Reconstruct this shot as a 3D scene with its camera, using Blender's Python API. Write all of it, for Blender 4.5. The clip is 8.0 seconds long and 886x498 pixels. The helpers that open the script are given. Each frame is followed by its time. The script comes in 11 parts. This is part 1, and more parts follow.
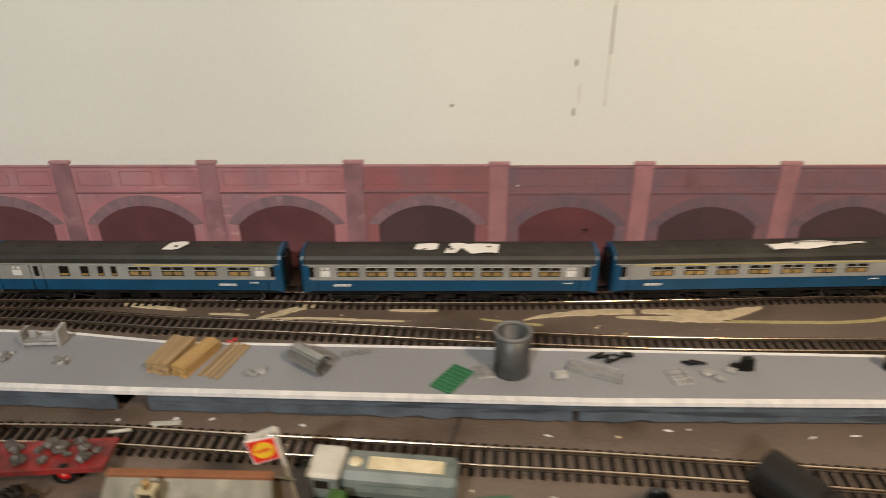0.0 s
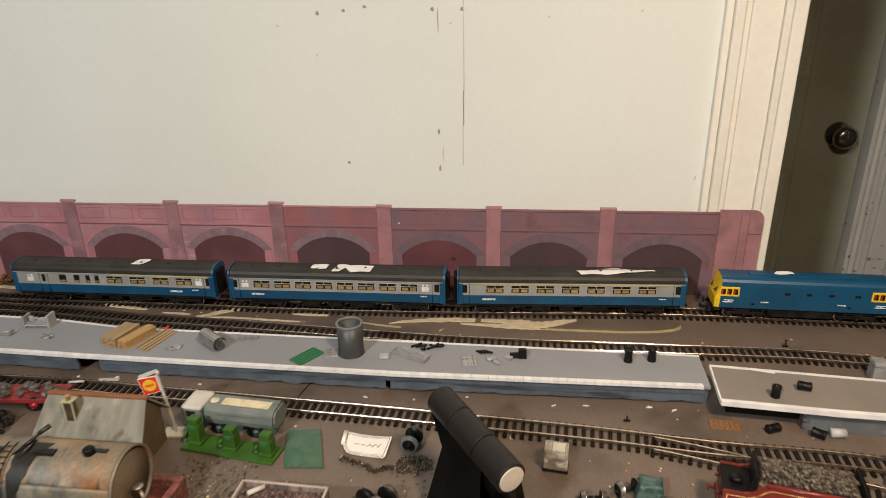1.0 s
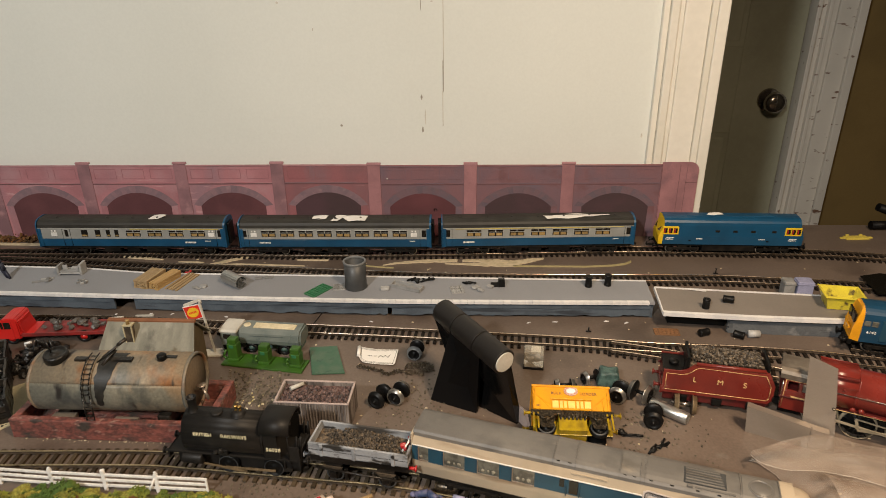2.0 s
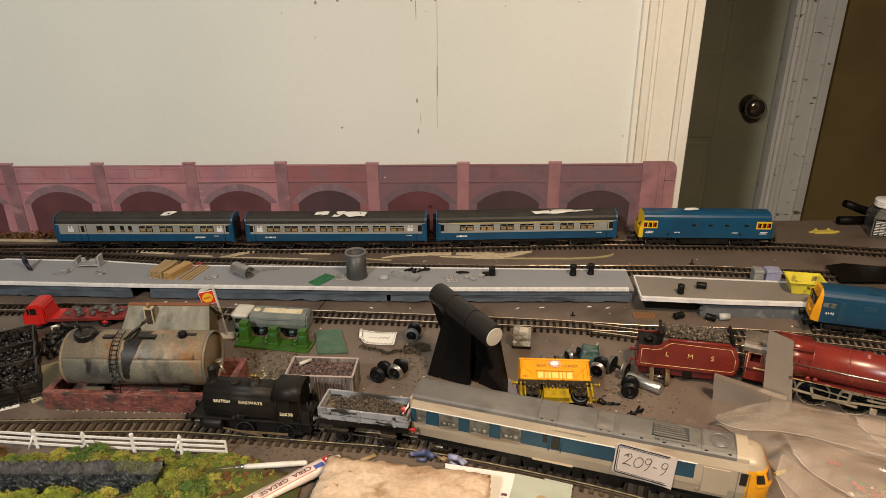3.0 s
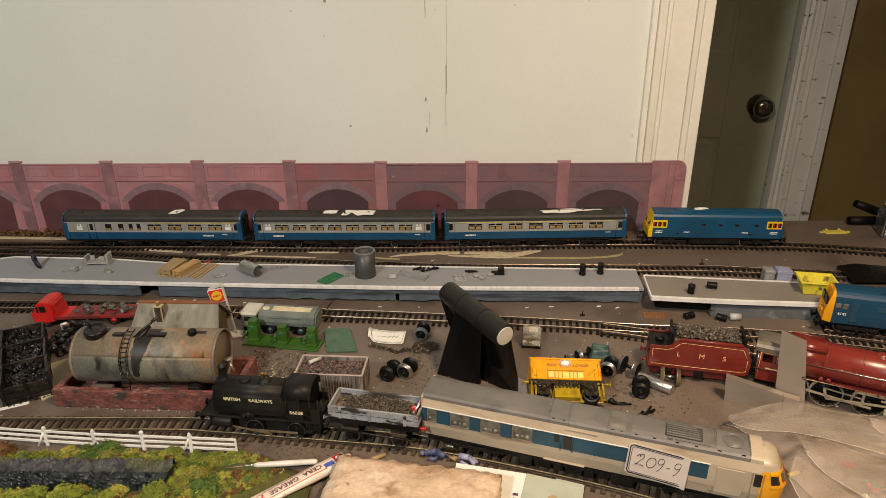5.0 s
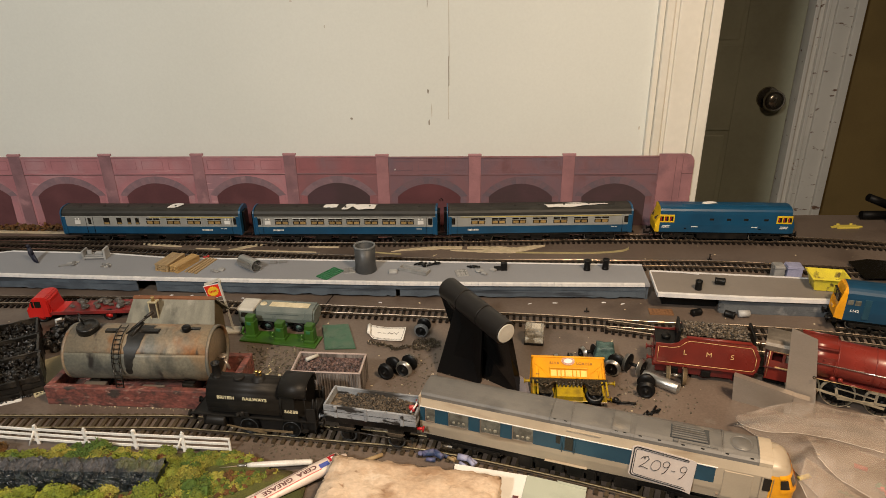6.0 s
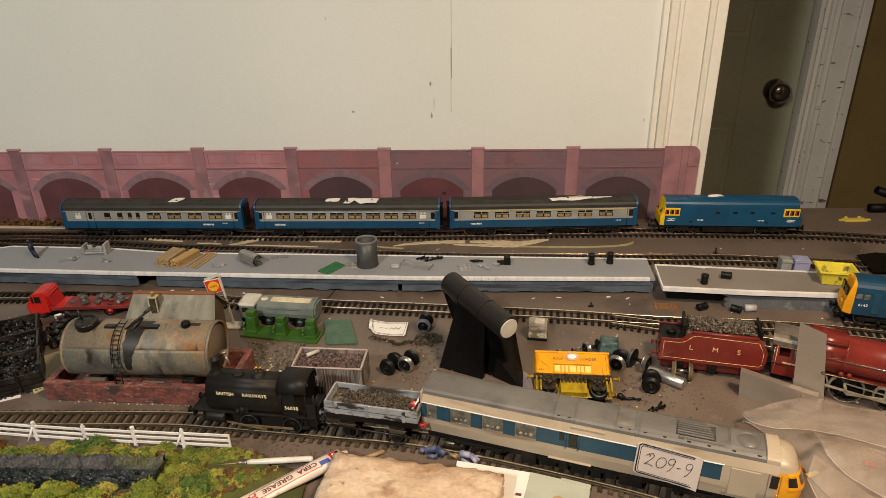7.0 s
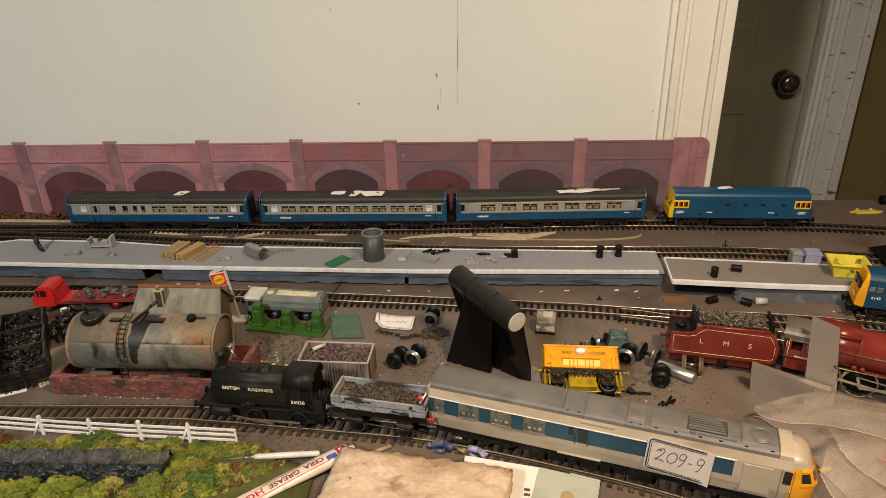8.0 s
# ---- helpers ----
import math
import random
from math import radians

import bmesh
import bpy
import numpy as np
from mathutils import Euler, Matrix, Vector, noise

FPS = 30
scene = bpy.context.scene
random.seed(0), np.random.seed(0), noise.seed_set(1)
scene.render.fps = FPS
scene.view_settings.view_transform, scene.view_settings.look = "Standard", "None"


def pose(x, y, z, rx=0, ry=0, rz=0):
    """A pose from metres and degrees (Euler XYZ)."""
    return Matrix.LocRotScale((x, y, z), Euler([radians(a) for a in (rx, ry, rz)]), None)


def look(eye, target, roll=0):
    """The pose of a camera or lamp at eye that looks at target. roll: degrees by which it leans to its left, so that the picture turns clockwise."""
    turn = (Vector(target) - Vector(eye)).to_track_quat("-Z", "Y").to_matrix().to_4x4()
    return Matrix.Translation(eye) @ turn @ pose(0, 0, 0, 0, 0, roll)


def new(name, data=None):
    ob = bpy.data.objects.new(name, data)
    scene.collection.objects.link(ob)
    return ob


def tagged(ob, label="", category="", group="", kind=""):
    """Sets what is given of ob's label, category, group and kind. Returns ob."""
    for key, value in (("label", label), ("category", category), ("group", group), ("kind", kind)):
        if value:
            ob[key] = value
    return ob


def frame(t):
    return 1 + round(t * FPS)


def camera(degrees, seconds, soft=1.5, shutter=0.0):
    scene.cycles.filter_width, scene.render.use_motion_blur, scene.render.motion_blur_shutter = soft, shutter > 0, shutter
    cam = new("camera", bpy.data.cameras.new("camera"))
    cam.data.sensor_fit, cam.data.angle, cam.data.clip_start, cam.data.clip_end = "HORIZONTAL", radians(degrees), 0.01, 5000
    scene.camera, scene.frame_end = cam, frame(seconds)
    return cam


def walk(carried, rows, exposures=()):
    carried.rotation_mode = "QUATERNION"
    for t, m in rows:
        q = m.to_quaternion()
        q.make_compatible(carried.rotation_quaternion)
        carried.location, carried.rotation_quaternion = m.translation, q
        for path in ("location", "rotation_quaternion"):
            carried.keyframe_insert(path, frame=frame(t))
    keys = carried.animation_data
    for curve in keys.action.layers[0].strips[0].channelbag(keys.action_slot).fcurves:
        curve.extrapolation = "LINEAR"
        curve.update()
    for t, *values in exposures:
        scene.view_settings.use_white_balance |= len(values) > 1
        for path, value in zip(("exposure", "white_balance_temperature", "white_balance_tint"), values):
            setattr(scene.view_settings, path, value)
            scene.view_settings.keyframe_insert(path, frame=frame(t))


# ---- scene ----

PATH = [
    (0, (-0.039, 0.578, 0.328), (-0.056, 2.373, -0.553), -0.3),
    (0.5, (0.113, 0.493, 0.355), (-0.001, 2.318, -0.455), -0.7),
    (1, (0.168, 0.393, 0.386), (-0.019, 2.237, -0.365), -1.1),
    (1.5, (0.14, 0.323, 0.395), (0.036, 2.147, -0.42), -1.1),
    (1.7, (0.137, 0.297, 0.399), (0.065, 2.116, -0.43), -1.0),
    (2.8, (0.132, 0.205, 0.412), (0.1, 2.034, -0.398), -0.5),
    (3, (0.135, 0.197, 0.411), (0.106, 2.027, -0.394), -0.6),
    (3.5, (0.137, 0.177, 0.41), (0.108, 2.011, -0.388), -0.6),
    (4, (0.129, 0.178, 0.408), (0.1, 2.013, -0.386), -0.5),
    (4.5, (0.127, 0.187, 0.41), (0.094, 2.021, -0.388), -0.5),
    (6, (0.136, 0.215, 0.402), (0.072, 2.038, -0.418), -0.8),
    (6.5, (0.137, 0.218, 0.4), (0.066, 2.038, -0.427), -0.9),
    (7, (0.138, 0.223, 0.398), (0.061, 2.039, -0.437), -1.1),
    (7.5, (0.134, 0.224, 0.394), (0.049, 2.036, -0.449), -1.2),
    (8, (0.136, 0.229, 0.395), (0.043, 2.035, -0.458), -1.4),
]
cam = camera(67.0, 8.0, 0.65, 0.4)
walk(cam, [(t, look(eye, target, roll)) for t, eye, target, roll in PATH], [(0, 0.20, 6250, 10), (0.5, 0.25, 6150, 10), (1.0, 0.23, 6050, 10), (1.5, 0.14, 6250, 10), (3.0, 0.05, 6400, 10), (4.5, 0.01, 6450, 10), (8.0, 0.0, 6450, 10)])

# ---- world and light ----
world = bpy.data.worlds.new("room_dark")
world.use_nodes = True
world.node_tree.nodes["Background"].inputs[0].default_value = (1.0, 0.86, 0.7, 1)
world.node_tree.nodes["Background"].inputs[1].default_value = 0.004
scene.world = world
scene.view_settings.exposure = 0.0


def area_lamp(name, m, size, watts, colour):
    data = bpy.data.lights.new(name, "AREA")
    data.shape, data.size, data.energy, data.color = "DISK", size, watts, colour
    ob = new(name, data)
    ob.matrix_world = m
    return ob


WARM, PALE = (1.0, 0.735, 0.480), (1.0, 0.965, 0.890)
# assumed low warm lamp out of view, added to brighten the right foreground
area_lamp("ceiling_bulb", look((0.50, 0.30, 0.90), (0.50, 0.33, 0)), 0.16, 13.2, WARM)
# assumed pale lamp out of view, high behind the camera
area_lamp("ceiling_bulb", look((-0.62, -0.74, 1.36), (-0.32, 0.6, 0)), 0.14, 28.6, PALE)

# ---- materials ----
def material(name, colour, rough=0.6, metal=0.0, second=None, scale=40.0, mix=(0.42, 0.62), var=0.12, grain=900.0, bump=0.15,
             depth=0.0003, coat=0.0, per_object=0.0, stretch=(1, 1, 1), third=None, third_scale=15.0, third_mix=(0.55, 0.65), spec=0.5, layers=()):
    """Two-scale procedural surface: broad patches between two colours, fine grain in tone, roughness and relief.
    layers: further stains laid over it, each (colour, noise scale, from, to, stretch)."""
    mat = bpy.data.materials.new(name)
    mat.use_nodes = True
    nt = mat.node_tree
    bsdf = nt.nodes["Principled BSDF"]
    N = nt.nodes.new
    co = N("ShaderNodeTexCoord")
    mp = N("ShaderNodeMapping")
    mp.inputs["Scale"].default_value = stretch
    nt.links.new(co.outputs["Object"], mp.inputs[0])
    info = N("ShaderNodeObjectInfo")
    shift = N("ShaderNodeVectorMath")
    shift.operation = "MULTIPLY_ADD"
    nt.links.new(info.outputs["Random"], shift.inputs[0])
    shift.inputs[1].default_value = (3.1, 1.7, 2.3)
    nt.links.new(mp.outputs[0], shift.inputs[2])

    def noise_of(size, detail):
        n = N("ShaderNodeTexNoise")
        n.inputs["Scale"].default_value, n.inputs["Detail"].default_value = size, detail
        nt.links.new(shift.outputs[0], n.inputs["Vector"])
        return n

    def ramp_of(src, lo, hi):
        r = N("ShaderNodeMapRange")
        r.inputs["From Min"].default_value, r.inputs["From Max"].default_value = lo, hi
        nt.links.new(src, r.inputs["Value"])
        return r.outputs[0]

    def mixed(fac, a, b, mode="MIX"):
        m = N("ShaderNodeMix")
        m.data_type, m.blend_type = "RGBA", mode
        if isinstance(fac, float):
            m.inputs[0].default_value = fac
        else:
            nt.links.new(fac, m.inputs[0])
        for v, s in ((a, m.inputs[6]), (b, m.inputs[7])):
            if isinstance(v, tuple):
                s.default_value = (*v, 1)
            else:
                nt.links.new(v, s)
        return m.outputs[2]

    big, fine = noise_of(scale, 5.0), noise_of(grain, 3.0)
    second = second or tuple(c * 0.82 for c in colour)
    col = mixed(ramp_of(big.outputs[0], *mix), colour, second)
    if third:
        col = mixed(ramp_of(noise_of(third_scale, 6.0).outputs[0], *third_mix), col, third)
    for tint, size, lo, hi, squash in layers:
        m2 = N("ShaderNodeMapping")
        m2.inputs["Scale"].default_value = squash
        m2.inputs["Location"].default_value = (size * 0.013, lo * 3.7, hi * 5.1)
        nt.links.new(shift.outputs[0], m2.inputs[0])
        n2 = noise_of(size, 6.0)
        nt.links.new(m2.outputs[0], n2.inputs["Vector"])
        col = mixed(ramp_of(n2.outputs[0], lo, hi), col, tint)
    grey = N("ShaderNodeMapRange")
    grey.inputs["From Min"].default_value, grey.inputs["From Max"].default_value = 0.25, 0.75
    grey.inputs["To Min"].default_value, grey.inputs["To Max"].default_value = 1 - var, 1 + var
    nt.links.new(fine.outputs[0], grey.inputs["Value"])
    tone = N("ShaderNodeVectorMath")
    tone.operation = "SCALE"
    nt.links.new(col, tone.inputs[0])
    last = grey.outputs[0]
    if per_object:
        each = N("ShaderNodeMapRange")
        each.inputs["To Min"].default_value, each.inputs["To Max"].default_value = 1 - per_object, 1 + per_object
        nt.links.new(info.outputs["Random"], each.inputs["Value"])
        both = N("ShaderNodeMath")
        both.operation = "MULTIPLY"
        nt.links.new(grey.outputs[0], both.inputs[0])
        nt.links.new(each.outputs[0], both.inputs[1])
        last = both.outputs[0]
    nt.links.new(last, tone.inputs["Scale"])
    nt.links.new(tone.outputs[0], bsdf.inputs["Base Color"])
    ro = N("ShaderNodeMapRange")
    ro.inputs["To Min"].default_value, ro.inputs["To Max"].default_value = max(0.02, rough - 0.12), min(1.0, rough + 0.12)
    nt.links.new(big.outputs[0], ro.inputs["Value"])
    nt.links.new(ro.outputs[0], bsdf.inputs["Roughness"])
    bsdf.inputs["Metallic"].default_value = metal
    bsdf.inputs["Specular IOR Level"].default_value = spec
    bsdf.inputs["Coat Weight"].default_value = coat
    if bump:
        b = N("ShaderNodeBump")
        b.inputs["Strength"].default_value, b.inputs["Distance"].default_value = bump, depth
        nt.links.new(fine.outputs[0], b.inputs["Height"])
        nt.links.new(b.outputs[0], bsdf.inputs["Normal"])
    return mat


def clear(name, colour, rough=0.05, ior=1.45, alpha=1.0):
    mat = bpy.data.materials.new(name)
    mat.use_nodes = True
    b = mat.node_tree.nodes["Principled BSDF"]
    b.inputs["Base Color"].default_value = (*colour, 1)
    b.inputs["Roughness"].default_value, b.inputs["IOR"].default_value = rough, ior
    b.inputs["Transmission Weight"].default_value, b.inputs["Alpha"].default_value = 1.0, alpha
    return mat


M = dict(
    wall=material("white_wall_paint", (0.715, 0.735, 0.690), 0.75, second=(0.685, 0.705, 0.660), scale=3, var=0.02, grain=260, bump=0.12, depth=0.0006),
    casing=material("cream_gloss_paint", (0.78, 0.75, 0.67), 0.4, second=(0.72, 0.69, 0.6), scale=6, var=0.03, grain=120, bump=0.1),
    hall_door=material("grey_green_door_paint", (0.375, 0.385, 0.295), 0.55, scale=4, var=0.04, grain=90),
    hall_casing=material("chipped_casing_paint", (0.68, 0.655, 0.60), 0.45, second=(0.61, 0.59, 0.54), scale=3, third=(0.17, 0.10, 0.07), third_scale=46, third_mix=(0.64, 0.70), stretch=(0.6, 1, 1.6), var=0.01, grain=60, bump=0.03),
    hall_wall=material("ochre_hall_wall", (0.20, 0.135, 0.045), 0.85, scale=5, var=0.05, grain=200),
    plaster=material("ceiling_plaster", (0.30, 0.275, 0.235), 0.9, scale=3, var=0.03),
    floorboards=material("dark_floor", (0.16, 0.10, 0.06), 0.6, scale=6, stretch=(1, 6, 1)),
    board=material("painted_baseboard", (0.119, 0.0905, 0.0720), 0.46, second=(0.146, 0.1115, 0.0885), scale=9, var=0.16, grain=420, bump=0.16, spec=0.5,
                   depth=0.0005, third=(0.15, 0.125, 0.104), third_scale=60, third_mix=(0.66, 0.78),
                   layers=(((0.075, 0.055, 0.043), 14, 0.54, 0.70, (1, 1, 1)), ((0.19, 0.155, 0.12), 260, 0.70, 0.76, (1, 1, 1)))),
    flake=material("dried_glue_flake", (0.58, 0.485, 0.33), 0.6, second=(0.46, 0.385, 0.25), scale=120),
    glue_line=material("yellowed_glue", (0.40, 0.34, 0.17), 0.5, scale=150),
    rail_dull=material("tarnished_rail", (0.20, 0.160, 0.090), 0.46, 0.6, second=(0.27, 0.215, 0.125), scale=60, var=0.2, grain=500, bump=0.05),
    sleeper_brown=material("brown_sleeper_plastic", (0.066, 0.048, 0.029), 0.6, per_object=0.4, scale=200, spec=0.2),
    tar=material("spilt_tar", (0.010, 0.010, 0.009), 0.5, second=(0.02, 0.018, 0.015), scale=160, var=0.3, bump=0.3),
    rail=material("nickel_rail", (0.80, 0.66, 0.52), 0.20, 0.95, scale=30, var=0.2, grain=300, bump=0.03),
    sleeper=material("sleeper_plastic", (0.012, 0.0088, 0.0066), 0.6, per_object=0.5, scale=200, spec=0.16),
    room_wall=material("plain_room_paint", (0.14, 0.118, 0.092), 0.85, scale=3, var=0.03, grain=200),
    bay_pink=material("printed_pink_brick", (0.413, 0.182, 0.205), 0.7, second=(0.331, 0.140, 0.160), scale=16, var=0.1, grain=800, bump=0.06, third=(0.384, 0.222, 0.242), third_scale=24, third_mix=(0.48, 0.72),
                      layers=(((0.288, 0.163, 0.191), 18, 0.55, 0.72, (1, 1, 0.5)), ((0.480, 0.266, 0.283), 90, 0.66, 0.74, (0.3, 1, 2.2)))),
    bay_red=material("printed_deep_red_brick", (0.278, 0.103, 0.114), 0.7, second=(0.216, 0.096, 0.107), scale=16, var=0.1, grain=800, bump=0.06,
                     layers=(((0.202, 0.123, 0.142), 20, 0.54, 0.70, (1, 1, 0.5)), ((0.317, 0.158, 0.164), 90, 0.66, 0.74, (0.3, 1, 2.2)))),
    bay_purple=material("printed_purple_brick", (0.197, 0.099, 0.113), 0.7, second=(0.158, 0.100, 0.123), scale=20, var=0.1, grain=800, bump=0.06, third=(0.158, 0.074, 0.080), third_scale=30,
                        layers=(((0.144, 0.103, 0.131), 16, 0.52, 0.68, (1, 1, 0.6)), ((0.230, 0.123, 0.136), 90, 0.66, 0.74, (0.3, 1, 2.2)))),
    pier_brown=material("printed_brown_pier", (0.288, 0.148, 0.166), 0.7, second=(0.192, 0.103, 0.118), scale=30, var=0.1, grain=800, bump=0.05, third=(0.346, 0.187, 0.202), third_scale=40),
    brick_red=material("printed_red_brick", (0.317, 0.113, 0.114), 0.7, second=(0.192, 0.074, 0.085), scale=11, var=0.13, grain=700, bump=0.08, mix=(0.38, 0.66),
                       third=(0.355, 0.167, 0.169), third_scale=16, third_mix=(0.5, 0.75)),
    brick_pier=material("printed_pier_brick", (0.346, 0.165, 0.178), 0.7, second=(0.259, 0.126, 0.138), scale=26, var=0.12, grain=800, bump=0.05, layers=(((0.192, 0.103, 0.120), 22, 0.58, 0.72, (1, 1, 0.5)),)),
    brick_dark=material("printed_arch_shade", (0.101, 0.042, 0.047), 0.75, second=(0.134, 0.054, 0.060), scale=18, var=0.1, grain=700, bump=0.05, spec=0.2),
    bay_line=material("printed_brick_line", (0.163, 0.079, 0.087), 0.75, scale=40, var=0.1),
    stone_ring=material("printed_arch_stone", (0.235, 0.143, 0.164), 0.75, second=(0.187, 0.126, 0.149), scale=40, var=0.12, per_object=0.05, bump=0.05, layers=(((0.298, 0.197, 0.213), 60, 0.60, 0.72, (1, 1, 1)),)),
    ring_dark=material("printed_dark_arch_stone", (0.158, 0.097, 0.114), 0.75, second=(0.125, 0.093, 0.116), scale=40, var=0.12, per_object=0.05, bump=0.05),
    line_pink=material("printed_soft_panel_line", (0.302, 0.130, 0.150), 0.75, scale=40, var=0.1),
    arch_red=material("printed_red_arch_shade", (0.134, 0.049, 0.055), 0.75, second=(0.106, 0.041, 0.046), scale=18, var=0.1, grain=700, bump=0.05, spec=0.2),
    arch_brown=material("printed_brown_arch_shade", (0.067, 0.042, 0.046), 0.75, second=(0.084, 0.047, 0.055), scale=18, var=0.1, grain=700, bump=0.05, spec=0.2),
    rail_side=material("dark_rail_web", (0.036, 0.026, 0.017), 0.5, 0.3, second=(0.065, 0.046, 0.030), scale=120, var=0.2),
    frame_silver=material("silver_window_frame", (0.47, 0.47, 0.44), 0.35, 0.3, scale=60, var=0.05, bump=0),
    sheet_steel=material("brushed_sheet_steel", (0.315, 0.268, 0.225), 0.42, 0.55, second=(0.30, 0.258, 0.215), scale=25, stretch=(1, 1, 4), var=0.07, grain=500, bump=0.05),
    bare_metal=material("bare_grey_metal", (0.20, 0.175, 0.145), 0.50, 0.5, second=(0.13, 0.11, 0.088), scale=60, var=0.15, bump=0.08, layers=(((0.08, 0.06, 0.045), 60, 0.58, 0.70, (1, 1, 1)),)),
    # paler yellow that paints the bright glare on the hopper's lower side
    lit_band_yellow=material("glare_pale_yellow_plastic", (0.86, 0.62, 0.17), 0.35, scale=80, var=0.08, bump=0.03),
    coping=material("printed_coping", (0.384, 0.197, 0.213), 0.6, scale=40, third=(0.6, 0.52, 0.48), third_scale=60, third_mix=(0.68, 0.72)),
    slab=material("grey_platform_card", (0.246, 0.254, 0.274), 0.7, second=(0.224, 0.228, 0.242), scale=8, var=0.05, grain=500, bump=0.06, spec=0.3),
    slab_brown=material("brownish_platform_card", (0.205, 0.182, 0.160), 0.7, scale=8, var=0.06, grain=500, bump=0.06),
    white_edge=material("white_edging", (0.72, 0.71, 0.70), 0.55, second=(0.6, 0.6, 0.61), scale=60, var=0.06, per_object=0.06),
    blue_brick=material("blue_grey_brick_card", (0.082, 0.105, 0.132), 0.7, second=(0.055, 0.070, 0.090), scale=40, var=0.2, grain=900, bump=0.1,
                        third=(0.27, 0.28, 0.30), third_scale=70, third_mix=(0.71, 0.75), layers=(((0.030, 0.038, 0.050), 50, 0.56, 0.66, (0.25, 1, 2.5)),)),
    slate_card=material("slate_grey_card", (0.115, 0.125, 0.135), 0.7, second=(0.080, 0.088, 0.098), scale=30, var=0.2, grain=700, bump=0.1, third=(0.21, 0.215, 0.22), third_scale=60, third_mix=(0.60, 0.72), layers=(((0.035, 0.038, 0.042), 60, 0.60, 0.68, (0.3, 1, 2)),)),
    edge_blue=material("deep_navy_blue_plastic", (0.010, 0.052, 0.105), 0.42, scale=30, var=0.05, bump=0.03),
    coach_blue=material("rail_blue_plastic", (0.010, 0.072, 0.158), 0.38, scale=30, var=0.05, bump=0.03),
    coach_grey=material("pearl_grey_plastic", (0.295, 0.298, 0.282), 0.42, scale=30, var=0.05, bump=0.03),
    coach_roof=material("dark_roof_plastic", (0.027, 0.0255, 0.0225), 0.5, second=(0.037, 0.035, 0.030), scale=40, var=0.12, bump=0.05, spec=0.26),
    black=material("black_plastic", (0.0055, 0.0055, 0.0055), 0.42, scale=60, var=0.15, bump=0.05, spec=0.22),
    gloss_black=material("glossy_black_sheet", (0.0045, 0.0045, 0.0045), 0.18, scale=30, var=0.1, bump=0.02, spec=0.25),
    soft_black=material("matt_black_plastic", (0.0042, 0.0038, 0.0038), 0.5, scale=20, var=0.1, grain=300, bump=0.03, spec=0.14),
    bar_black=material("satin_brown_black_plastic", (0.011, 0.0092, 0.0082), 0.46, scale=20, var=0.15, grain=300, bump=0.04, spec=0.42),
    underframe=material("underframe_black", (0.006, 0.0055, 0.005), 0.6, second=(0.014, 0.012, 0.010), scale=80, var=0.2, spec=0.15),
    glass_brown=material("tinted_windscreen", (0.10, 0.07, 0.045), 0.15, scale=30, var=0.1, bump=0),
    tender_coal=material("crumbly_tender_coal", (0.028, 0.022, 0.016), 0.45, second=(0.115, 0.088, 0.060), scale=300, var=0.4, grain=900, bump=0.4, depth=0.0008),
    glass_dark=material("smoked_window", (0.016, 0.014, 0.011), 0.14, scale=30, var=0.1, bump=0),
    seat=material("tan_seat_plastic", (0.31, 0.205, 0.075), 0.6, scale=80, per_object=0.25),
    white=material("white_print", (0.78, 0.77, 0.74), 0.5, scale=80, var=0.03),
    paper=material("white_paper", (0.76, 0.74, 0.70), 0.8, second=(0.7, 0.68, 0.64), scale=30, var=0.03, bump=0.05),
    card_stock=material("pinkish_card_stock", (0.56, 0.49, 0.445), 0.8, second=(0.50, 0.435, 0.395), scale=30, var=0.04, bump=0.05),
    yellow_stripe=material("yellow_print", (0.60, 0.48, 0.08), 0.5, scale=60),
    loco_yellow=material("warning_yellow", (0.78, 0.50, 0.015), 0.4, scale=60, var=0.04),
    orange=material("orange_yellow_paint", (0.80, 0.35, 0.010), 0.42, scale=60, var=0.05),
    drum=material("dark_grey_pipe", (0.038, 0.040, 0.042), 0.46, second=(0.060, 0.062, 0.062), scale=50, var=0.15, bump=0.1, layers=(((0.12, 0.12, 0.115), 60, 0.63, 0.72, (1, 1, 0.4)), ((0.020, 0.020, 0.020), 45, 0.58, 0.68, (1, 1, 0.5)))),
    drum_rim=material("worn_pipe_rim", (0.16, 0.165, 0.165), 0.4, scale=80),
    grey_part=material("light_grey_plastic", (0.30, 0.30, 0.295), 0.5, second=(0.22, 0.22, 0.215), scale=80, var=0.1, per_object=0.4),
    wood=material("planed_wood", (0.42, 0.27, 0.105), 0.6, second=(0.34, 0.21, 0.08), scale=60, stretch=(1, 0.12, 1), var=0.15, per_object=0.15),
    wood_pale=material("weathered_planks", (0.36, 0.255, 0.13), 0.65, second=(0.29, 0.2, 0.1), scale=60, stretch=(1, 0.12, 1), per_object=0.15),
    green_grid=material("green_plastic", (0.028, 0.15, 0.062), 0.45, scale=60),
    steel=material("bright_tin", (0.48, 0.48, 0.46), 0.32, 0.85, scale=60, stretch=(1, 8, 1), var=0.1),
    shop_green=material("pump_green", (0.036, 0.105, 0.009), 0.42, second=(0.028, 0.080, 0.009), scale=60, var=0.1),
    green_sheet=material("green_acetate", (0.030, 0.098, 0.052), 0.34, second=(0.065, 0.115, 0.072), scale=70, coat=0.2, layers=(((0.020, 0.070, 0.040), 90, 0.58, 0.66, (1, 1, 1)),)),
    lorry_red=material("lorry_red", (0.52, 0.018, 0.014), 0.35, scale=40, var=0.04, bump=0.03),
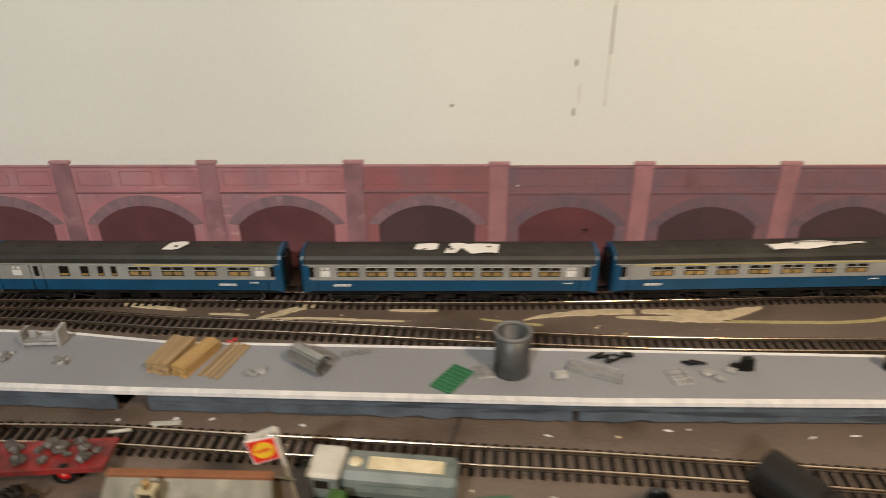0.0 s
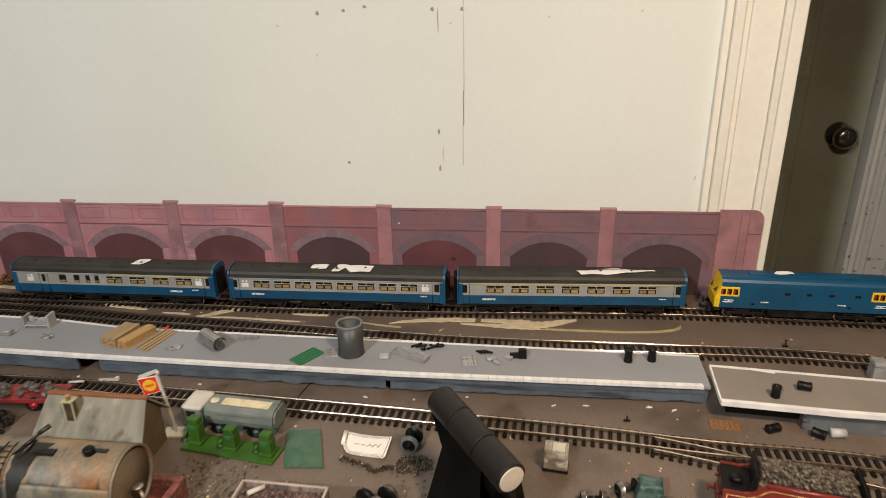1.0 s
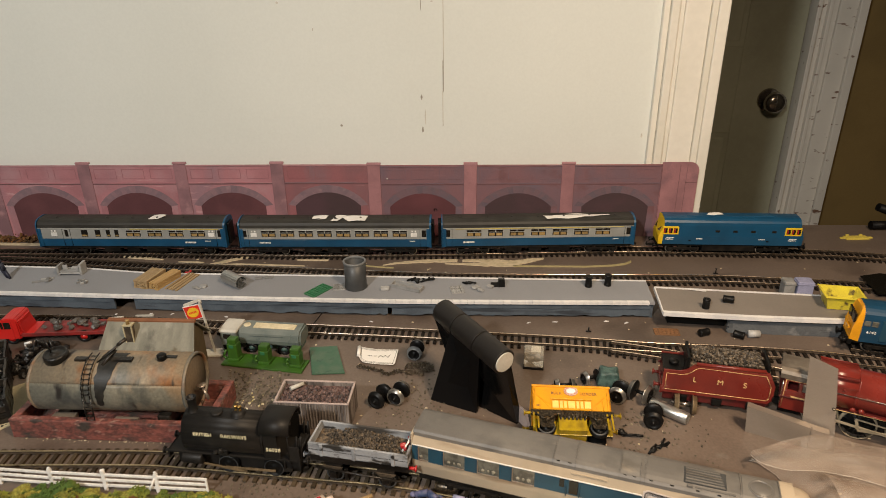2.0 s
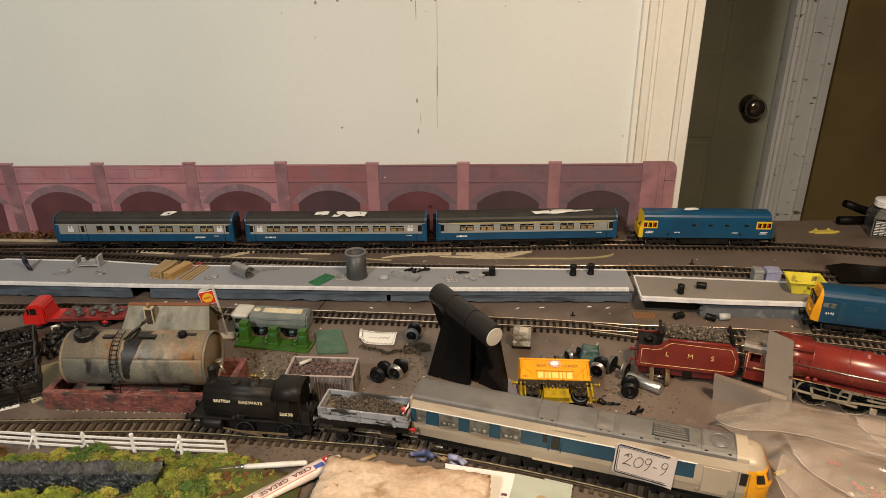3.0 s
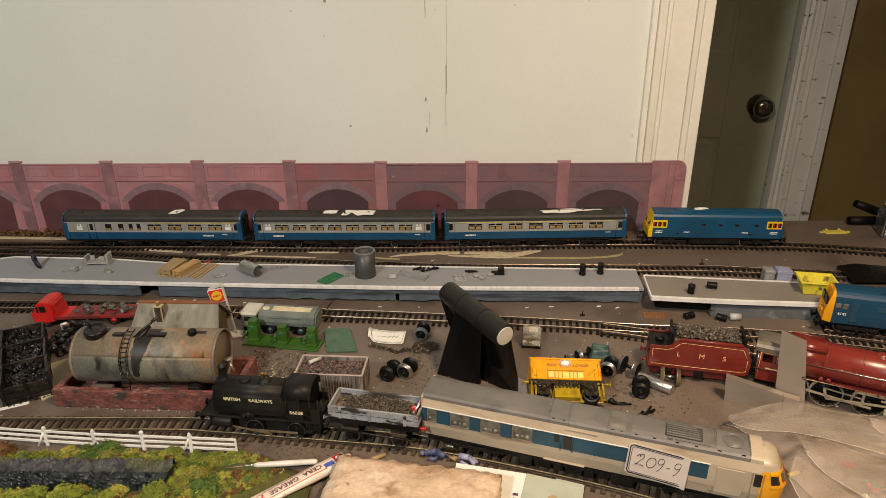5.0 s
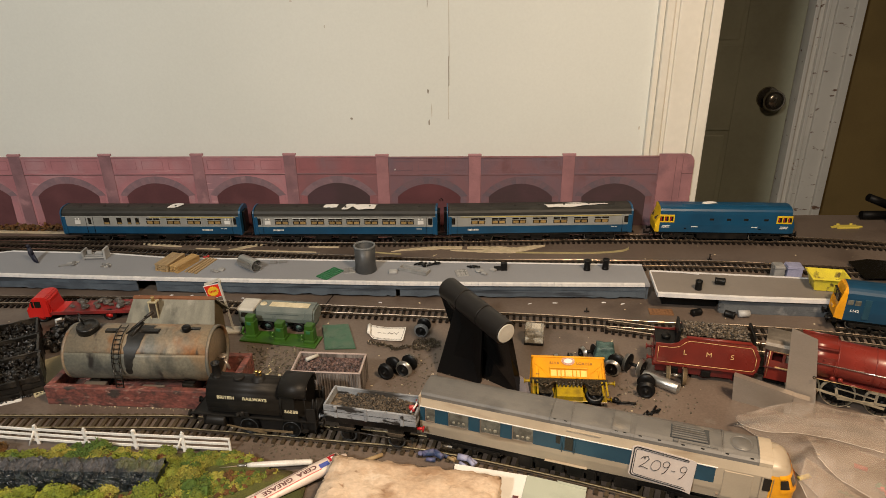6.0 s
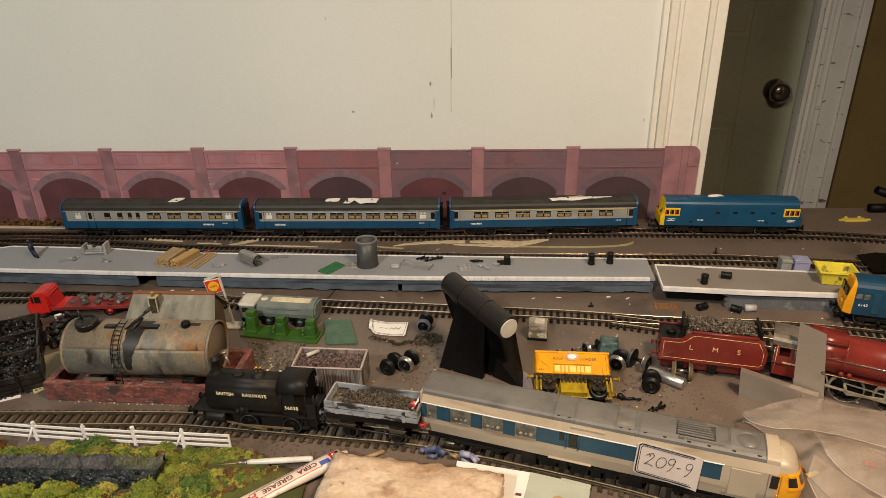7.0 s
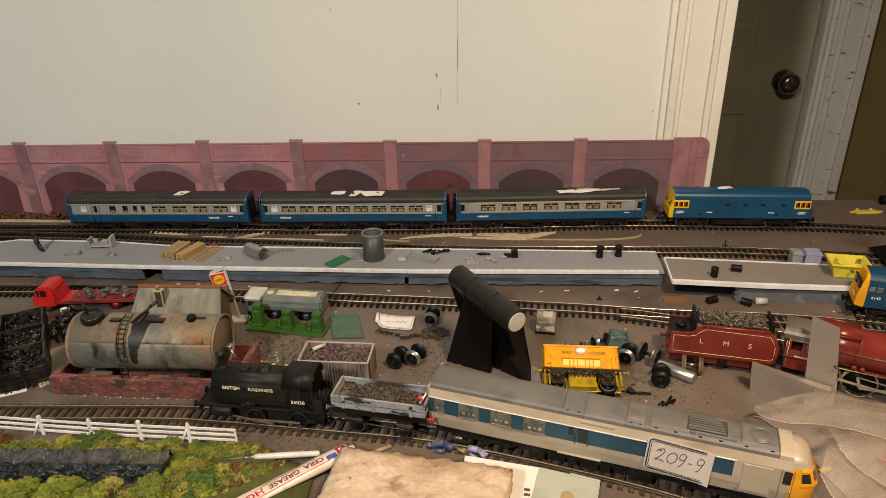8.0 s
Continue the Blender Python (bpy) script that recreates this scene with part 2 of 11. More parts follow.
    bed_red=material("dirty_lorry_bed", (0.24, 0.020, 0.018), 0.5, second=(0.12, 0.018, 0.016), scale=60, var=0.2),
    lorry_white=material("lorry_cream", (0.54, 0.52, 0.46), 0.4, scale=50),
    tank_green=material("tanker_grey_green", (0.118, 0.142, 0.132), 0.30, second=(0.155, 0.175, 0.160), scale=40, layers=(((0.080, 0.100, 0.094), 60, 0.60, 0.72, (1, 1, 0.5)),)),
    cream=material("cream_print", (0.66, 0.58, 0.40), 0.5, second=(0.55, 0.47, 0.3), scale=120),
    sign_red=material("sign_red", (0.66, 0.035, 0.018), 0.4),
    emblem_red=material("faded_emblem_red", (0.42, 0.20, 0.15), 0.5, second=(0.55, 0.42, 0.34), scale=500),
    sign_yellow=material("sign_yellow", (0.80, 0.50, 0.03), 0.4),
    grimy_brown=material("grimy_brown_metal", (0.055, 0.042, 0.03), 0.5, 0.2, second=(0.11, 0.085, 0.06), scale=160, var=0.3, bump=0.2),
    rust_tank=material("rusty_tan_tank_paint", (0.205, 0.168, 0.118), 0.50, second=(0.285, 0.205, 0.125), scale=16, mix=(0.42, 0.60), var=0.22, grain=420, bump=0.2,
                       third=(0.225, 0.100, 0.038), third_scale=24, third_mix=(0.54, 0.64),
                       layers=(((0.120, 0.118, 0.100), 22, 0.50, 0.62, (1.3, 0.7, 0.7)), ((0.30, 0.255, 0.19), 40, 0.60, 0.70, (1.2, 0.6, 0.6)), ((0.060, 0.048, 0.038), 60, 0.60, 0.70, (1.5, 0.5, 0.5)))),
    tank_lower=material("grimy_grey_green_tank_paint", (0.150, 0.150, 0.124), 0.50, second=(0.195, 0.180, 0.138), scale=20, mix=(0.42, 0.60), var=0.22, grain=420, bump=0.2,
                        third=(0.23, 0.160, 0.095), third_scale=18, third_mix=(0.55, 0.66),
                        layers=(((0.085, 0.086, 0.074), 34, 0.52, 0.64, (1.3, 0.7, 0.7)), ((0.032, 0.028, 0.025), 42, 0.60, 0.67, (1.2, 0.6, 0.6)))),
    tank_end=material("brown_tank_end_paint", (0.130, 0.098, 0.064), 0.55, second=(0.175, 0.130, 0.084), scale=30, var=0.2, grain=420, bump=0.15),
    red_plinth=material("painted_brick_plinth", (0.205, 0.066, 0.051), 0.65, second=(0.105, 0.040, 0.034), scale=190, stretch=(0.7, 1, 1.2), var=0.35, grain=420, bump=0.3, depth=0.0008,
                        third=(0.045, 0.034, 0.029), third_scale=85, third_mix=(0.53, 0.66), layers=(((0.31, 0.185, 0.150), 170, 0.60, 0.68, (0.8, 1, 1.2)),)),
    roof_card=material("weathered_roof", (0.215, 0.205, 0.160), 0.7, second=(0.155, 0.15, 0.118), scale=40, var=0.15, stretch=(3, 0.6, 1),
                       layers=(((0.10, 0.095, 0.075), 40, 0.60, 0.70, (0.4, 1, 1)), ((0.28, 0.265, 0.215), 55, 0.60, 0.72, (0.5, 1, 1)))),
    ridge=material("rust_brown_ridge", (0.22, 0.085, 0.035), 0.7, scale=60),
    house_wall=material("brown_building_card", (0.10, 0.072, 0.035), 0.7, scale=60, var=0.2),
    cream_card=material("buff_card", (0.46, 0.40, 0.25), 0.75, scale=20),
    coal=material("coal", (0.006, 0.0055, 0.005), 0.36, second=(0.020, 0.016, 0.013), scale=260, var=0.4, grain=700, bump=0.5, depth=0.0008, spec=0.45),
    bunker=material("soot_black_plastic", (0.008, 0.007, 0.006), 0.36, second=(0.040, 0.032, 0.024), scale=60, mix=(0.5, 0.7), var=0.3, grain=500, bump=0.4, depth=0.0006, spec=0.4),
    loco_black=material("loco_black_paint", (0.0095, 0.0088, 0.0082), 0.52, second=(0.014, 0.0125, 0.011), scale=50, var=0.15, bump=0.06, spec=0.24),
    cream_letter=material("cream_lettering", (0.80, 0.72, 0.47), 0.5, var=0.02, bump=0),
    gold_letter=material("gold_lettering", (0.70, 0.49, 0.21), 0.5, var=0.02, bump=0),
    dull_brass=material("dull_brassy_metal", (0.26, 0.195, 0.115), 0.48, 0.5, second=(0.16, 0.12, 0.07), scale=120, var=0.2),
    brass=material("brass", (0.60, 0.40, 0.14), 0.28, 0.95, bump=0.03),
    wagon_blue=material("dirty_grey_blue_paint", (0.30, 0.315, 0.335), 0.6, second=(0.20, 0.212, 0.23), scale=60, var=0.15,
                        third=(0.022, 0.021, 0.020), third_scale=80, third_mix=(0.57, 0.62), stretch=(0.6, 1, 1.5), layers=(((0.46, 0.47, 0.48), 140, 0.60, 0.68, (0.6, 1, 1.5)), ((0.05, 0.045, 0.04), 36, 0.60, 0.66, (0.5, 1, 1)))),
    ore=material("grey_stone_load", (0.036, 0.029, 0.022), 0.75, second=(0.100, 0.074, 0.048), scale=300, var=0.35, grain=900, bump=0.5, depth=0.0008),
    ore_red=material("purple_ore_load", (0.034, 0.020, 0.019), 0.55, second=(0.078, 0.048, 0.042), scale=300, var=0.4, grain=900, bump=0.5, depth=0.0008),
    wagon_grey=material("grey_brown_planks", (0.235, 0.205, 0.185), 0.65, second=(0.105, 0.085, 0.075), scale=30, stretch=(4, 4, 0.5), var=0.2, layers=(((0.05, 0.04, 0.036), 45, 0.58, 0.68, (2.5, 2.5, 0.6)),)),
    wagon_rim=material("pinkish_rim", (0.45, 0.36, 0.33), 0.6),
    buffer_red=material("buffer_beam_red", (0.42, 0.018, 0.02), 0.35),
    crimson=material("crimson_paint", (0.168, 0.0230, 0.0165), 0.30, second=(0.130, 0.0180, 0.0135), scale=30, var=0.07, bump=0.03, layers=(((0.080, 0.016, 0.012), 26, 0.60, 0.74, (1, 1, 1)),)),
    crimson_dark=material("crimson_underframe", (0.10, 0.010, 0.010), 0.4, second=(0.05, 0.012, 0.01), scale=60),
    chrome=material("bright_metal", (0.62, 0.58, 0.52), 0.25, 0.95, scale=60, bump=0.03),
    chain_metal=material("dark_chain_metal", (0.13, 0.105, 0.075), 0.3, 0.7, scale=200, var=0.3),
    silver=material("bright_rod_metal", (0.56, 0.485, 0.36), 0.30, 0.45, second=(0.38, 0.33, 0.24), scale=90, var=0.15, bump=0.05),
    stone_dark=material("dark_load_stone", (0.05, 0.044, 0.038), 0.42, second=(0.10, 0.09, 0.08), scale=120, var=0.3, grain=700, bump=0.4, depth=0.0008),
    diesel_blue=material("bright_rail_blue_plastic", (0.009, 0.068, 0.145), 0.36, scale=30, var=0.05, bump=0.03),
    lead=material("cast_grey_metal", (0.36, 0.30, 0.24), 0.40, 0.65, scale=40, var=0.08),
    rim_metal=material("wheel_rim_metal", (0.45, 0.43, 0.39), 0.3, 0.9, scale=80, bump=0.03),
    hopper_yellow=material("hopper_yellow_plastic", (0.72, 0.330, 0.006), 0.36, second=(0.64, 0.275, 0.006), scale=50, var=0.05, bump=0.03, layers=(((0.42, 0.17, 0.006), 40, 0.62, 0.76, (1, 1, 1)),)),
    hopper_olive=material("translucent_yellow_plastic", (0.36, 0.245, 0.006), 0.30, second=(0.20, 0.13, 0.006), scale=90),
    chassis=material("oily_brown_metal", (0.026, 0.020, 0.013), 0.32, 0.45, second=(0.13, 0.100, 0.062), scale=620, mix=(0.48, 0.72), var=0.3, bump=0.3),
    ivory=material("ivory_body_paint", (0.415, 0.345, 0.255), 0.36, second=(0.365, 0.305, 0.225), scale=25, var=0.03, bump=0.03, third=(0.32, 0.26, 0.18), third_scale=22, third_mix=(0.58, 0.78),
                   layers=(((0.23, 0.165, 0.105), 34, 0.62, 0.76, (0.35, 1, 2.4)),)),
    diesel_roof=material("grey_roof_paint", (0.118, 0.112, 0.104), 0.42, second=(0.145, 0.138, 0.126), scale=25, var=0.06, bump=0.04, third=(0.085, 0.082, 0.077), third_scale=30, third_mix=(0.50, 0.66),
                         layers=(((0.215, 0.190, 0.155), 70, 0.64, 0.74, (0.5, 1, 1)), ((0.065, 0.055, 0.043), 20, 0.58, 0.70, (0.4, 1.5, 1)))),
    nanking=material("deep_blue_band", (0.018, 0.066, 0.105), 0.38, scale=40, var=0.05),
    clear_pane=material("milky_window", (0.150, 0.148, 0.125), 0.15, second=(0.080, 0.078, 0.066), scale=160, var=0.1, bump=0),
    pumice=material("beige_stone", (0.46, 0.325, 0.215), 0.8, second=(0.57, 0.44, 0.32), scale=26, var=0.14, grain=300, bump=0.5, depth=0.0014, stretch=(0.9, 1.2, 1),
                    third=(0.33, 0.210, 0.125), third_scale=38, third_mix=(0.54, 0.68), layers=(((0.72, 0.625, 0.51), 34, 0.62, 0.72, (1, 0.8, 1)), ((0.24, 0.14, 0.075), 80, 0.64, 0.71, (1, 1, 1)))),
    grass=material("scatter_grass", (0.055, 0.062, 0.014), 0.9, second=(0.10, 0.10, 0.020), scale=40, var=0.35, grain=900, bump=0.6, depth=0.0015,
                   third=(0.09, 0.055, 0.02), third_scale=28, third_mix=(0.55, 0.66)),
    moss=material("foam_foliage", (0.135, 0.170, 0.016), 0.9, second=(0.32, 0.345, 0.042), scale=30, mix=(0.42, 0.66), var=0.3, grain=1200, bump=0.6, depth=0.001, per_object=0.2),
    moss_dark=material("dark_foam_foliage", (0.055, 0.100, 0.014), 0.9, second=(0.17, 0.195, 0.026), scale=40, mix=(0.44, 0.60), var=0.35, grain=1200, bump=0.6, depth=0.001),
    moss_olive=material("olive_foam_foliage", (0.145, 0.150, 0.020), 0.9, second=(0.28, 0.255, 0.045), scale=40, mix=(0.42, 0.62), var=0.3, grain=1200, bump=0.6, depth=0.001),
    moss_brown=material("rust_foam_foliage", (0.135, 0.058, 0.016), 0.9, second=(0.085, 0.047, 0.013), scale=70, var=0.35, grain=1200, bump=0.6, depth=0.001),
    # the small pale patches stand in for glints on the facets
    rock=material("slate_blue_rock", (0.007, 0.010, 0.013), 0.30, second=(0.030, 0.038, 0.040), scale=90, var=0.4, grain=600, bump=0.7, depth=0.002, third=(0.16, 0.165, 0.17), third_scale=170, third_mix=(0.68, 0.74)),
    # lighter rock for the wall's top: light from above put into the colour, mossy patches
    rock_lit_top=material("top_lit_grey_rock", (0.075, 0.073, 0.078), 0.42, second=(0.022, 0.025, 0.030), scale=110, mix=(0.42, 0.62), var=0.4, grain=600, bump=0.7, depth=0.002, third=(0.085, 0.095, 0.035), third_scale=30, third_mix=(0.53, 0.66), layers=(((0.26, 0.25, 0.24), 190, 0.66, 0.72, (1, 1, 1)),)),
    fence=material("white_fence_plastic", (0.86, 0.84, 0.80), 0.5, scale=80, third=(0.35, 0.33, 0.28), third_scale=120, third_mix=(0.66, 0.74)),
    tube=material("tube_plastic", (0.72, 0.61, 0.53), 0.35, second=(0.64, 0.53, 0.46), scale=60, var=0.04, layers=(((0.55, 0.42, 0.35), 120, 0.62, 0.72, (1, 1, 1)),)),
    tube_red=material("tube_red_print", (0.56, 0.02, 0.03), 0.4),
    tube_dark=material("tube_dark_print", (0.13, 0.045, 0.045), 0.4),
    tube_blue=material("tube_blue_print", (0.07, 0.10, 0.38), 0.4),
    mint=material("mint_card", (0.40, 0.435, 0.36), 0.7, scale=30, var=0.03),
    skip=material("yellow_skip_plastic", (0.70, 0.60, 0.05), 0.35, second=(0.56, 0.47, 0.05), scale=40, third=(0.11, 0.085, 0.03), third_scale=55, third_mix=(0.61, 0.68), layers=(((0.30, 0.24, 0.04), 90, 0.62, 0.72, (1, 1, 1)),)),
    teal=material("dark_teal_wax", (0.028, 0.058, 0.053), 0.42, second=(0.070, 0.125, 0.112), scale=110, mix=(0.44, 0.62), var=0.3, bump=0.5, depth=0.0012),
    denim=material("blue_figure_paint", (0.03, 0.05, 0.12), 0.6, second=(0.13, 0.13, 0.24), scale=160),
    lilac=material("lilac_plastic", (0.30, 0.31, 0.46), 0.5, scale=80),
    jar_label=material("black_label", (0.012, 0.012, 0.013), 0.5),
    gravel=material("mixed_grit", (0.06, 0.05, 0.035), 0.7, second=(0.12, 0.10, 0.07), scale=200, per_object=0.3),
    gold_grit=material("gold_grit", (0.45, 0.37, 0.16), 0.4, second=(0.6, 0.55, 0.4), scale=300),
    knob=material("tarnished_knob", (0.36, 0.33, 0.29), 0.2, 0.9, scale=40, bump=0),
    stain=material("wall_scuff", (0.34, 0.31, 0.26), 0.8),
    ink=material("black_ink", (0.05, 0.045, 0.04), 0.6),
    stain_pale=material("wall_drip", (0.60, 0.57, 0.50), 0.8),
    navy=material("navy_paint", (0.012, 0.014, 0.03), 0.6),
    card_brown=material("brown_card", (0.20, 0.10, 0.045), 0.7),
    knife_white=material("white_handle", (0.70, 0.67, 0.62), 0.35),
)


def island_tone(mat, low, high):
    """Varies a material's tone from loose piece to loose piece of one mesh."""
    nt = mat.node_tree
    bsdf = nt.nodes["Principled BSDF"]
    src = bsdf.inputs["Base Color"].links[0].from_socket
    geo, span, tone = nt.nodes.new("ShaderNodeNewGeometry"), nt.nodes.new("ShaderNodeMapRange"), nt.nodes.new("ShaderNodeVectorMath")
    span.inputs["To Min"].default_value, span.inputs["To Max"].default_value = low, high
    nt.links.new(geo.outputs["Random Per Island"], span.inputs["Value"])
    tone.operation = "SCALE"
    nt.links.new(src, tone.inputs[0])
    nt.links.new(span.outputs[0], tone.inputs["Scale"])
    nt.links.new(tone.outputs[0], bsdf.inputs["Base Color"])


for key in ("moss", "moss_olive", "moss_dark", "moss_brown"):
    island_tone(M[key], 0.7, 1.3)
island_tone(M["ore_red"], 0.4, 2.6)
for key in ("ore", "gravel", "tender_coal"):
    island_tone(M[key], 0.5, 1.7)
M["jar_glass"] = clear("jar_glass", (0.93, 0.95, 0.93), 0.03)


def film(name, cloud, colour, rough, gloss):
    """Thin clear plastic: mostly see-through, a little cloudy, glossy at grazing angles and on folds."""
    mat = bpy.data.materials.new(name)
    mat.use_nodes = True
    nt = mat.node_tree
    N = nt.nodes.new
    nt.nodes.remove(nt.nodes["Principled BSDF"])
    see, milk, shine = N("ShaderNodeBsdfTransparent"), N("ShaderNodeBsdfDiffuse"), N("ShaderNodeBsdfGlossy")
    see.inputs[0].default_value = (0.97, 0.96, 0.94, 1)
    milk.inputs[0].default_value = (*colour, 1)
    shine.inputs["Roughness"].default_value = rough
    co, ns, sp = N("ShaderNodeTexCoord"), N("ShaderNodeTexNoise"), N("ShaderNodeMapRange")
    mp = N("ShaderNodeMapping")
    mp.inputs["Rotation"].default_value, mp.inputs["Scale"].default_value = (0, 0, radians(28)), (0.5, 1.0, 1.0)
    ns.inputs["Scale"].default_value, ns.inputs["Detail"].default_value = 30.0, 3.0
    nt.links.new(co.outputs["Object"], mp.inputs[0])
    nt.links.new(mp.outputs[0], ns.inputs["Vector"])
    sp.inputs["From Min"].default_value, sp.inputs["From Max"].default_value = 0.35, 0.70
    sp.inputs["To Min"].default_value, sp.inputs["To Max"].default_value = cloud * 0.7, cloud * 1.35
    nt.links.new(ns.outputs[0], sp.inputs["Value"])
    a, b, fr = N("ShaderNodeMixShader"), N("ShaderNodeMixShader"), N("ShaderNodeFresnel")
    fr.inputs["IOR"].default_value = gloss
    nt.links.new(sp.outputs[0], a.inputs[0])
    nt.links.new(see.outputs[0], a.inputs[1])
    nt.links.new(milk.outputs[0], a.inputs[2])
    nt.links.new(fr.outputs[0], b.inputs[0])
    nt.links.new(a.outputs[0], b.inputs[1])
    nt.links.new(shine.outputs[0], b.inputs[2])
    nt.links.new(b.outputs[0], nt.nodes["Material Output"].inputs[0])
    return mat


M["bag"] = film("clear_polythene", 0.14, (1.0, 0.86, 0.75), 0.07, 1.45)
M["bag_crease"] = film("polythene_fold_edge", 0.55, (0.92, 0.84, 0.74), 0.09, 1.5)
M["jar_film"] = film("jar_clear_glass", 0.10, (0.80, 0.80, 0.74), 0.04, 1.5)
M["cube_plastic"] = film("clear_box_plastic", 0.34, (0.62, 0.58, 0.48), 0.12, 1.5)

# ---- mesh helpers ----
TAU = 2 * math.pi


def box(bm, x0, x1, y0, y1, z0, z1, bevel=0.0, m=None):
    """A box, its edges eased by bevel, placed by m."""
    b2 = bmesh.new()
    bmesh.ops.create_cube(b2, size=1)
    for v in b2.verts:
        v.co = Vector((x0 + (v.co.x + 0.5) * (x1 - x0), y0 + (v.co.y + 0.5) * (y1 - y0), z0 + (v.co.z + 0.5) * (z1 - z0)))
    if bevel:
        bmesh.ops.bevel(b2, geom=b2.edges[:], offset=bevel, segments=2, affect="EDGES", profile=0.5)
    return join(bm, b2, m)


def join(bm, b2, m=None):
    if m is not None:
        b2.transform(m)
    keep = {v: bm.verts.new(v.co) for v in b2.verts}
    for f in b2.faces:
        nf = bm.faces.new([keep[v] for v in f.verts])
        nf.smooth = f.smooth
    b2.free()
    return bm


def rod(bm, a, b, r0, r1=None, seg=12, smooth=True, caps=True):
    """A round bar from a to b, tapering from r0 to r1."""
    a, b = Vector(a), Vector(b)
    r1 = r0 if r1 is None else r1
    q = (b - a).to_track_quat("Z", "Y")
    rings = []
    for p, r in ((a, r0), (b, r1)):
        rings.append([bm.verts.new(p + q @ Vector((r * math.cos(TAU * i / seg), r * math.sin(TAU * i / seg), 0))) for i in range(seg)])
    for i in range(seg):
        f = bm.faces.new((rings[0][i], rings[0][(i + 1) % seg], rings[1][(i + 1) % seg], rings[1][i]))
        f.smooth = smooth
    if caps:
        bm.faces.new(rings[0][::-1])
        bm.faces.new(rings[1])
    return bm


def lathe(bm, profile, seg=24, m=None, smooth=True):
    """Turns (radius, height) pairs about z; ends close where the radius is 0."""
    b2 = bmesh.new()
    rings = []
    for r, z in profile:
        if r < 1e-7:
            rings.append([b2.verts.new((0, 0, z))])
        else:
            rings.append([b2.verts.new((r * math.cos(TAU * i / seg), r * math.sin(TAU * i / seg), z)) for i in range(seg)])
    for lo, hi in zip(rings, rings[1:]):
        for i in range(seg):
            j = (i + 1) % seg
            if len(lo) == 1 and len(hi) > 1:
                f = b2.faces.new((lo[0], hi[j], hi[i]))
            elif len(hi) == 1 and len(lo) > 1:
                f = b2.faces.new((lo[i], lo[j], hi[0]))
            elif len(lo) > 1:
                f = b2.faces.new((lo[i], lo[j], hi[j], hi[i]))
            else:
                continue
            f.smooth = smooth
    return join(bm, b2, m)


def prism(bm, outline, x0, x1, m=None, smooth=False):
    """Extrudes a (y, z) outline along x."""
    b2 = bmesh.new()
    a = [b2.verts.new((x0, y, z)) for y, z in outline]
    b = [b2.verts.new((x1, y, z)) for y, z in outline]
    n = len(outline)
    for i in range(n):
        f = b2.faces.new((a[i], a[(i + 1) % n], b[(i + 1) % n], b[i]))
        f.smooth = smooth
    b2.faces.new(a[::-1])
    b2.faces.new(b)
    bmesh.ops.recalc_face_normals(b2, faces=b2.faces[:])
    return join(bm, b2, m)


def plate(bm, outline, z0, z1, m=None):
    """Extrudes an (x, y) outline up from z0 to z1."""
    b2 = bmesh.new()
    a = [b2.verts.new((x, y, z0)) for x, y in outline]
    b = [b2.verts.new((x, y, z1)) for x, y in outline]
    n = len(outline)
    for i in range(n):
        b2.faces.new((a[i], a[(i + 1) % n], b[(i + 1) % n], b[i]))
    b2.faces.new(a[::-1])
    b2.faces.new(b)
    bmesh.ops.recalc_face_normals(b2, faces=b2.faces[:])
    return join(bm, b2, m)


def lump(bm, centre, size, seed, detail=1, rough=0.35, flat=1.0):
    """A small irregular stone."""
    b2 = bmesh.new()
    bmesh.ops.create_icosphere(b2, subdivisions=detail, radius=1)
    rnd = random.Random(seed)
    off = Vector((rnd.random(), rnd.random(), rnd.random())) * 50
    sx, sy, sz = (rnd.uniform(0.7, 1.25) for _ in range(3))
    for v in b2.verts:
        k = 1 + rough * noise.noise(v.co * 1.7 + off)
        v.co = Vector((v.co.x * sx * k, v.co.y * sy * k, v.co.z * sz * k * flat)) * size
    return join(bm, b2, Matrix.Translation(centre) @ Matrix.Rotation(rnd.uniform(0, TAU), 4, "Z"))


def slanted(bm, a, b, c, d, thick):
    """A slab with corners a, b, c, d and the given thickness along its normal."""
    a, b, c, d = (Vector(p) for p in (a, b, c, d))
    n = (b - a).cross(d - a).normalized() * thick
    vs = [bm.verts.new(p) for p in (a, b, c, d)] + [bm.verts.new(p + n) for p in (a, b, c, d)]
    for f in ((3, 2, 1, 0), (4, 5, 6, 7), (0, 1, 5, 4), (1, 2, 6, 5), (2, 3, 7, 6), (3, 0, 4, 7)):
        bm.faces.new([vs[k] for k in f])
    return bm


def mesh_of(name, bm):
    me = bpy.data.meshes.new(name)
    bm.to_mesh(me)
    bm.free()
    return me


def part(name, bm, mat, parent=None, label="", m=None):
    """Links a bmesh as one mesh object under a thing or a part."""
    me = bm if isinstance(bm, bpy.types.Mesh) else mesh_of(name, bm)
    if not me.materials:
        me.materials.append(M[mat])
    ob = new(name, me)
    ob.parent = parent
    if m is not None:
        ob.matrix_basis = m
    if label:
        ob["label"] = label
    return ob


def thing(name, label, category, m=None, group="", kind=""):
    ob = new(name)
    ob.empty_display_size = 0.01
    ob.matrix_basis = m if m is not None else Matrix()
    return tagged(ob, label, category, group, kind)


def solo(name, bm, mat, label, category, m=None, group="", kind=""):
    """A thing that is one mesh."""
    ob = part(name, bm, mat, None, "", m)
    return tagged(ob, label, category, group, kind)


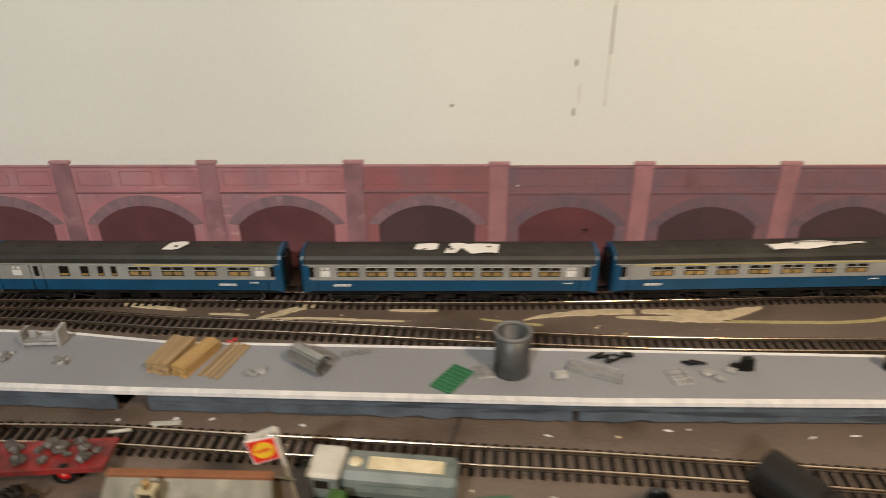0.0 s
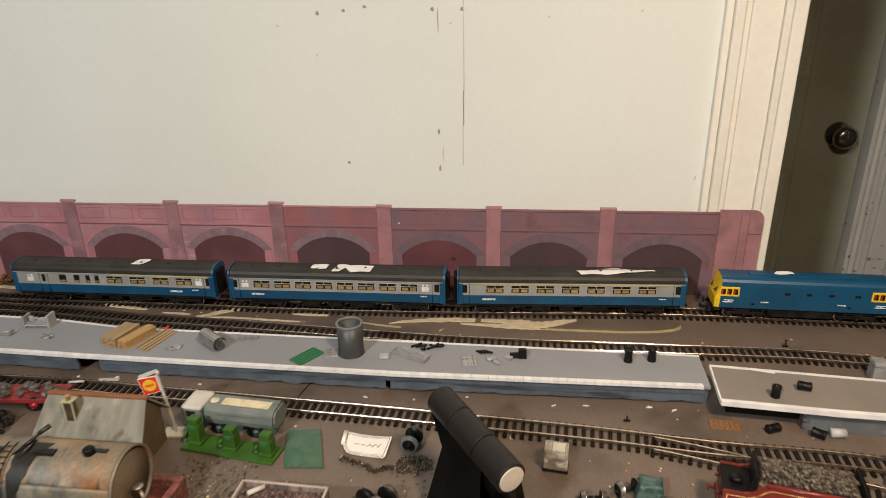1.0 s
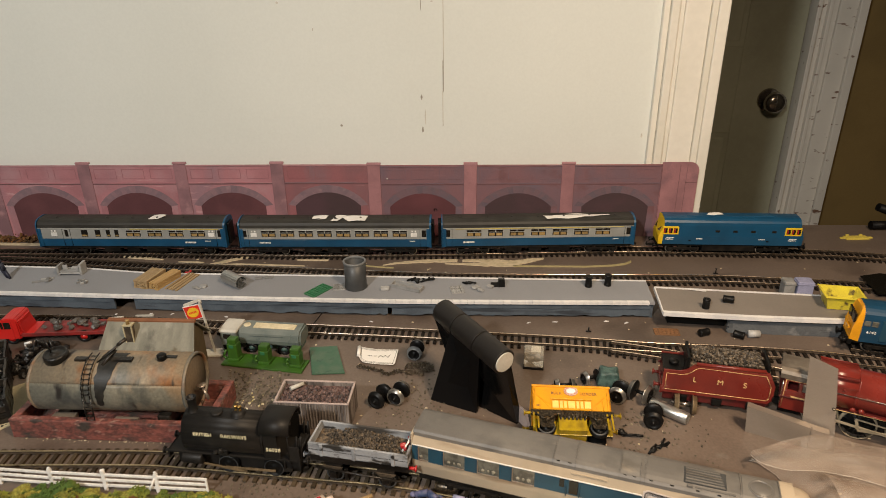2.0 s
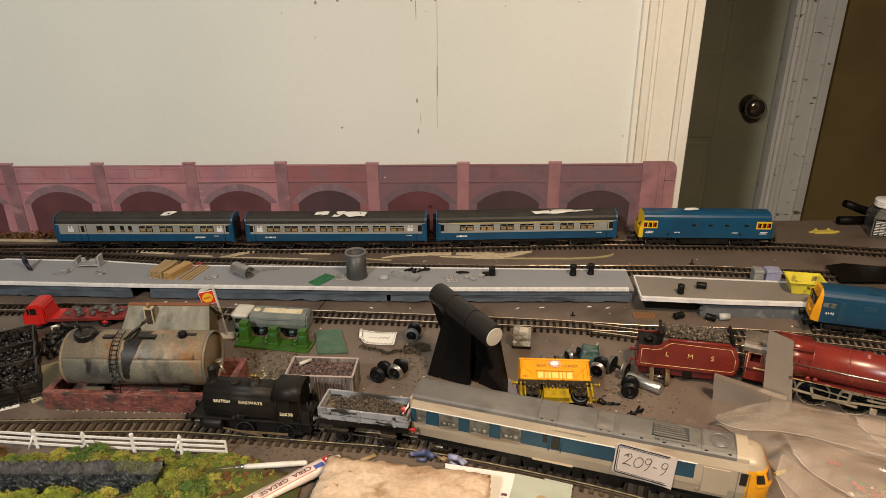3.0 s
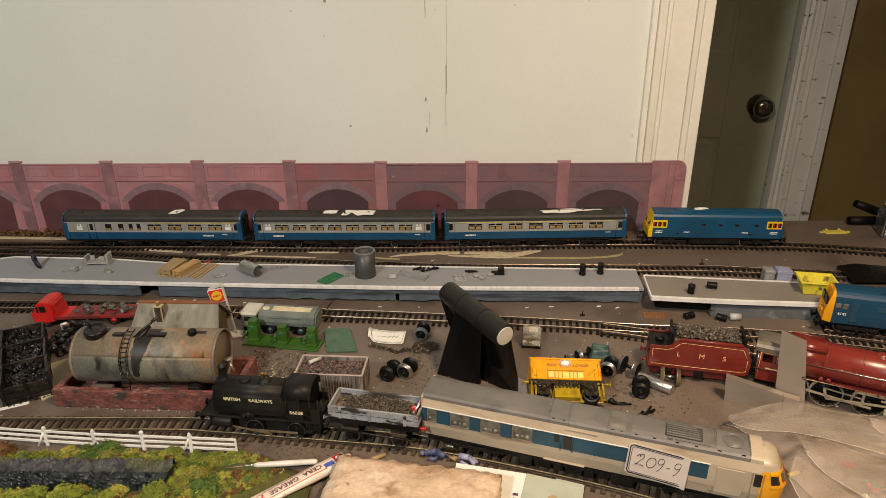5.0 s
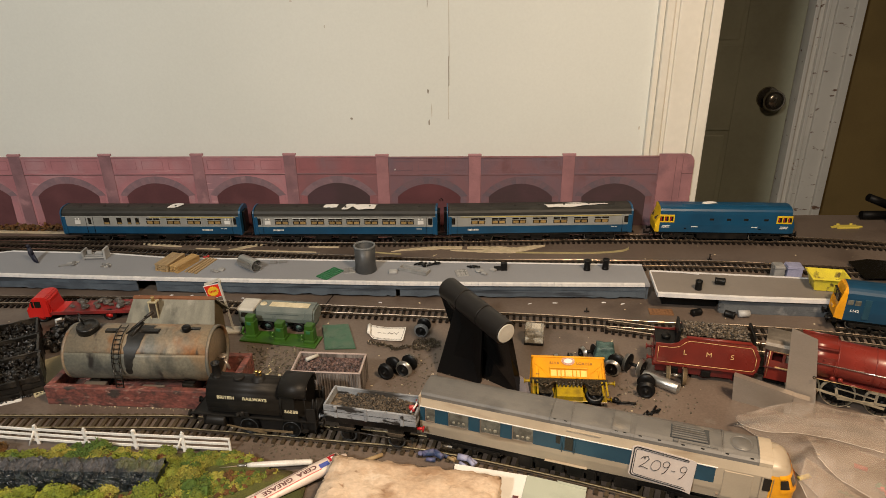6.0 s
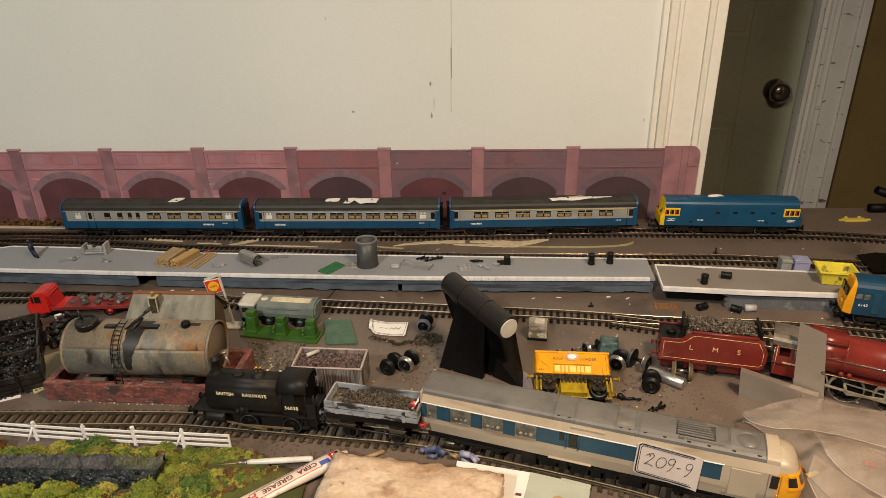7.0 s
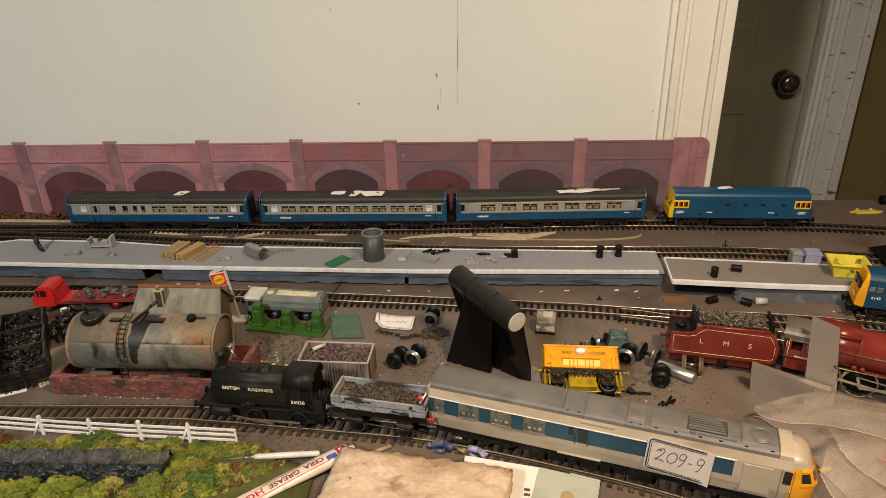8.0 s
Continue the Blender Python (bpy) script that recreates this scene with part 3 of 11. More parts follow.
def lettering(text, size, parent, mat, m, name="lettering", spacing=1.0, bold=0.0):
    """Raised lettering as a mesh, centred on m's origin, reading along its x."""
    cu = bpy.data.curves.new("letters", "FONT")
    cu.body, cu.size, cu.align_x, cu.align_y, cu.extrude, cu.space_character = text, size, "CENTER", "CENTER", 0.00008, spacing
    cu.offset = bold
    tmp = bpy.data.objects.new("letters", cu)
    scene.collection.objects.link(tmp)
    bpy.context.view_layer.update()
    me = bpy.data.meshes.new_from_object(tmp.evaluated_get(bpy.context.evaluated_depsgraph_get()))
    bpy.data.objects.remove(tmp)
    me.materials.clear()
    return part(name, me, mat, parent, "", m)


FACE = Matrix.Rotation(radians(90), 4, "X")  # lays flat drawings up against a side that faces -y


def face_at(x, y, z, yaw=0.0):
    return Matrix.Translation((x, y, z)) @ Matrix.Rotation(radians(yaw), 4, "Z") @ FACE


def bars(parent, x, y, z, widths, height, mat="white", gap=0.0006, name="print_bar"):
    """Small unreadable print as plain bars on a side facing -y."""
    bm = bmesh.new()
    for w in widths:
        box(bm, x, x + w, y - 0.0001, y + 0.0001, z, z + height)
        x += w + gap
    return part(name, bm, mat, parent)


def spline(points, step):
    """Evenly spaced points and headings along a smooth curve through (x, y) points."""
    p = [Vector(q) for q in points]
    p = [2 * p[0] - p[1]] + p + [2 * p[-1] - p[-2]]
    dense = []
    for a, b, c, d in zip(p, p[1:], p[2:], p[3:]):
        for i in range(40):
            t = i / 40
            dense.append(0.5 * (2 * b + (c - a) * t + (2 * a - 5 * b + 4 * c - d) * t * t + (3 * b - 3 * c + d - a) * t ** 3))
    dense.append(p[-2])
    out, left = [], 0.0
    for a, b in zip(dense, dense[1:]):
        seg = (b - a).length
        while left <= seg:
            out.append((a + (b - a) * (left / seg), math.atan2((b - a).y, (b - a).x)))
            left += step
        left -= seg
    return out


def on_line(points, x):
    """The place and heading on a track's curve at a given x."""
    s = spline(points, 0.002)
    (q, h) = min(s, key=lambda r: abs(r[0].x - x))
    return q, math.degrees(h)


# ---- the room ----
def slab(name, x0, x1, y0, y1, z0, z1, mat, label, category="wall"):
    return solo(name, box(bmesh.new(), x0, x1, y0, y1, z0, z1), mat, label, category, kind="structure")


FLOOR, CEIL, WALL_Y = -0.95, 1.45, 1.222
wall_north = slab("wall_north", -2.2, 0.44, WALL_Y, 1.33, FLOOR, CEIL, "wall", "white painted wall with scuffs and a drip mark")
slab("wall_north_end", 1.36, 2.4, WALL_Y, 1.33, FLOOR, CEIL, "wall", "white painted wall beside the doorway")
slab("wall_lintel", 0.44, 1.36, WALL_Y, 1.33, 1.08, CEIL, "wall", "white painted wall above the doorway")
slab("wall_west", -2.3, -2.2, -2.6, 1.33, FLOOR, CEIL, "room_wall", "plain buff painted wall")
slab("wall_east", 2.4, 2.5, -2.6, 3.0, FLOOR, CEIL, "room_wall", "plain buff painted wall")
slab("wall_south", -2.3, 2.5, -2.7, -2.6, FLOOR, CEIL, "room_wall", "plain buff painted wall")
slab("ceiling", -2.3, 2.5, -2.7, 3.0, CEIL, CEIL + 0.1, "plaster", "plain white plaster ceiling", "ceiling")
slab("floor", -2.3, 2.5, -2.7, 3.0, FLOOR - 0.1, FLOOR, "floorboards", "dark wooden floor", "floor")

# moulded casing of the near doorway
def moulding(name, x0, x1, front, back, z0, z1, steps, mat, label):
    """An upright casing whose face steps back in bands: (share of width, depth behind the front)."""
    ob = thing(name, label, "door frame", kind="structure")
    x = x0
    for share, deep in steps:
        w = (x1 - x0) * share
        part("band", box(bmesh.new(), x, x + w, front + deep, back, z0, z1, min(0.002, w * 0.2)), mat, ob)
        x += w
    return ob


moulding("door_casing", 0.409, 0.494, 1.204, 1.226, FLOOR, 1.16,
         ((0.10, 0.010), (0.14, 0.004), (0.08, 0.008), (0.40, 0.006), (0.10, 0.002), (0.18, 0.0)), "casing", "cream gloss painted moulded door casing")
moulding("door_jamb", 0.44, 0.486, 1.23, 1.34, FLOOR, 1.08, ((1.0, 0.0),), "casing", "cream painted door jamb")

# the hall beyond
HALL_Y = 2.2
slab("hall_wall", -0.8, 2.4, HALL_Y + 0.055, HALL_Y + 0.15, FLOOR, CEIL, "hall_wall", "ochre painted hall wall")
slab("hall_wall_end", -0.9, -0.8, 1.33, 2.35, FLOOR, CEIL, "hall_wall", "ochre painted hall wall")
hall_casing = moulding("hall_door_casing", 1.092, 1.226, HALL_Y - 0.03, HALL_Y + 0.052, FLOOR, 1.14,
                       ((0.09, 0.004), (0.17, 0.024), (0.08, 0.012), (0.12, 0.018), (0.36, 0.010), (0.18, 0.0)), "hall_casing", "chipped off-white door casing in the hall")
hall_door = thing("hall_door", "closed grey-green panelled door with a dark round knob", "door", kind="structure")
leaf = bmesh.new()
box(leaf, 0.30, 0.42, HALL_Y + 0.004, HALL_Y + 0.05, FLOOR, 1.10, 0.002)
box(leaf, 0.925, 1.085, HALL_Y + 0.004, HALL_Y + 0.05, FLOOR, 1.10, 0.002)
for z0, z1 in ((FLOOR, -0.7), (-0.105, 0.139), (0.98, 1.10)):
    box(leaf, 0.42, 0.925, HALL_Y + 0.004, HALL_Y + 0.05, z0, z1, 0.002)
part("leaf_frame", leaf, "hall_door", hall_door)
for z0, z1 in ((-0.7, -0.105), (0.139, 0.98)):
    part("door_panel", box(bmesh.new(), 0.43, 0.915, HALL_Y + 0.0055, HALL_Y + 0.04, z0 + 0.012, z1 - 0.012, 0.006), "hall_door", hall_door)
    part("panel_backing", box(bmesh.new(), 0.42, 0.925, HALL_Y + 0.0072, HALL_Y + 0.044, z0, z1), "hall_door", hall_door)
knob = part("door_knob", lathe(bmesh.new(), ((0, 0), (0.036, 0), (0.034, 0.006), (0.014, 0.010), (0.013, 0.026), (0.026, 0.034), (0.034, 0.046), (0.032, 0.058), (0.019, 0.066), (0, 0.068)), 28),
            "knob", hall_door, "dark glossy round knob", face_at(1.020, HALL_Y + 0.004, -0.008) @ Matrix.Diagonal((0.9, 0.9, 0.9, 1)))

# scuffs, holes and a drip on the white wall
for x, z, w, h, mat in ((-0.036, 0.167, 0.004, 0.004, "stain"), (0.0825, 0.160, 0.003, 0.009, "stain"), (0.0865, 0.178, 0.0016, 0.022, "stain_pale"),
                        (0.0815, 0.207, 0.003, 0.008, "stain"), (0.0765, 0.352, 0.005, 0.005, "stain"), (0.083, 0.338, 0.0013, 0.03, "stain"),
                        (0.112, 0.352, 0.005, 0.005, "stain"), (-0.062, 0.349, 0.005, 0.006, "stain"), (0.098, 0.336, 0.004, 0.002, "stain_pale"),
                        (-0.066, 0.301, 0.002, 0.004, "stain_pale"), (0.213, 0.342, 0.004, 0.003, "stain_pale"), (0.318, 0.347, 0.004, 0.003, "stain_pale"),
                        (0.400, 0.150, 0.003, 0.006, "stain_pale"), (-0.112, 0.336, 0.004, 0.003, "stain_pale"), (-0.03, 0.352, 0.005, 0.004, "stain"), (-0.004, 0.356, 0.005, 0.004, "stain")):
    rnd = random.Random(round(x * 1e4))
    pts = [(w * rnd.uniform(0.35, 0.6) * math.cos(TAU * i / 9), h * rnd.uniform(0.35, 0.6) * math.sin(TAU * i / 9)) for i in range(9)]
    part("scuff", plate(bmesh.new(), pts, 0, 0.0003), mat, wall_north, "", face_at(x, WALL_Y, z))
for x, z0, z1, w in ((0.1135, 0.255, 0.42, 0.0011), (0.1128, 0.215, 0.258, 0.0015), (0.1120, 0.165, 0.216, 0.0011)):
    part("drip", box(bmesh.new(), x - w / 2, x + w / 2, WALL_Y - 0.0004, WALL_Y, z0, z1), "stain_pale" if w < 0.0013 else "stain", wall_north)

# ---- layout board ----
board = thing("layout_board", "large grey-brown painted board carrying the model railway", "layout board", kind="structure")
part("board_top", plate(bmesh.new(), ((-1.6, 0.36), (1.75, 0.36), (1.75, 1.243), (0.496, 1.243), (0.496, 1.2035), (-1.6, 1.2035)), -0.02, 0), "board", board)
part("board_edge", box(bmesh.new(), -1.6, 1.75, 0.335, 0.36, -0.07, 0.0, 0.002), "wood", board)
for x in (-1.5, 0.1, 1.65):
    part("leg", box(bmesh.new(), x, x + 0.05, 0.40, 0.45, FLOOR, -0.02), "wood", board)
    part("leg", box(bmesh.new(), x, x + 0.05, 1.14, 1.19, FLOOR, -0.02), "wood", board)


def blotch(points, mat, wobble=0.15, z=0.0012, name="glue_flake", seed=1):
    """A thin ragged patch on the board round a chain of (x, y, half width)."""
    rnd = random.Random(seed)
    up, dn = [], []
    for i, (a, b) in enumerate(zip(points, points[1:])):
        for k in range(6):
            t = k / 6
            x, y, w = (a[j] + (b[j] - a[j]) * t for j in range(3))
            up.append((x, y + w * (1 + wobble * rnd.uniform(-2, 2))))
            dn.append((x + rnd.uniform(-1, 1) * 0.001, y - w * (1 + wobble * rnd.uniform(-2, 2))))
    return part(name, plate(bmesh.new(), up + dn[::-1], 0.0, z), mat, board)


# ---- railway tracks ----
T1 = ((-1.2, 1.130), (-0.75, 1.136), (-0.3, 1.136), (-0.1, 1.131), (0.07, 1.132), (0.2, 1.137), (0.36, 1.1425), (0.52, 1.138), (0.64, 1.131), (0.735, 1.115), (0.9, 1.075), (1.15, 0.97))
T2 = ((-1.2, 1.118), (-0.8, 1.122), (-0.455, 1.105), (-0.37, 1.098), (-0.29, 1.0885), (-0.187, 1.0815), (0.108, 1.057), (0.33, 1.052), (0.47, 1.0505), (0.565, 1.041), (0.64, 1.033), (0.85, 1.0), (1.1, 0.92))
T3 = ((-1.2, 0.93), (-0.6, 0.942), (-0.44, 0.943), (-0.3, 0.942), (-0.19, 0.934), (-0.043, 0.923), (0.052, 0.916), (0.14, 0.908), (0.25, 0.898), (0.35, 0.885), (0.45, 0.878), (0.548, 0.8635), (0.649, 0.836), (0.85, 0.765), (1.1, 0.66))
T5 = ((0.50, 0.904), (0.535, 0.897), (0.60, 0.8815), (0.70, 0.8530), (0.85, 0.800), (1.1, 0.69))
T3B = ((0.20, 0.9025), (0.28, 0.892), (0.35, 0.874), (0.45, 0.842), (0.55, 0.805), (0.8, 0.70))
T4 = ((-1.2, 0.69), (-0.5, 0.705), (-0.3, 0.706), (-0.147, 0.7080), (-0.091, 0.7045), (-0.035, 0.6985), (0.020, 0.6925), (0.0875, 0.6845), (0.150, 0.6700), (0.236, 0.6440), (0.296, 0.6220), (0.42, 0.570), (0.6, 0.48))
RAIL_TOP = 0.0052


def sweep(bm, samples, offset, outline):
    """Sweeps a closed (across, z) outline along samples, shifted sideways by offset."""
    rings = []
    for q, h in samples:
        side = Vector((-math.sin(h), math.cos(h)))
        rings.append([bm.verts.new((*(q + side * (offset + d)), z)) for d, z in outline])
    n = len(outline)
    for a, b in zip(rings, rings[1:]):
        for i in range(n):
            bm.faces.new((a[i], b[i], b[(i + 1) % n], a[(i + 1) % n]))
    bm.faces.new(rings[0])
    bm.faces.new(rings[-1][::-1])
    return bm


RAIL_FOOT = ((-0.0011, 0.0022), (0.0011, 0.0022), (0.0011, 0.0026), (0.0003, 0.0030), (0.0003, 0.0045), (-0.0003, 0.0045), (-0.0003, 0.0030), (-0.0011, 0.0026))
RAIL_HEAD = ((-0.0006, 0.0043), (0.0006, 0.0043), (0.00062, RAIL_TOP - 0.0002), (0.00045, RAIL_TOP), (-0.00045, RAIL_TOP), (-0.00062, RAIL_TOP - 0.0002))


def clipped(samples, x0, x1):
    return [s for s in samples if x0 <= s[0].x <= x1]


def railway_track(points, label, x0, x1, pitch=0.0078, half=0.0145, rail="rail", wood="sleeper"):
    tr = thing("railway_track", label, "railway track", group="model railway tracks")
    fine = clipped(spline(points, 0.006), x0, x1)
    for side in (-0.00865, 0.00865):
        web = part("rail", sweep(bmesh.new(), fine, side, RAIL_FOOT), "rail_side", tr)
        part("rail_head", sweep(bmesh.new(), fine, side, RAIL_HEAD), rail, web, "bright worn rail head")
    sl_bm = box(bmesh.new(), -0.0017, 0.0017, -half, half, 0.0, 0.0022)
    for side in (-0.00865, 0.00865):
        box(sl_bm, -0.0011, 0.0011, side - 0.0019, side + 0.0019, 0.0022, 0.0029)
    sl = mesh_of("sleeper", sl_bm)
    for q, h in clipped(spline(points, pitch), x0, x1):
        part("sleeper", sl, wood, tr, "", Matrix.Translation((q.x, q.y, 0)) @ Matrix.Rotation(h, 4, "Z"))
    return tr


# ---- card viaduct against the wall ----
VY, BAY, PIER = 1.200, 0.143, 0.0185
viaduct = thing("card_viaduct", "printed red brick card viaduct leaning against the wall", "model viaduct")


def round_corner(x0, x1, z1, r, n=7):
    """Outline of an upright card from x0 to x1, its top right corner rounded."""
    arc = [(x1 - r + r * math.cos(math.pi / 2 * i / n), z1 - r + r * math.sin(math.pi / 2 * i / n)) for i in range(n + 1)]
    return [(x0, 0.0), (x1, 0.0)] + arc + [(x0, z1)]


part("back_card", plate(bmesh.new(), round_corner(-1.3, 0.482, 0.1125, 0.013), -0.003, 0.0), "brick_red", viaduct, "", face_at(0, VY, 0))


def arch_points(half, spring, apex, n=16):
    """Points of a segmental arch from the right springing over to the left."""
    rise = apex - spring
    r = (half * half + rise * rise) / (2 * rise)
    a = math.asin(half / r)
    return [(r * math.sin(a - 2 * a * i / n), apex - r + r * math.cos(a - 2 * a * i / n)) for i in range(n + 1)]


PIER_SHIFT = {-2: 0.0010, -1: 0.0016, 0: 0.0010, 1: -0.0006, 2: -0.0012}
ARCH_FILL = {-1: "arch_brown", 0: "arch_red", 1: "arch_brown", 2: "arch_brown"}
for k in range(-8, 4):
    x = k * BAY + PIER_SHIFT.get(k, 0.0)
    dz = -0.0022 if 0 <= k < 3 else 0.0  # the card sags a little towards its end
    if k == 3:
        part("end_pier", plate(bmesh.new(), round_corner(x, 0.4822, 0.1165, 0.013), 0, 0.0014), "brick_pier", viaduct, "", face_at(0, VY, 0))
        for jx in (x + 0.0005, x + 0.026, x + 0.036):
            part("pier_joint", box(bmesh.new(), jx, jx + 0.0005, VY - 0.0017, VY - 0.001, 0.0, 0.113), "bay_line", viaduct)
        part("string_course", box(bmesh.new(), x + 0.036, 0.4818, VY - 0.0017, VY - 0.001, 0.085, 0.0860), "bay_line", viaduct)
        continue
    x1 = (k + 1) * BAY + PIER_SHIFT.get(k + 1, 0.0)
    part("pilaster", box(bmesh.new(), x, x + PIER, VY - 0.0014, VY, 0.0, 0.1162 + dz, 0.0003), "pier_brown" if k < 0 else "brick_pier", viaduct)
    part("pilaster_cap", box(bmesh.new(), x - 0.0008, x + PIER + 0.0012, VY - 0.0022, VY + 0.002, 0.1160 + dz, 0.1192 + dz, 0.0004), "coping", viaduct)
    x0 = x + PIER
    c = (x0 + x1) / 2
    left = k < -1
    face_mat = "bay_pink" if left else "bay_red" if k == -1 else "bay_purple"
    line = "line_pink" if left else "bay_line"
    part("bay_face", box(bmesh.new(), x0, x1, VY - 0.0003, VY - 0.00002, 0.0, 0.0848 + dz), face_mat, viaduct)
    part("parapet_face", box(bmesh.new(), x0, x1, VY - 0.0003, VY - 0.00002, 0.0880 + dz, 0.1125 + dz), face_mat, viaduct)
    part("string_course", box(bmesh.new(), x0, x1, VY - 0.0012, VY, 0.0862 + dz, 0.0880 + dz, 0.0002), face_mat, viaduct)
    part("string_shadow_line", box(bmesh.new(), x0, x1, VY - 0.0006, VY, 0.0846 + dz, 0.0860 + dz), "bay_line", viaduct)
    part("parapet_coping", box(bmesh.new(), x0, x1, VY - 0.0012, VY + 0.0015, 0.1125 + dz, 0.1146 + dz, 0.0003), face_mat if k >= 0 else "coping", viaduct)
    w = (x1 - x0) / 3
    for i in range(3):
        a, b = x0 + i * w + 0.005, x0 + (i + 1) * w - 0.004
        fr = bmesh.new()
        for q in ((a, b, 0.0936, 0.0941), (a, b, 0.1078, 0.1084), (a, a + 0.0007, 0.0941, 0.1078), (b - 0.0005, b, 0.0941, 0.1078)):
            box(fr, q[0], q[1], VY - 0.0006, VY, q[2] + dz, q[3] + dz)
        part("parapet_panel", fr, line if left else face_mat, viaduct)
    inner = arch_points(0.0490, 0.0505, 0.0718)
    part("arch_shade", plate(bmesh.new(), inner + [(-0.0475, 0.0), (0.0475, 0.0)], 0, 0.0006), ARCH_FILL.get(k, "brick_dark"), viaduct, "", face_at(c, VY, dz))
    outer = arch_points(0.0600, 0.0520, 0.0832)
    for i in range(16):
        q = [inner[i], inner[i + 1], outer[i + 1], outer[i]]
        mid = Vector((sum(p[0] for p in q) / 4, sum(p[1] for p in q) / 4))
        q = [tuple(mid + (Vector(p) - mid) * 0.988) for p in q]
        part("arch_stone", plate(bmesh.new(), q, 0, 0.0008), "stone_ring" if k < 0 else "ring_dark", viaduct, "", face_at(c, VY, dz))
    for s in (-1, 1):
        leg = [(s * 0.0480, 0.0), (s * 0.0492, 0.0505), (s * 0.0585, 0.0520), (s * 0.0585, 0.0)]
        part("arch_leg", plate(bmesh.new(), leg, 0, 0.0007), face_mat, viaduct, "", face_at(c, VY, dz))
part("stuck_speck", box(bmesh.new(), 0.0285, 0.0305, VY - 0.0012, VY - 0.0001, 0.0920, 0.0933), "white", viaduct)
hook = bmesh.new()
for i in range(7):
    a, b = (radians(-40 + 38 * q) for q in (i, i + 1))
    rod(hook, (0.0022 * math.cos(a), -0.0004, 0.0022 * math.sin(a)), (0.0022 * math.cos(b), -0.0004, 0.0022 * math.sin(b)), 0.0005, seg=6)
part("hook_mark", hook, "black", viaduct, "", Matrix.Translation((0.0997, VY - 0.0008, 0.0435)))

# ---- platforms ----
BACK1 = ((-0.80, 1.000), (-0.60, 1.020), (-0.497, 1.053), (-0.357, 1.0455), (-0.262, 1.031), (-0.0136, 1.023), (0.367, 1.010))
FRONT1 = ((-0.80, 0.990), (-0.4705, 0.978), (-0.2754, 0.968), (0.0626, 0.9555), (0.364, 0.953))
PZ = 0.022


def between(line, x):
    for a, b in zip(line, line[1:]):
        if a[0] <= x <= b[0]:
            return a[1] + (b[1] - a[1]) * (x - a[0]) / (b[0] - a[0])
    return line[0][1] if x < line[0][0] else line[-1][1]


platform_a = thing("station_platform", "long grey station platform with white edging and blue brick sides", "railway platform")
part("deck", plate(bmesh.new(), FRONT1 + BACK1[::-1], PZ - 0.003, PZ), "slab", platform_a)
xs = [-0.80 + i * 0.005 for i in range(233)]


def ragged_wall(x0, x1, inset, low, wobble, top, seed):
    """An upright card along the platform front whose lower edge is torn and uneven."""
    bm = bmesh.new()
    rows_ = []
    for x in [q for q in xs if x0 <= q <= x1]:
        y = between(FRONT1, x) + inset
        z = max(0.0, low + wobble * noise.noise(Vector((x * 55, seed, 0))) + 0.5 * wobble * noise.noise(Vector((x * 190, seed, 3))))
        rows_.append([bm.verts.new(p) for p in ((x, y, z), (x, y, top), (x, y + 0.0025, top), (x, y + 0.0025, z))])
    for a, b in zip(rows_, rows_[1:]):
        for k in range(4):
            bm.faces.new((a[k], b[k], b[(k + 1) % 4], a[(k + 1) % 4]))
    bm.faces.new(rows_[0][::-1])
    bm.faces.new(rows_[-1])
    bmesh.ops.recalc_face_normals(bm, faces=bm.faces[:])
    return bm


for x0, x1, seed in ((-0.80, -0.4975, 1), (-0.495, -0.281, 2), (-0.262, 0.0505, 3), (0.053, 0.360, 4)):
    part("front_wall", ragged_wall(x0, x1, 0.0022, 0.0030, 0.0026, PZ - 0.0032, seed), "blue_brick", platform_a)
for x0, x1, seed in ((-0.80, -0.285, 7), (-0.258, 0.360, 8)):
    part("wall_rib", ragged_wall(x0, x1, 0.0010, 0.0128, 0.0010, PZ - 0.0045, seed), "blue_brick", platform_a)
part("end_wall", plate(bmesh.new(), ((0.360, 0.957), (0.3635, 0.957), (0.366, 1.006), (0.3625, 1.006)), 0.0, PZ - 0.003), "blue_brick", platform_a)
part("back_wall", plate(bmesh.new(), [(x, y - 0.004) for x, y in BACK1] + [(x, y - 0.008) for x, y in BACK1[::-1]], 0.0, PZ - 0.003), "blue_brick", platform_a)
# coping stones along the front edge, a thin strip along the back
x = -0.62
while x < 0.355:
    x2 = min(x + 0.0085, 0.364)
    a, b = Vector((x + 0.0001, between(FRONT1, x))), Vector((x2 - 0.0001, between(FRONT1, x2)))
    q = [(a.x, a.y - 0.0012), (b.x, b.y - 0.0012), (b.x, b.y + 0.0040), (a.x, a.y + 0.0040)]
    part("coping_stone", plate(bmesh.new(), q, PZ - 0.0026, PZ + 0.0007), "white_edge", platform_a)
    x += 0.0085
for a, b in zip(BACK1, BACK1[1:]):
    part("back_edging", plate(bmesh.new(), (a, b, (b[0], b[1] - 0.0028), (a[0], a[1] - 0.0028)), PZ - 0.0005, PZ + 0.0006), "white_edge", platform_a)

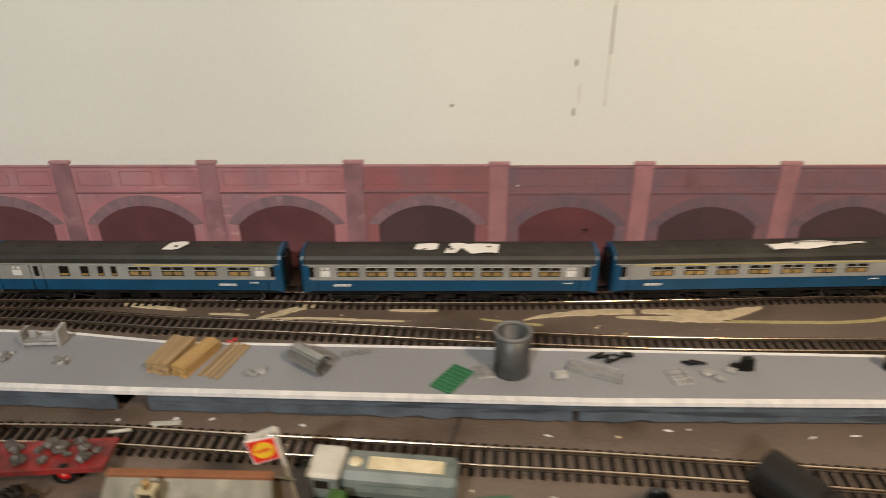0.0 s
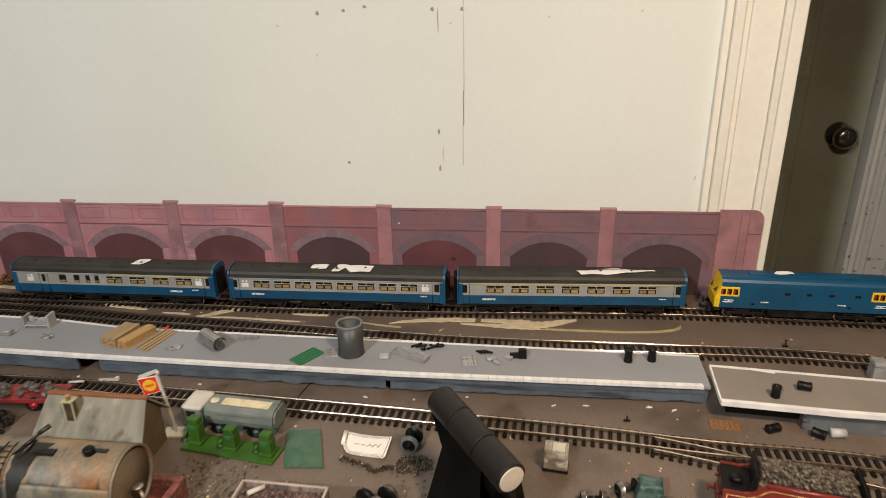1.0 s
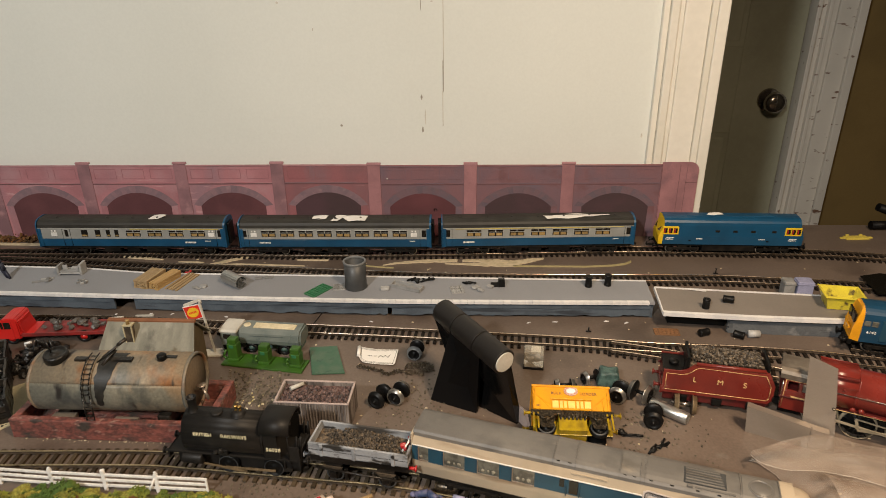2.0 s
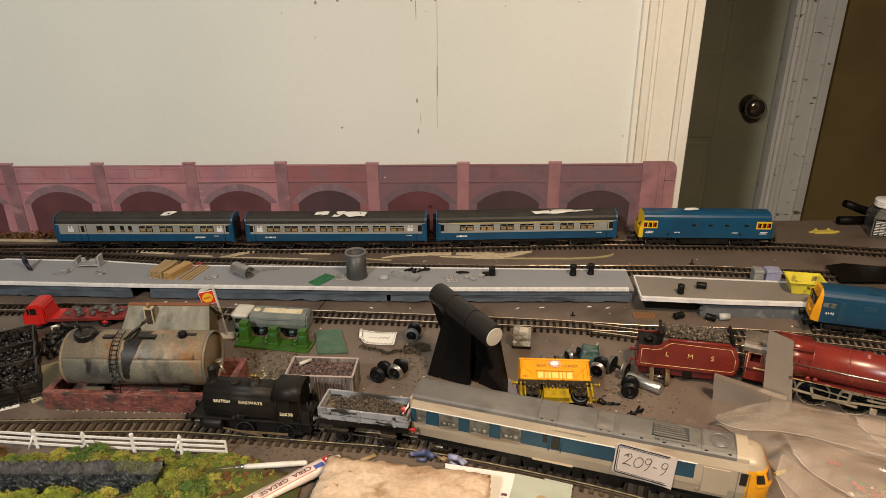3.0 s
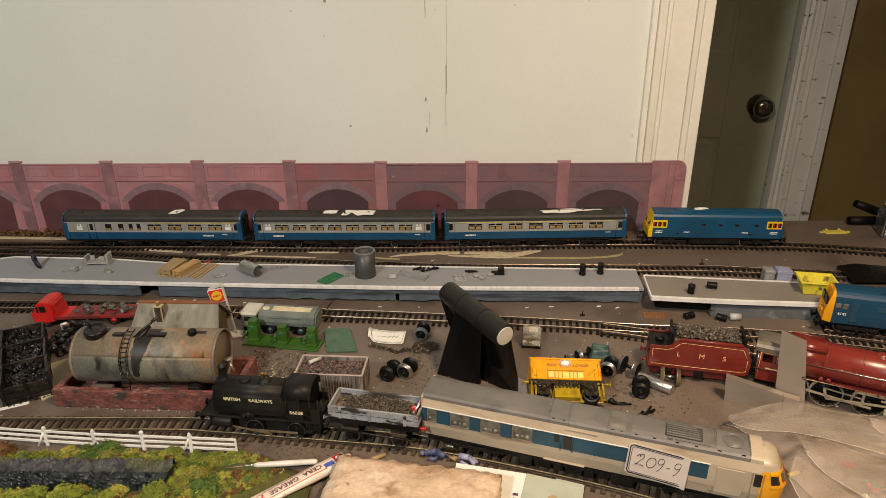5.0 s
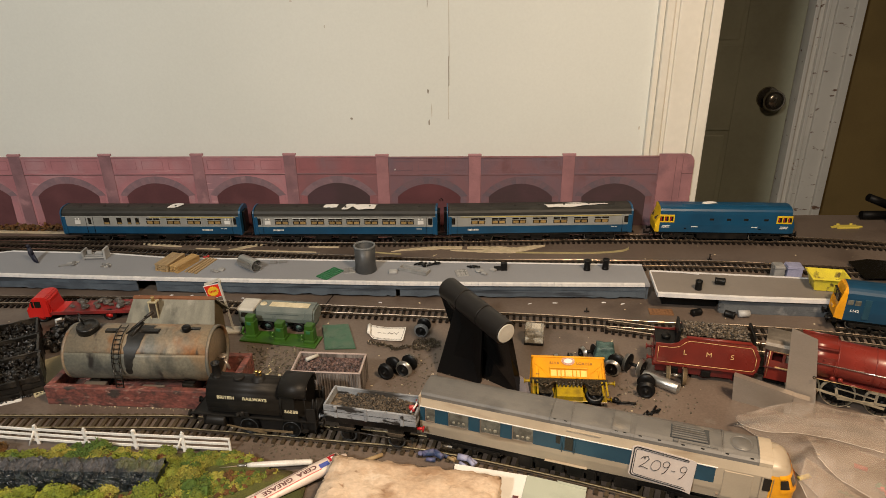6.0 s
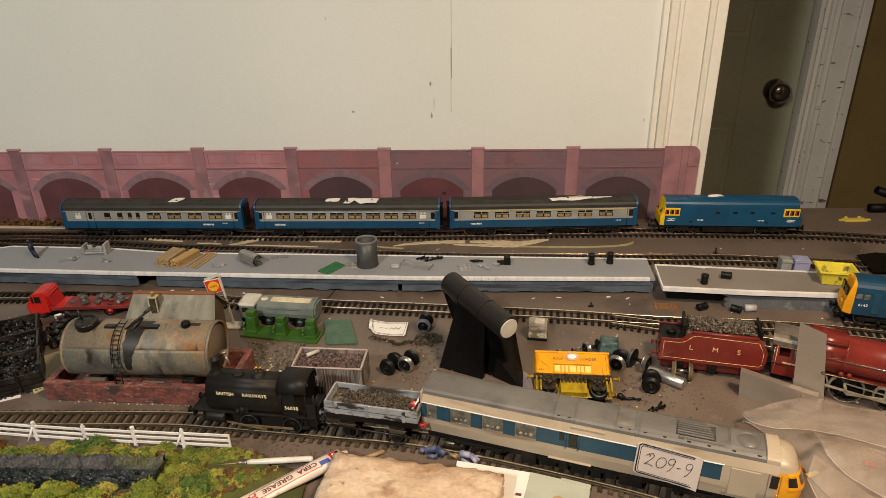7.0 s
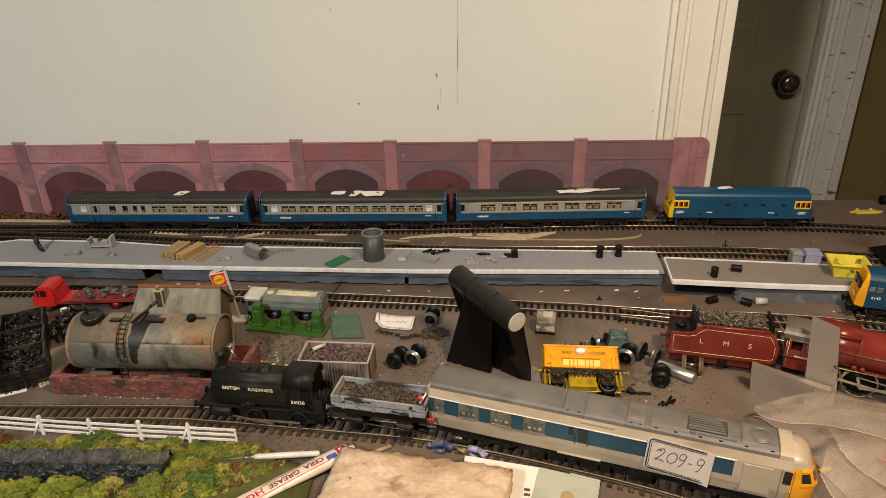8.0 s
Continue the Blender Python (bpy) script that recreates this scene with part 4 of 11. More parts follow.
P2B = ((0.3722, 0.988), (0.5595, 0.9675), (0.600, 0.963))
P2F = ((0.3660, 0.927), (0.463, 0.9165), (0.566, 0.9095))
platform_b = thing("station_platform", "short brownish grey platform with white edges, one end unsupported", "railway platform")
part("deck", plate(bmesh.new(), P2F + P2B[::-1], 0.0205, 0.0240), "slab_brown", platform_b)
part("front_wall", plate(bmesh.new(), ((0.443, 0.9225), (0.562, 0.9135), (0.590, 0.950), (0.450, 0.962)), 0.0, 0.0205), "slate_card", platform_b, "torn slate-grey card wall")
for i in range(9):
    x = 0.4415 + 0.0006 * math.sin(i * 2.3)
    part("torn_edge", box(bmesh.new(), x - 0.0012 * (1 + (i * 5) % 3), x + 0.003, 0.9222, 0.9250, 0.0022 * i, 0.0022 * i + 0.0021), "slate_card", platform_b)
part("inner_wall", plate(bmesh.new(), ((0.378, 0.945), (0.442, 0.938), (0.442, 0.962), (0.380, 0.970)), 0.0, 0.0200), "black", platform_b)
part("front_edging", plate(bmesh.new(), [(x, y - 0.0012) for x, y in P2F] + [(x, y + 0.0035) for x, y in P2F[::-1]], 0.0200, 0.0247), "white_edge", platform_b)
part("back_edging", plate(bmesh.new(), [(x, y - 0.002) for x, y in P2B] + [(x, y + 0.001) for x, y in P2B[::-1]], 0.0205, 0.0247), "white_edge", platform_b)
part("end_edging", plate(bmesh.new(), ((0.3712, 0.988), (0.3728, 0.988), (0.3672, 0.929), (0.3656, 0.929)), 0.0205, 0.0245), "white_edge", platform_b)

# ---- rolling stock ----
def wheelset(parent, x, z, r, half=0.0085, mat="underframe", rim="rim_metal", name="wheel"):
    """A pair of rimmed wheels on an axle along y, centred at (x, 0, z)."""
    for s in (-1, 1):
        w = part(name, lathe(bmesh.new(), ((0, 0.0008), (r * 0.28, 0.0012), (r * 0.3, 0.0), (r * 0.78, -0.0004), (r * 0.82, 0.0006), (r * 0.98, 0.0006), (r, -0.0014), (r * 1.1, -0.0018), (r * 1.1, -0.0026), (0, -0.0026)), 18),
                 mat, parent, "", Matrix.Translation((x, s * half, z)) @ Matrix.Rotation(radians(90 * s), 4, "X") @ Matrix.Rotation(radians(180), 4, "X"))
        part("tyre", lathe(bmesh.new(), ((r * 0.82, 0.0009), (r * 1.0, 0.0009), (r * 1.0, 0.0004), (r * 0.82, 0.0004), (r * 0.82, 0.0009)), 18), rim, w)


def bogie(parent, x, wheelbase, r, zb, width=0.026, name="bogie"):
    bm = bmesh.new()
    z0 = RAIL_TOP
    for s in (-1, 1):
        y = s * width / 2
        box(bm, x - wheelbase / 2 - 0.004, x + wheelbase / 2 + 0.004, y - 0.001, y + 0.001, z0 + r * 0.9, z0 + r * 1.5, 0.0004)
        for wx in (-1, 1):
            box(bm, x + wx * wheelbase / 2 - 0.0022, x + wx * wheelbase / 2 + 0.0022, y - 0.0018, y + 0.0016, z0 + r * 0.6, z0 + r * 1.35, 0.0004)
        rod(bm, (x, y - 0.001, z0 + r * 0.5), (x, y - 0.001, z0 + r * 1.3), 0.0022, seg=8)
    box(bm, x - 0.006, x + 0.006, -width / 2, width / 2, z0 + r, zb)
    bg = part(name, bm, "underframe", parent)
    for wx in (-1, 1):
        wheelset(bg, x + wx * wheelbase / 2, z0 + r, r)
    return bg


def roof_outline(half, z0, z1, n=10):
    """Half-ellipse-like coach roof, from the near eaves over to the far eaves."""
    out = []
    for i in range(n + 1):
        a = math.pi * i / n
        c, s = -math.cos(a), math.sin(a)
        out.append((half * math.copysign(abs(c) ** 0.75, c), z0 + (z1 - z0) * s ** 0.75))
    return out


def coach(label, m, layout, stripe, name_x):
    """A bogie coach. layout: (centre x, width, kind) of every window; kind w big, s small, d door, f frosted."""
    L, W, zb, zm, zc, zr = 0.2650, 0.0350, 0.0205, 0.0325, 0.0478, 0.0595
    h = W / 2
    co = thing("passenger_coach", label, "model coach", m, "coaches of the blue and grey train")
    part("lower_side", prism(bmesh.new(), ((-h + 0.0012, zb), (h - 0.0012, zb), (h, zm), (-h, zm)), -L / 2, L / 2), "coach_blue", co, "rail-blue lower body")
    part("upper_side", prism(bmesh.new(), ((-h, zm), (h, zm), (h - 0.0006, zc), (-h + 0.0006, zc)), -L / 2, L / 2), "coach_grey", co, "pale grey window band")
    part("roof", prism(bmesh.new(), roof_outline(h - 0.0002, zc, zr), -L / 2 + 0.0005, L / 2 - 0.0005, smooth=False), "coach_roof", co, "dark grey curved roof")
    part("gutter", box(bmesh.new(), -L / 2, L / 2, -h - 0.0003, -h + 0.0015, zc - 0.0004, zc + 0.0006), "frame_silver", co)
    if stripe:
        part("class_stripe", box(bmesh.new(), stripe[0], stripe[1], -h - 0.0005, -h + 0.0012, zc - 0.0010, zc - 0.0002), "yellow_stripe", co, "yellow first-class stripe")
    for s in (-1, 1):
        x = s * L / 2
        end = bmesh.new()
        prism(end, [(-h - 0.0002, zb - 0.001), (h + 0.0002, zb - 0.001)] + roof_outline(h + 0.0002, zc, zr + 0.0004)[::-1], x - 0.0005, x + s * 0.0022)
        part("end_panel", end, "coach_blue", co, "rail-blue coach end")
        part("gangway", box(bmesh.new(), x + s * 0.002 - 0.001, x + s * 0.0058, -0.0085, 0.0085, zb + 0.001, 0.0525, 0.0008), "black", co, "black corridor connection")
        part("corner_band", box(bmesh.new(), min(x, x - s * 0.0045), max(x, x - s * 0.0045), -h - 0.0004, -h + 0.001, zb, zc, 0.0002), "coach_blue", co)
        cp = bmesh.new()
        box(cp, x, x + s * 0.010, -0.0025, 0.0025, 0.0125, 0.0150, 0.0004)
        rod(cp, (x + s * 0.009, -0.004, 0.0140), (x + s * 0.009, 0.004, 0.0140), 0.0008, seg=8)
        part("coupling", cp, "black", co)
    big = {}
    for wx, ww, kind in layout:
        z0, z1 = (0.0360, 0.0452) if kind in "wf" else (0.0355, 0.0455)
        y = -h + 0.0002
        if kind == "f":
            fr = part("frosted_window", box(bmesh.new(), wx - ww / 2, wx + ww / 2, y - 0.0006, y + 0.001, z0, z0 + 0.0055, 0.0002), "white", co, "white frosted lavatory window")
            for s in (-1, 1):
                part("vent_pane", box(bmesh.new(), wx + s * ww * 0.27 - 0.0009, wx + s * ww * 0.27 + 0.0009, y - 0.0004, y + 0.001, z0 + 0.0068, z0 + 0.0090), "white", fr)
            continue
        if kind == "w":
            part("window_frame", box(bmesh.new(), wx - ww / 2 - 0.0006, wx + ww / 2 + 0.0006, y - 0.0003, y + 0.001, z0 - 0.0005, z1 + 0.0005, 0.0002), "frame_silver", co)
        win = part("window", box(bmesh.new(), wx - ww / 2, wx + ww / 2, y - 0.0004, y + 0.001, z0, z1, 0.0002), "glass_dark", co, "dark window with tan seats behind" if kind == "w" else "")
        if kind == "w":
            for s in (-1, 1):
                part("seat_back", box(bmesh.new(), wx + s * ww * 0.24 - ww * 0.19, wx + s * ww * 0.24 + ww * 0.19, y - 0.00055, y, z0 + 0.0008, z0 + 0.0046), "seat", win)
            part("vent_bar", box(bmesh.new(), wx - ww / 2, wx + ww / 2, y - 0.0007, y, z1 - 0.0036, z1 - 0.0029), "frame_silver", win)
            part("vent_divider", box(bmesh.new(), wx - 0.0004, wx + 0.0004, y - 0.0007, y, z1 - 0.0030, z1), "frame_silver", win)
        elif kind == "s":
            part("seat_back", box(bmesh.new(), wx - ww * 0.4, wx + ww * 0.4, y - 0.00055, y, z0 + 0.0008, z0 + 0.003), "seat", win)
    for wx, ww, kind in layout:
        if kind == "d":
            for s in (-1, 1):
                part("door_line", box(bmesh.new(), wx + s * 0.0055 - 0.00015, wx + s * 0.0055 + 0.00015, -h - 0.0003, -h + 0.001, zb + 0.001, zc - 0.001), "underframe", co)
    part("waist_line", box(bmesh.new(), -L / 2 + 0.005, L / 2 - 0.005, -h - 0.0002, -h + 0.001, zm - 0.0001, zm + 0.0002), "coach_grey", co)
    sole = bmesh.new()
    box(sole, -L / 2 + 0.002, L / 2 - 0.002, -h + 0.003, h - 0.003, 0.0165, zb)
    part("underframe", sole, "underframe", co)
    for a, b in ((-0.045, -0.022), (-0.012, 0.006), (0.016, 0.046)):
        part("battery_box", box(bmesh.new(), a, b, -h + 0.004, h - 0.004, 0.0105, 0.0166, 0.0008), "underframe", co)
    for s in (-1, 1):
        tr = bmesh.new()
        rod(tr, (-0.075, s * (h - 0.004), 0.0165), (-0.035, s * (h - 0.004), 0.0098), 0.0006, seg=6)
        rod(tr, (-0.035, s * (h - 0.004), 0.0098), (0.04, s * (h - 0.004), 0.0098), 0.0006, seg=6)
        rod(tr, (0.04, s * (h - 0.004), 0.0098), (0.078, s * (h - 0.004), 0.0165), 0.0006, seg=6)
        part("truss_rod", tr, "underframe", co)
    for s in (-1, 1):
        bogie(co, s * (L / 2 - 0.042), 0.034, 0.0062, 0.018)
    bars(co, name_x - 0.0085, -h + 0.0001, 0.0258, (0.0007, 0.0016, 0.0012, 0.0014, 0.0012, 0.0019, 0.0008, 0.0012, 0.0016), 0.0024, gap=0.0005, name="name_bar")
    bars(co, L / 2 - 0.028, -h + 0.0001, 0.0285, (0.0012,) * 5, 0.0012, gap=0.0004, name="number_bar")
    for i in range(7):
        part("roof_vent", lathe(bmesh.new(), ((0.0018, 0), (0.0018, 0.0008), (0.001, 0.0014), (0, 0.0014)), 10), "coach_roof", co, "", Matrix.Translation((-0.108 + i * 0.036, -0.004, zr - 0.0003)))
    return co


def on_track(points, xa, xb, lift=0.0):
    """The pose of a vehicle whose ends stand at xa and xb on a track."""
    (a, _), (b, _) = on_line(points, xa), on_line(points, xb)
    return Matrix.Translation(((a.x + b.x) / 2, (a.y + b.y) / 2, lift)) @ Matrix.Rotation(math.atan2(b.y - a.y, b.x - a.x), 4, "Z")


brake = [(-0.110, 0.0085, "f"), (-0.092, 0.0045, "d"), (-0.066, 0.0090, "s"), (-0.047, 0.0075, "s"), (-0.032, 0.0055, "s"), (-0.020, 0.0055, "s")]
brake += [(0.004 + i * 0.0305, 0.0205, "w") for i in range(4)] + [(0.1145, 0.0085, "f"), (0.1265, 0.0055, "d")]
open_second = [(-0.1265, 0.0060, "d"), (-0.1135, 0.0085, "f")] + [(-0.0925 + i * 0.0262, 0.0200, "w") for i in range(8)] + [(0.1105, 0.0085, "f"), (0.1245, 0.0060, "d")]
open_first = [(-0.1255, 0.0055, "d")] + [(-0.0895 + i * 0.0298, 0.0205, "w") for i in range(7)] + [(0.1255, 0.0065, "d")]
coach("blue and grey brake coach with paper on its roof", on_track(T1, -0.4605, -0.1920), brake, (0.0, 0.125), 0.084)
coach("blue and grey second-class coach with torn paper on its roof", on_track(T1, -0.1715, 0.0955), open_second, None, -0.098)
coach("blue and grey first-class coach with a yellow roof stripe", on_track(T1, 0.1110, 0.3785), open_first, (-0.115, 0.118), -0.096)


def curled_paper(outline, m, label, curl=0.002):
    """A scrap of paper lying over a curved roof."""
    bm = bmesh.new()
    plate(bm, outline, 0, 0.00025)
    bmesh.ops.subdivide_edges(bm, edges=bm.edges[:], cuts=3, use_grid_fill=True)
    for v in bm.verts:
        v.co.z += curl * noise.noise(Vector((v.co.x * 60, v.co.y * 90, 3))) - v.co.y ** 2 * 9
    return solo("paper_scrap", bm, "paper", label, "paper", m, "paper scraps on the coach roofs")


ROOF = 0.0600
curled_paper(((-0.011, -0.008), (0.004, -0.0085), (0.011, -0.001), (0.010, 0.004), (-0.006, 0.004)), Matrix.Translation((-0.2905, 1.1345, ROOF)), "curled white paper scrap on the brake coach roof")
curled_paper(((-0.012, -0.006), (0.008, -0.008), (0.010, 0.002), (-0.010, 0.004)), Matrix.Translation((-0.058, 1.1315, ROOF)), "small torn white paper scrap on a coach roof")
curled_paper(((-0.010, -0.012), (0.000, -0.013), (0.011, 0.002), (-0.004, 0.004)), Matrix.Translation((-0.033, 1.1315, ROOF)), "small torn white paper scrap on a coach roof")
curled_paper(((-0.015, -0.004), (-0.006, -0.0135), (0.017, -0.0135), (0.020, 0.003), (-0.010, 0.003)), Matrix.Translation((-0.012, 1.1315, ROOF)), "torn white paper scrap on a coach roof")
curled_paper(((-0.045, -0.002), (-0.040, -0.0135), (0.000, -0.010), (0.048, -0.0015), (0.046, 0.001), (-0.043, 0.002)), Matrix.Translation((0.297, 1.1385, ROOF)), "long torn white paper strip on a coach roof", 0.004)


def blue_diesel(m):
    L, W, zb, zc, zr = 0.1960, 0.0345, 0.0205, 0.0485, 0.0592
    h = W / 2
    lo = thing("diesel_locomotive", "blue diesel locomotive with yellow window surrounds", "model locomotive", m)
    prof = [(-h + 0.001, zb), (h - 0.001, zb), (h, zb + 0.012), (h - 0.0004, zc)] + roof_outline(h - 0.0004, zc, zr)[::-1][1:-1] + [(-h + 0.0004, zc), (-h, zb + 0.012)]
    part("body", prism(bmesh.new(), prof, -L / 2 + 0.006, L / 2 - 0.006), "diesel_blue", lo)
    for s in (-1, 1):
        # nose: upright to the waist, raked back to the roof above it
        def face_x(z):
            return s * (L / 2 - between(((0.0, 0.0018), (0.026, 0.0), (0.036, 0.0), (0.0478, 0.0058), (0.0600, 0.0060)), z))

        nose = bmesh.new()
        n = len(prof)
        a = [nose.verts.new((s * (L / 2 - 0.006), y, z)) for y, z in prof]
        b = [nose.verts.new((face_x(z), y * 0.93, min(z, zr - 0.0012))) for y, z in prof]
        for i in range(n):
            nose.faces.new((a[i], a[(i + 1) % n], b[(i + 1) % n], b[i]))
        hub = nose.verts.new((s * (L / 2 + 0.0006), 0, 0.036))
        for i in range(n):
            nose.faces.new((b[i], b[(i + 1) % n], hub))
        bmesh.ops.recalc_face_normals(nose, faces=nose.faces[:])
        part("cab_front", nose, "loco_yellow" if s < 0 else "diesel_blue", lo, "yellow cab front" if s < 0 else "")
        x0, x1 = sorted((s * (L / 2 - 0.0045), s * (L / 2 - 0.0265)))
        ring = bmesh.new()
        box(ring, x0, x1, -h - 0.0004, -h + 0.002, 0.0355, 0.0475, 0.0006)
        sur = part("window_surround", ring, "loco_yellow", lo, "yellow cab window surround")
        for i in range(3):
            wx = s * (L / 2 - 0.0085 - i * 0.0068)
            part("cab_window", box(bmesh.new(), wx - 0.0026, wx + 0.0026, -h - 0.0007, -h + 0.001, 0.0380, 0.0450, 0.0003), "glass_dark", sur)
            part("window_reveal", box(bmesh.new(), wx - 0.0020, wx - 0.0006, -h - 0.0008, -h + 0.001, 0.0384, 0.0446), "buffer_red", sur)
        for j in (-1, 1):
            part("windscreen", slanted(bmesh.new(), (face_x(0.0385) + s * 0.0006, j * 0.0068 - 0.0048, 0.0385), (face_x(0.0385) + s * 0.0006, j * 0.0068 + 0.0048, 0.0385),
                                       (face_x(0.0462) + s * 0.0006, j * 0.0068 + 0.0045, 0.0462), (face_x(0.0462) + s * 0.0006, j * 0.0068 - 0.0045, 0.0462), 0.0006), "glass_brown", lo, "brown tinted windscreen")
            rod_b = rod(bmesh.new(), (s * L / 2, j * 0.011, 0.0165), (s * (L / 2 + 0.005), j * 0.011, 0.0165), 0.0016, seg=10)
            lathe(rod_b, ((0, 0), (0.0032, 0), (0.0032, 0.0008), (0, 0.0012)), 12, Matrix.Translation((s * (L / 2 + 0.005), j * 0.011, 0.0165)) @ Matrix.Rotation(radians(90 * s), 4, "Y"))
            part("buffer", rod_b, "black", lo)
        part("buffer_beam", box(bmesh.new(), min(s * (L / 2 - 0.002), s * L / 2), max(s * (L / 2 - 0.002), s * L / 2), -0.015, 0.015, 0.0140, 0.0192, 0.0004), "black", lo)
        lx = s * (L / 2 - 0.015)
        for dz, dx in ((0.0, 0.0), (0.0016, 0.001)):
            part("emblem_bar", box(bmesh.new(), lx - 0.0058 + dx, lx + 0.0050 + dx, -h - 0.0003, -h + 0.001, 0.0280 + dz * 1.5, 0.0289 + dz * 1.5), "white", lo, "white emblem drawn as plain bars")
        part("emblem_slash", plate(bmesh.new(), ((-0.003, -0.0012), (-0.0018, -0.0012), (0.003, 0.0028), (0.0018, 0.0028)), 0, 0.0003), "white", lo, "", face_at(lx, -h + 0.0001, 0.0286))
        bars(lo, s * 0.042 - 0.0045, -h + 0.0001, 0.0288, (0.0014,) * 5, 0.0014, gap=0.0004, name="number_bar")
        bogie(lo, s * 0.062, 0.034, 0.0064, 0.019, 0.027)
        hook = bmesh.new()
        box(hook, min(s * L / 2, s * (L / 2 + 0.012)), max(s * L / 2, s * (L / 2 + 0.012)), -0.0022, 0.0022, 0.0120, 0.0140, 0.0004)
        rod(hook, (s * (L / 2 + 0.011), 0, 0.013), (s * (L / 2 + 0.011), 0, 0.0175), 0.001, seg=8)
        part("coupling", hook, "black", lo)
    for i, wx in enumerate((-0.019, 0.005, 0.029, 0.057)):
        part("side_window", box(bmesh.new(), wx - 0.003, wx + 0.003, -h - 0.0003, -h + 0.001, 0.0395, 0.0425, 0.0003), "glass_dark", lo)
    for wx, z in ((-0.055, 0.026), (0.05, 0.026)):
        part("step_hole", box(bmesh.new(), wx - 0.0016, wx + 0.0016, -h - 0.0002, -h + 0.001, z, z + 0.0015), "black", lo)
    part("roof_panel", box(bmesh.new(), -0.06, 0.06, -0.006, 0.006, zr - 0.0008, zr + 0.0006, 0.0005), "diesel_blue", lo)
    un = bmesh.new()
    box(un, -0.036, 0.036, -h + 0.003, h - 0.003, 0.0095, zb, 0.001)
    box(un, -L / 2 + 0.004, L / 2 - 0.004, -h + 0.004, h - 0.004, 0.0165, zb)
    part("fuel_tank", un, "underframe", lo)
    return lo


blue_diesel(on_track(T1, 0.4125, 0.6115))
curled_paper(((-0.010, -0.003), (0.012, -0.004), (0.010, 0.002), (-0.006, 0.003)), Matrix.Translation((0.489, 1.138, 0.0608)), "small white paper scrap on the diesel roof")

# ---- glue flakes and paint chips left on the board between the tracks ----
blotch(((-0.352, 1.127, 0.001), (-0.335, 1.124, 0.0035), (-0.30, 1.118, 0.002), (-0.283, 1.116, 0.0005)), "flake", seed=2)
blotch(((-0.262, 1.109, 0.0008), (-0.235, 1.108, 0.0016), (-0.222, 1.106, 0.0006)), "flake", seed=3)
blotch(((-0.214, 1.101, 0.0012), (-0.195, 1.110, 0.004), (-0.175, 1.121, 0.0035), (-0.158, 1.124, 0.0006)), "flake", seed=4)
blotch(((-0.215, 1.099, 0.0006), (-0.17, 1.1015, 0.0012), (-0.12, 1.098, 0.0012), (-0.072, 1.0955, 0.0008)), "flake", seed=5)
blotch(((-0.095, 1.115, 0.0005), (-0.07, 1.1145, 0.0018), (-0.045, 1.114, 0.001)), "flake", seed=6)
blotch(((0.030, 1.098, 0.0005), (0.045, 1.104, 0.002), (0.075, 1.109, 0.004), (0.10, 1.112, 0.0045), (0.14, 1.112, 0.003)), "flake", seed=7)
blotch(((0.115, 1.103, 0.001), (0.15, 1.101, 0.003), (0.185, 1.100, 0.006), (0.212, 1.104, 0.009), (0.235, 1.113, 0.0055), (0.258, 1.121, 0.001)), "flake", 0.12, seed=8)
blotch(((0.14, 1.112, 0.002), (0.165, 1.1115, 0.004), (0.19, 1.110, 0.0045), (0.212, 1.108, 0.003)), "flake", 0.2, z=0.0015, seed=9)
blotch(((0.21, 1.0955, 0.0012), (0.25, 1.0945, 0.0014), (0.31, 1.0935, 0.0016), (0.345, 1.0965, 0.0018), (0.365, 1.102, 0.0022), (0.374, 1.109, 0.0024), (0.376, 1.117, 0.0014)), "glue_line", 0.08, seed=10)
blotch(((-0.01, 1.100, 0.0006), (0.02, 1.093, 0.0012), (0.05, 1.089, 0.001)), "glue_line", 0.15, seed=11)
rnd = random.Random(12)
chips = bmesh.new()
for _ in range(150):
    x, y = rnd.uniform(-0.5, 0.75), rnd.choice((rnd.uniform(1.02, 1.12), rnd.uniform(0.72, 0.95), rnd.uniform(0.62, 0.9)))
    lump(chips, (x, y, 0.0004), rnd.uniform(0.0006, 0.0018), rnd.random(), 1, 0.5, 0.3)
tagged(part("paint_chip", chips, "flake"), "scattered pale paint chips and crumbs on the board", "crumbs", kind="stuff")
part("board_crack", box(bmesh.new(), -0.0005, 0.0005, -0.02, 0.02, 0, 0.0005), "black", board, "", Matrix.Translation((-0.033, 0.955, 0)) @ Matrix.Rotation(radians(-12), 4, "Z"))
solo("card_offcut", box(bmesh.new(), -0.011, 0.011, -0.002, 0.002, 0, 0.0012, 0.0003), "lorry_white", "pale card offcut on the board", "card", Matrix.Translation((-0.245, 0.958, 0)) @ Matrix.Rotation(radians(4), 4, "Z"))
solo("wire_scrap", rod(bmesh.new(), (-0.004, 0, 0.0015), (0.004, 0, 0.0015), 0.0014, seg=8), "buffer_red", "short scrap of red insulated wire", "wire", Matrix.Translation((-0.352, 1.131, 0)) @ Matrix.Rotation(radians(20), 4, "Z"))

# ---- things on the long platform ----
def on_deck(x, y, yaw=0.0, z=PZ):
    return Matrix.Translation((x, y, z)) @ Matrix.Rotation(radians(yaw), 4, "Z")


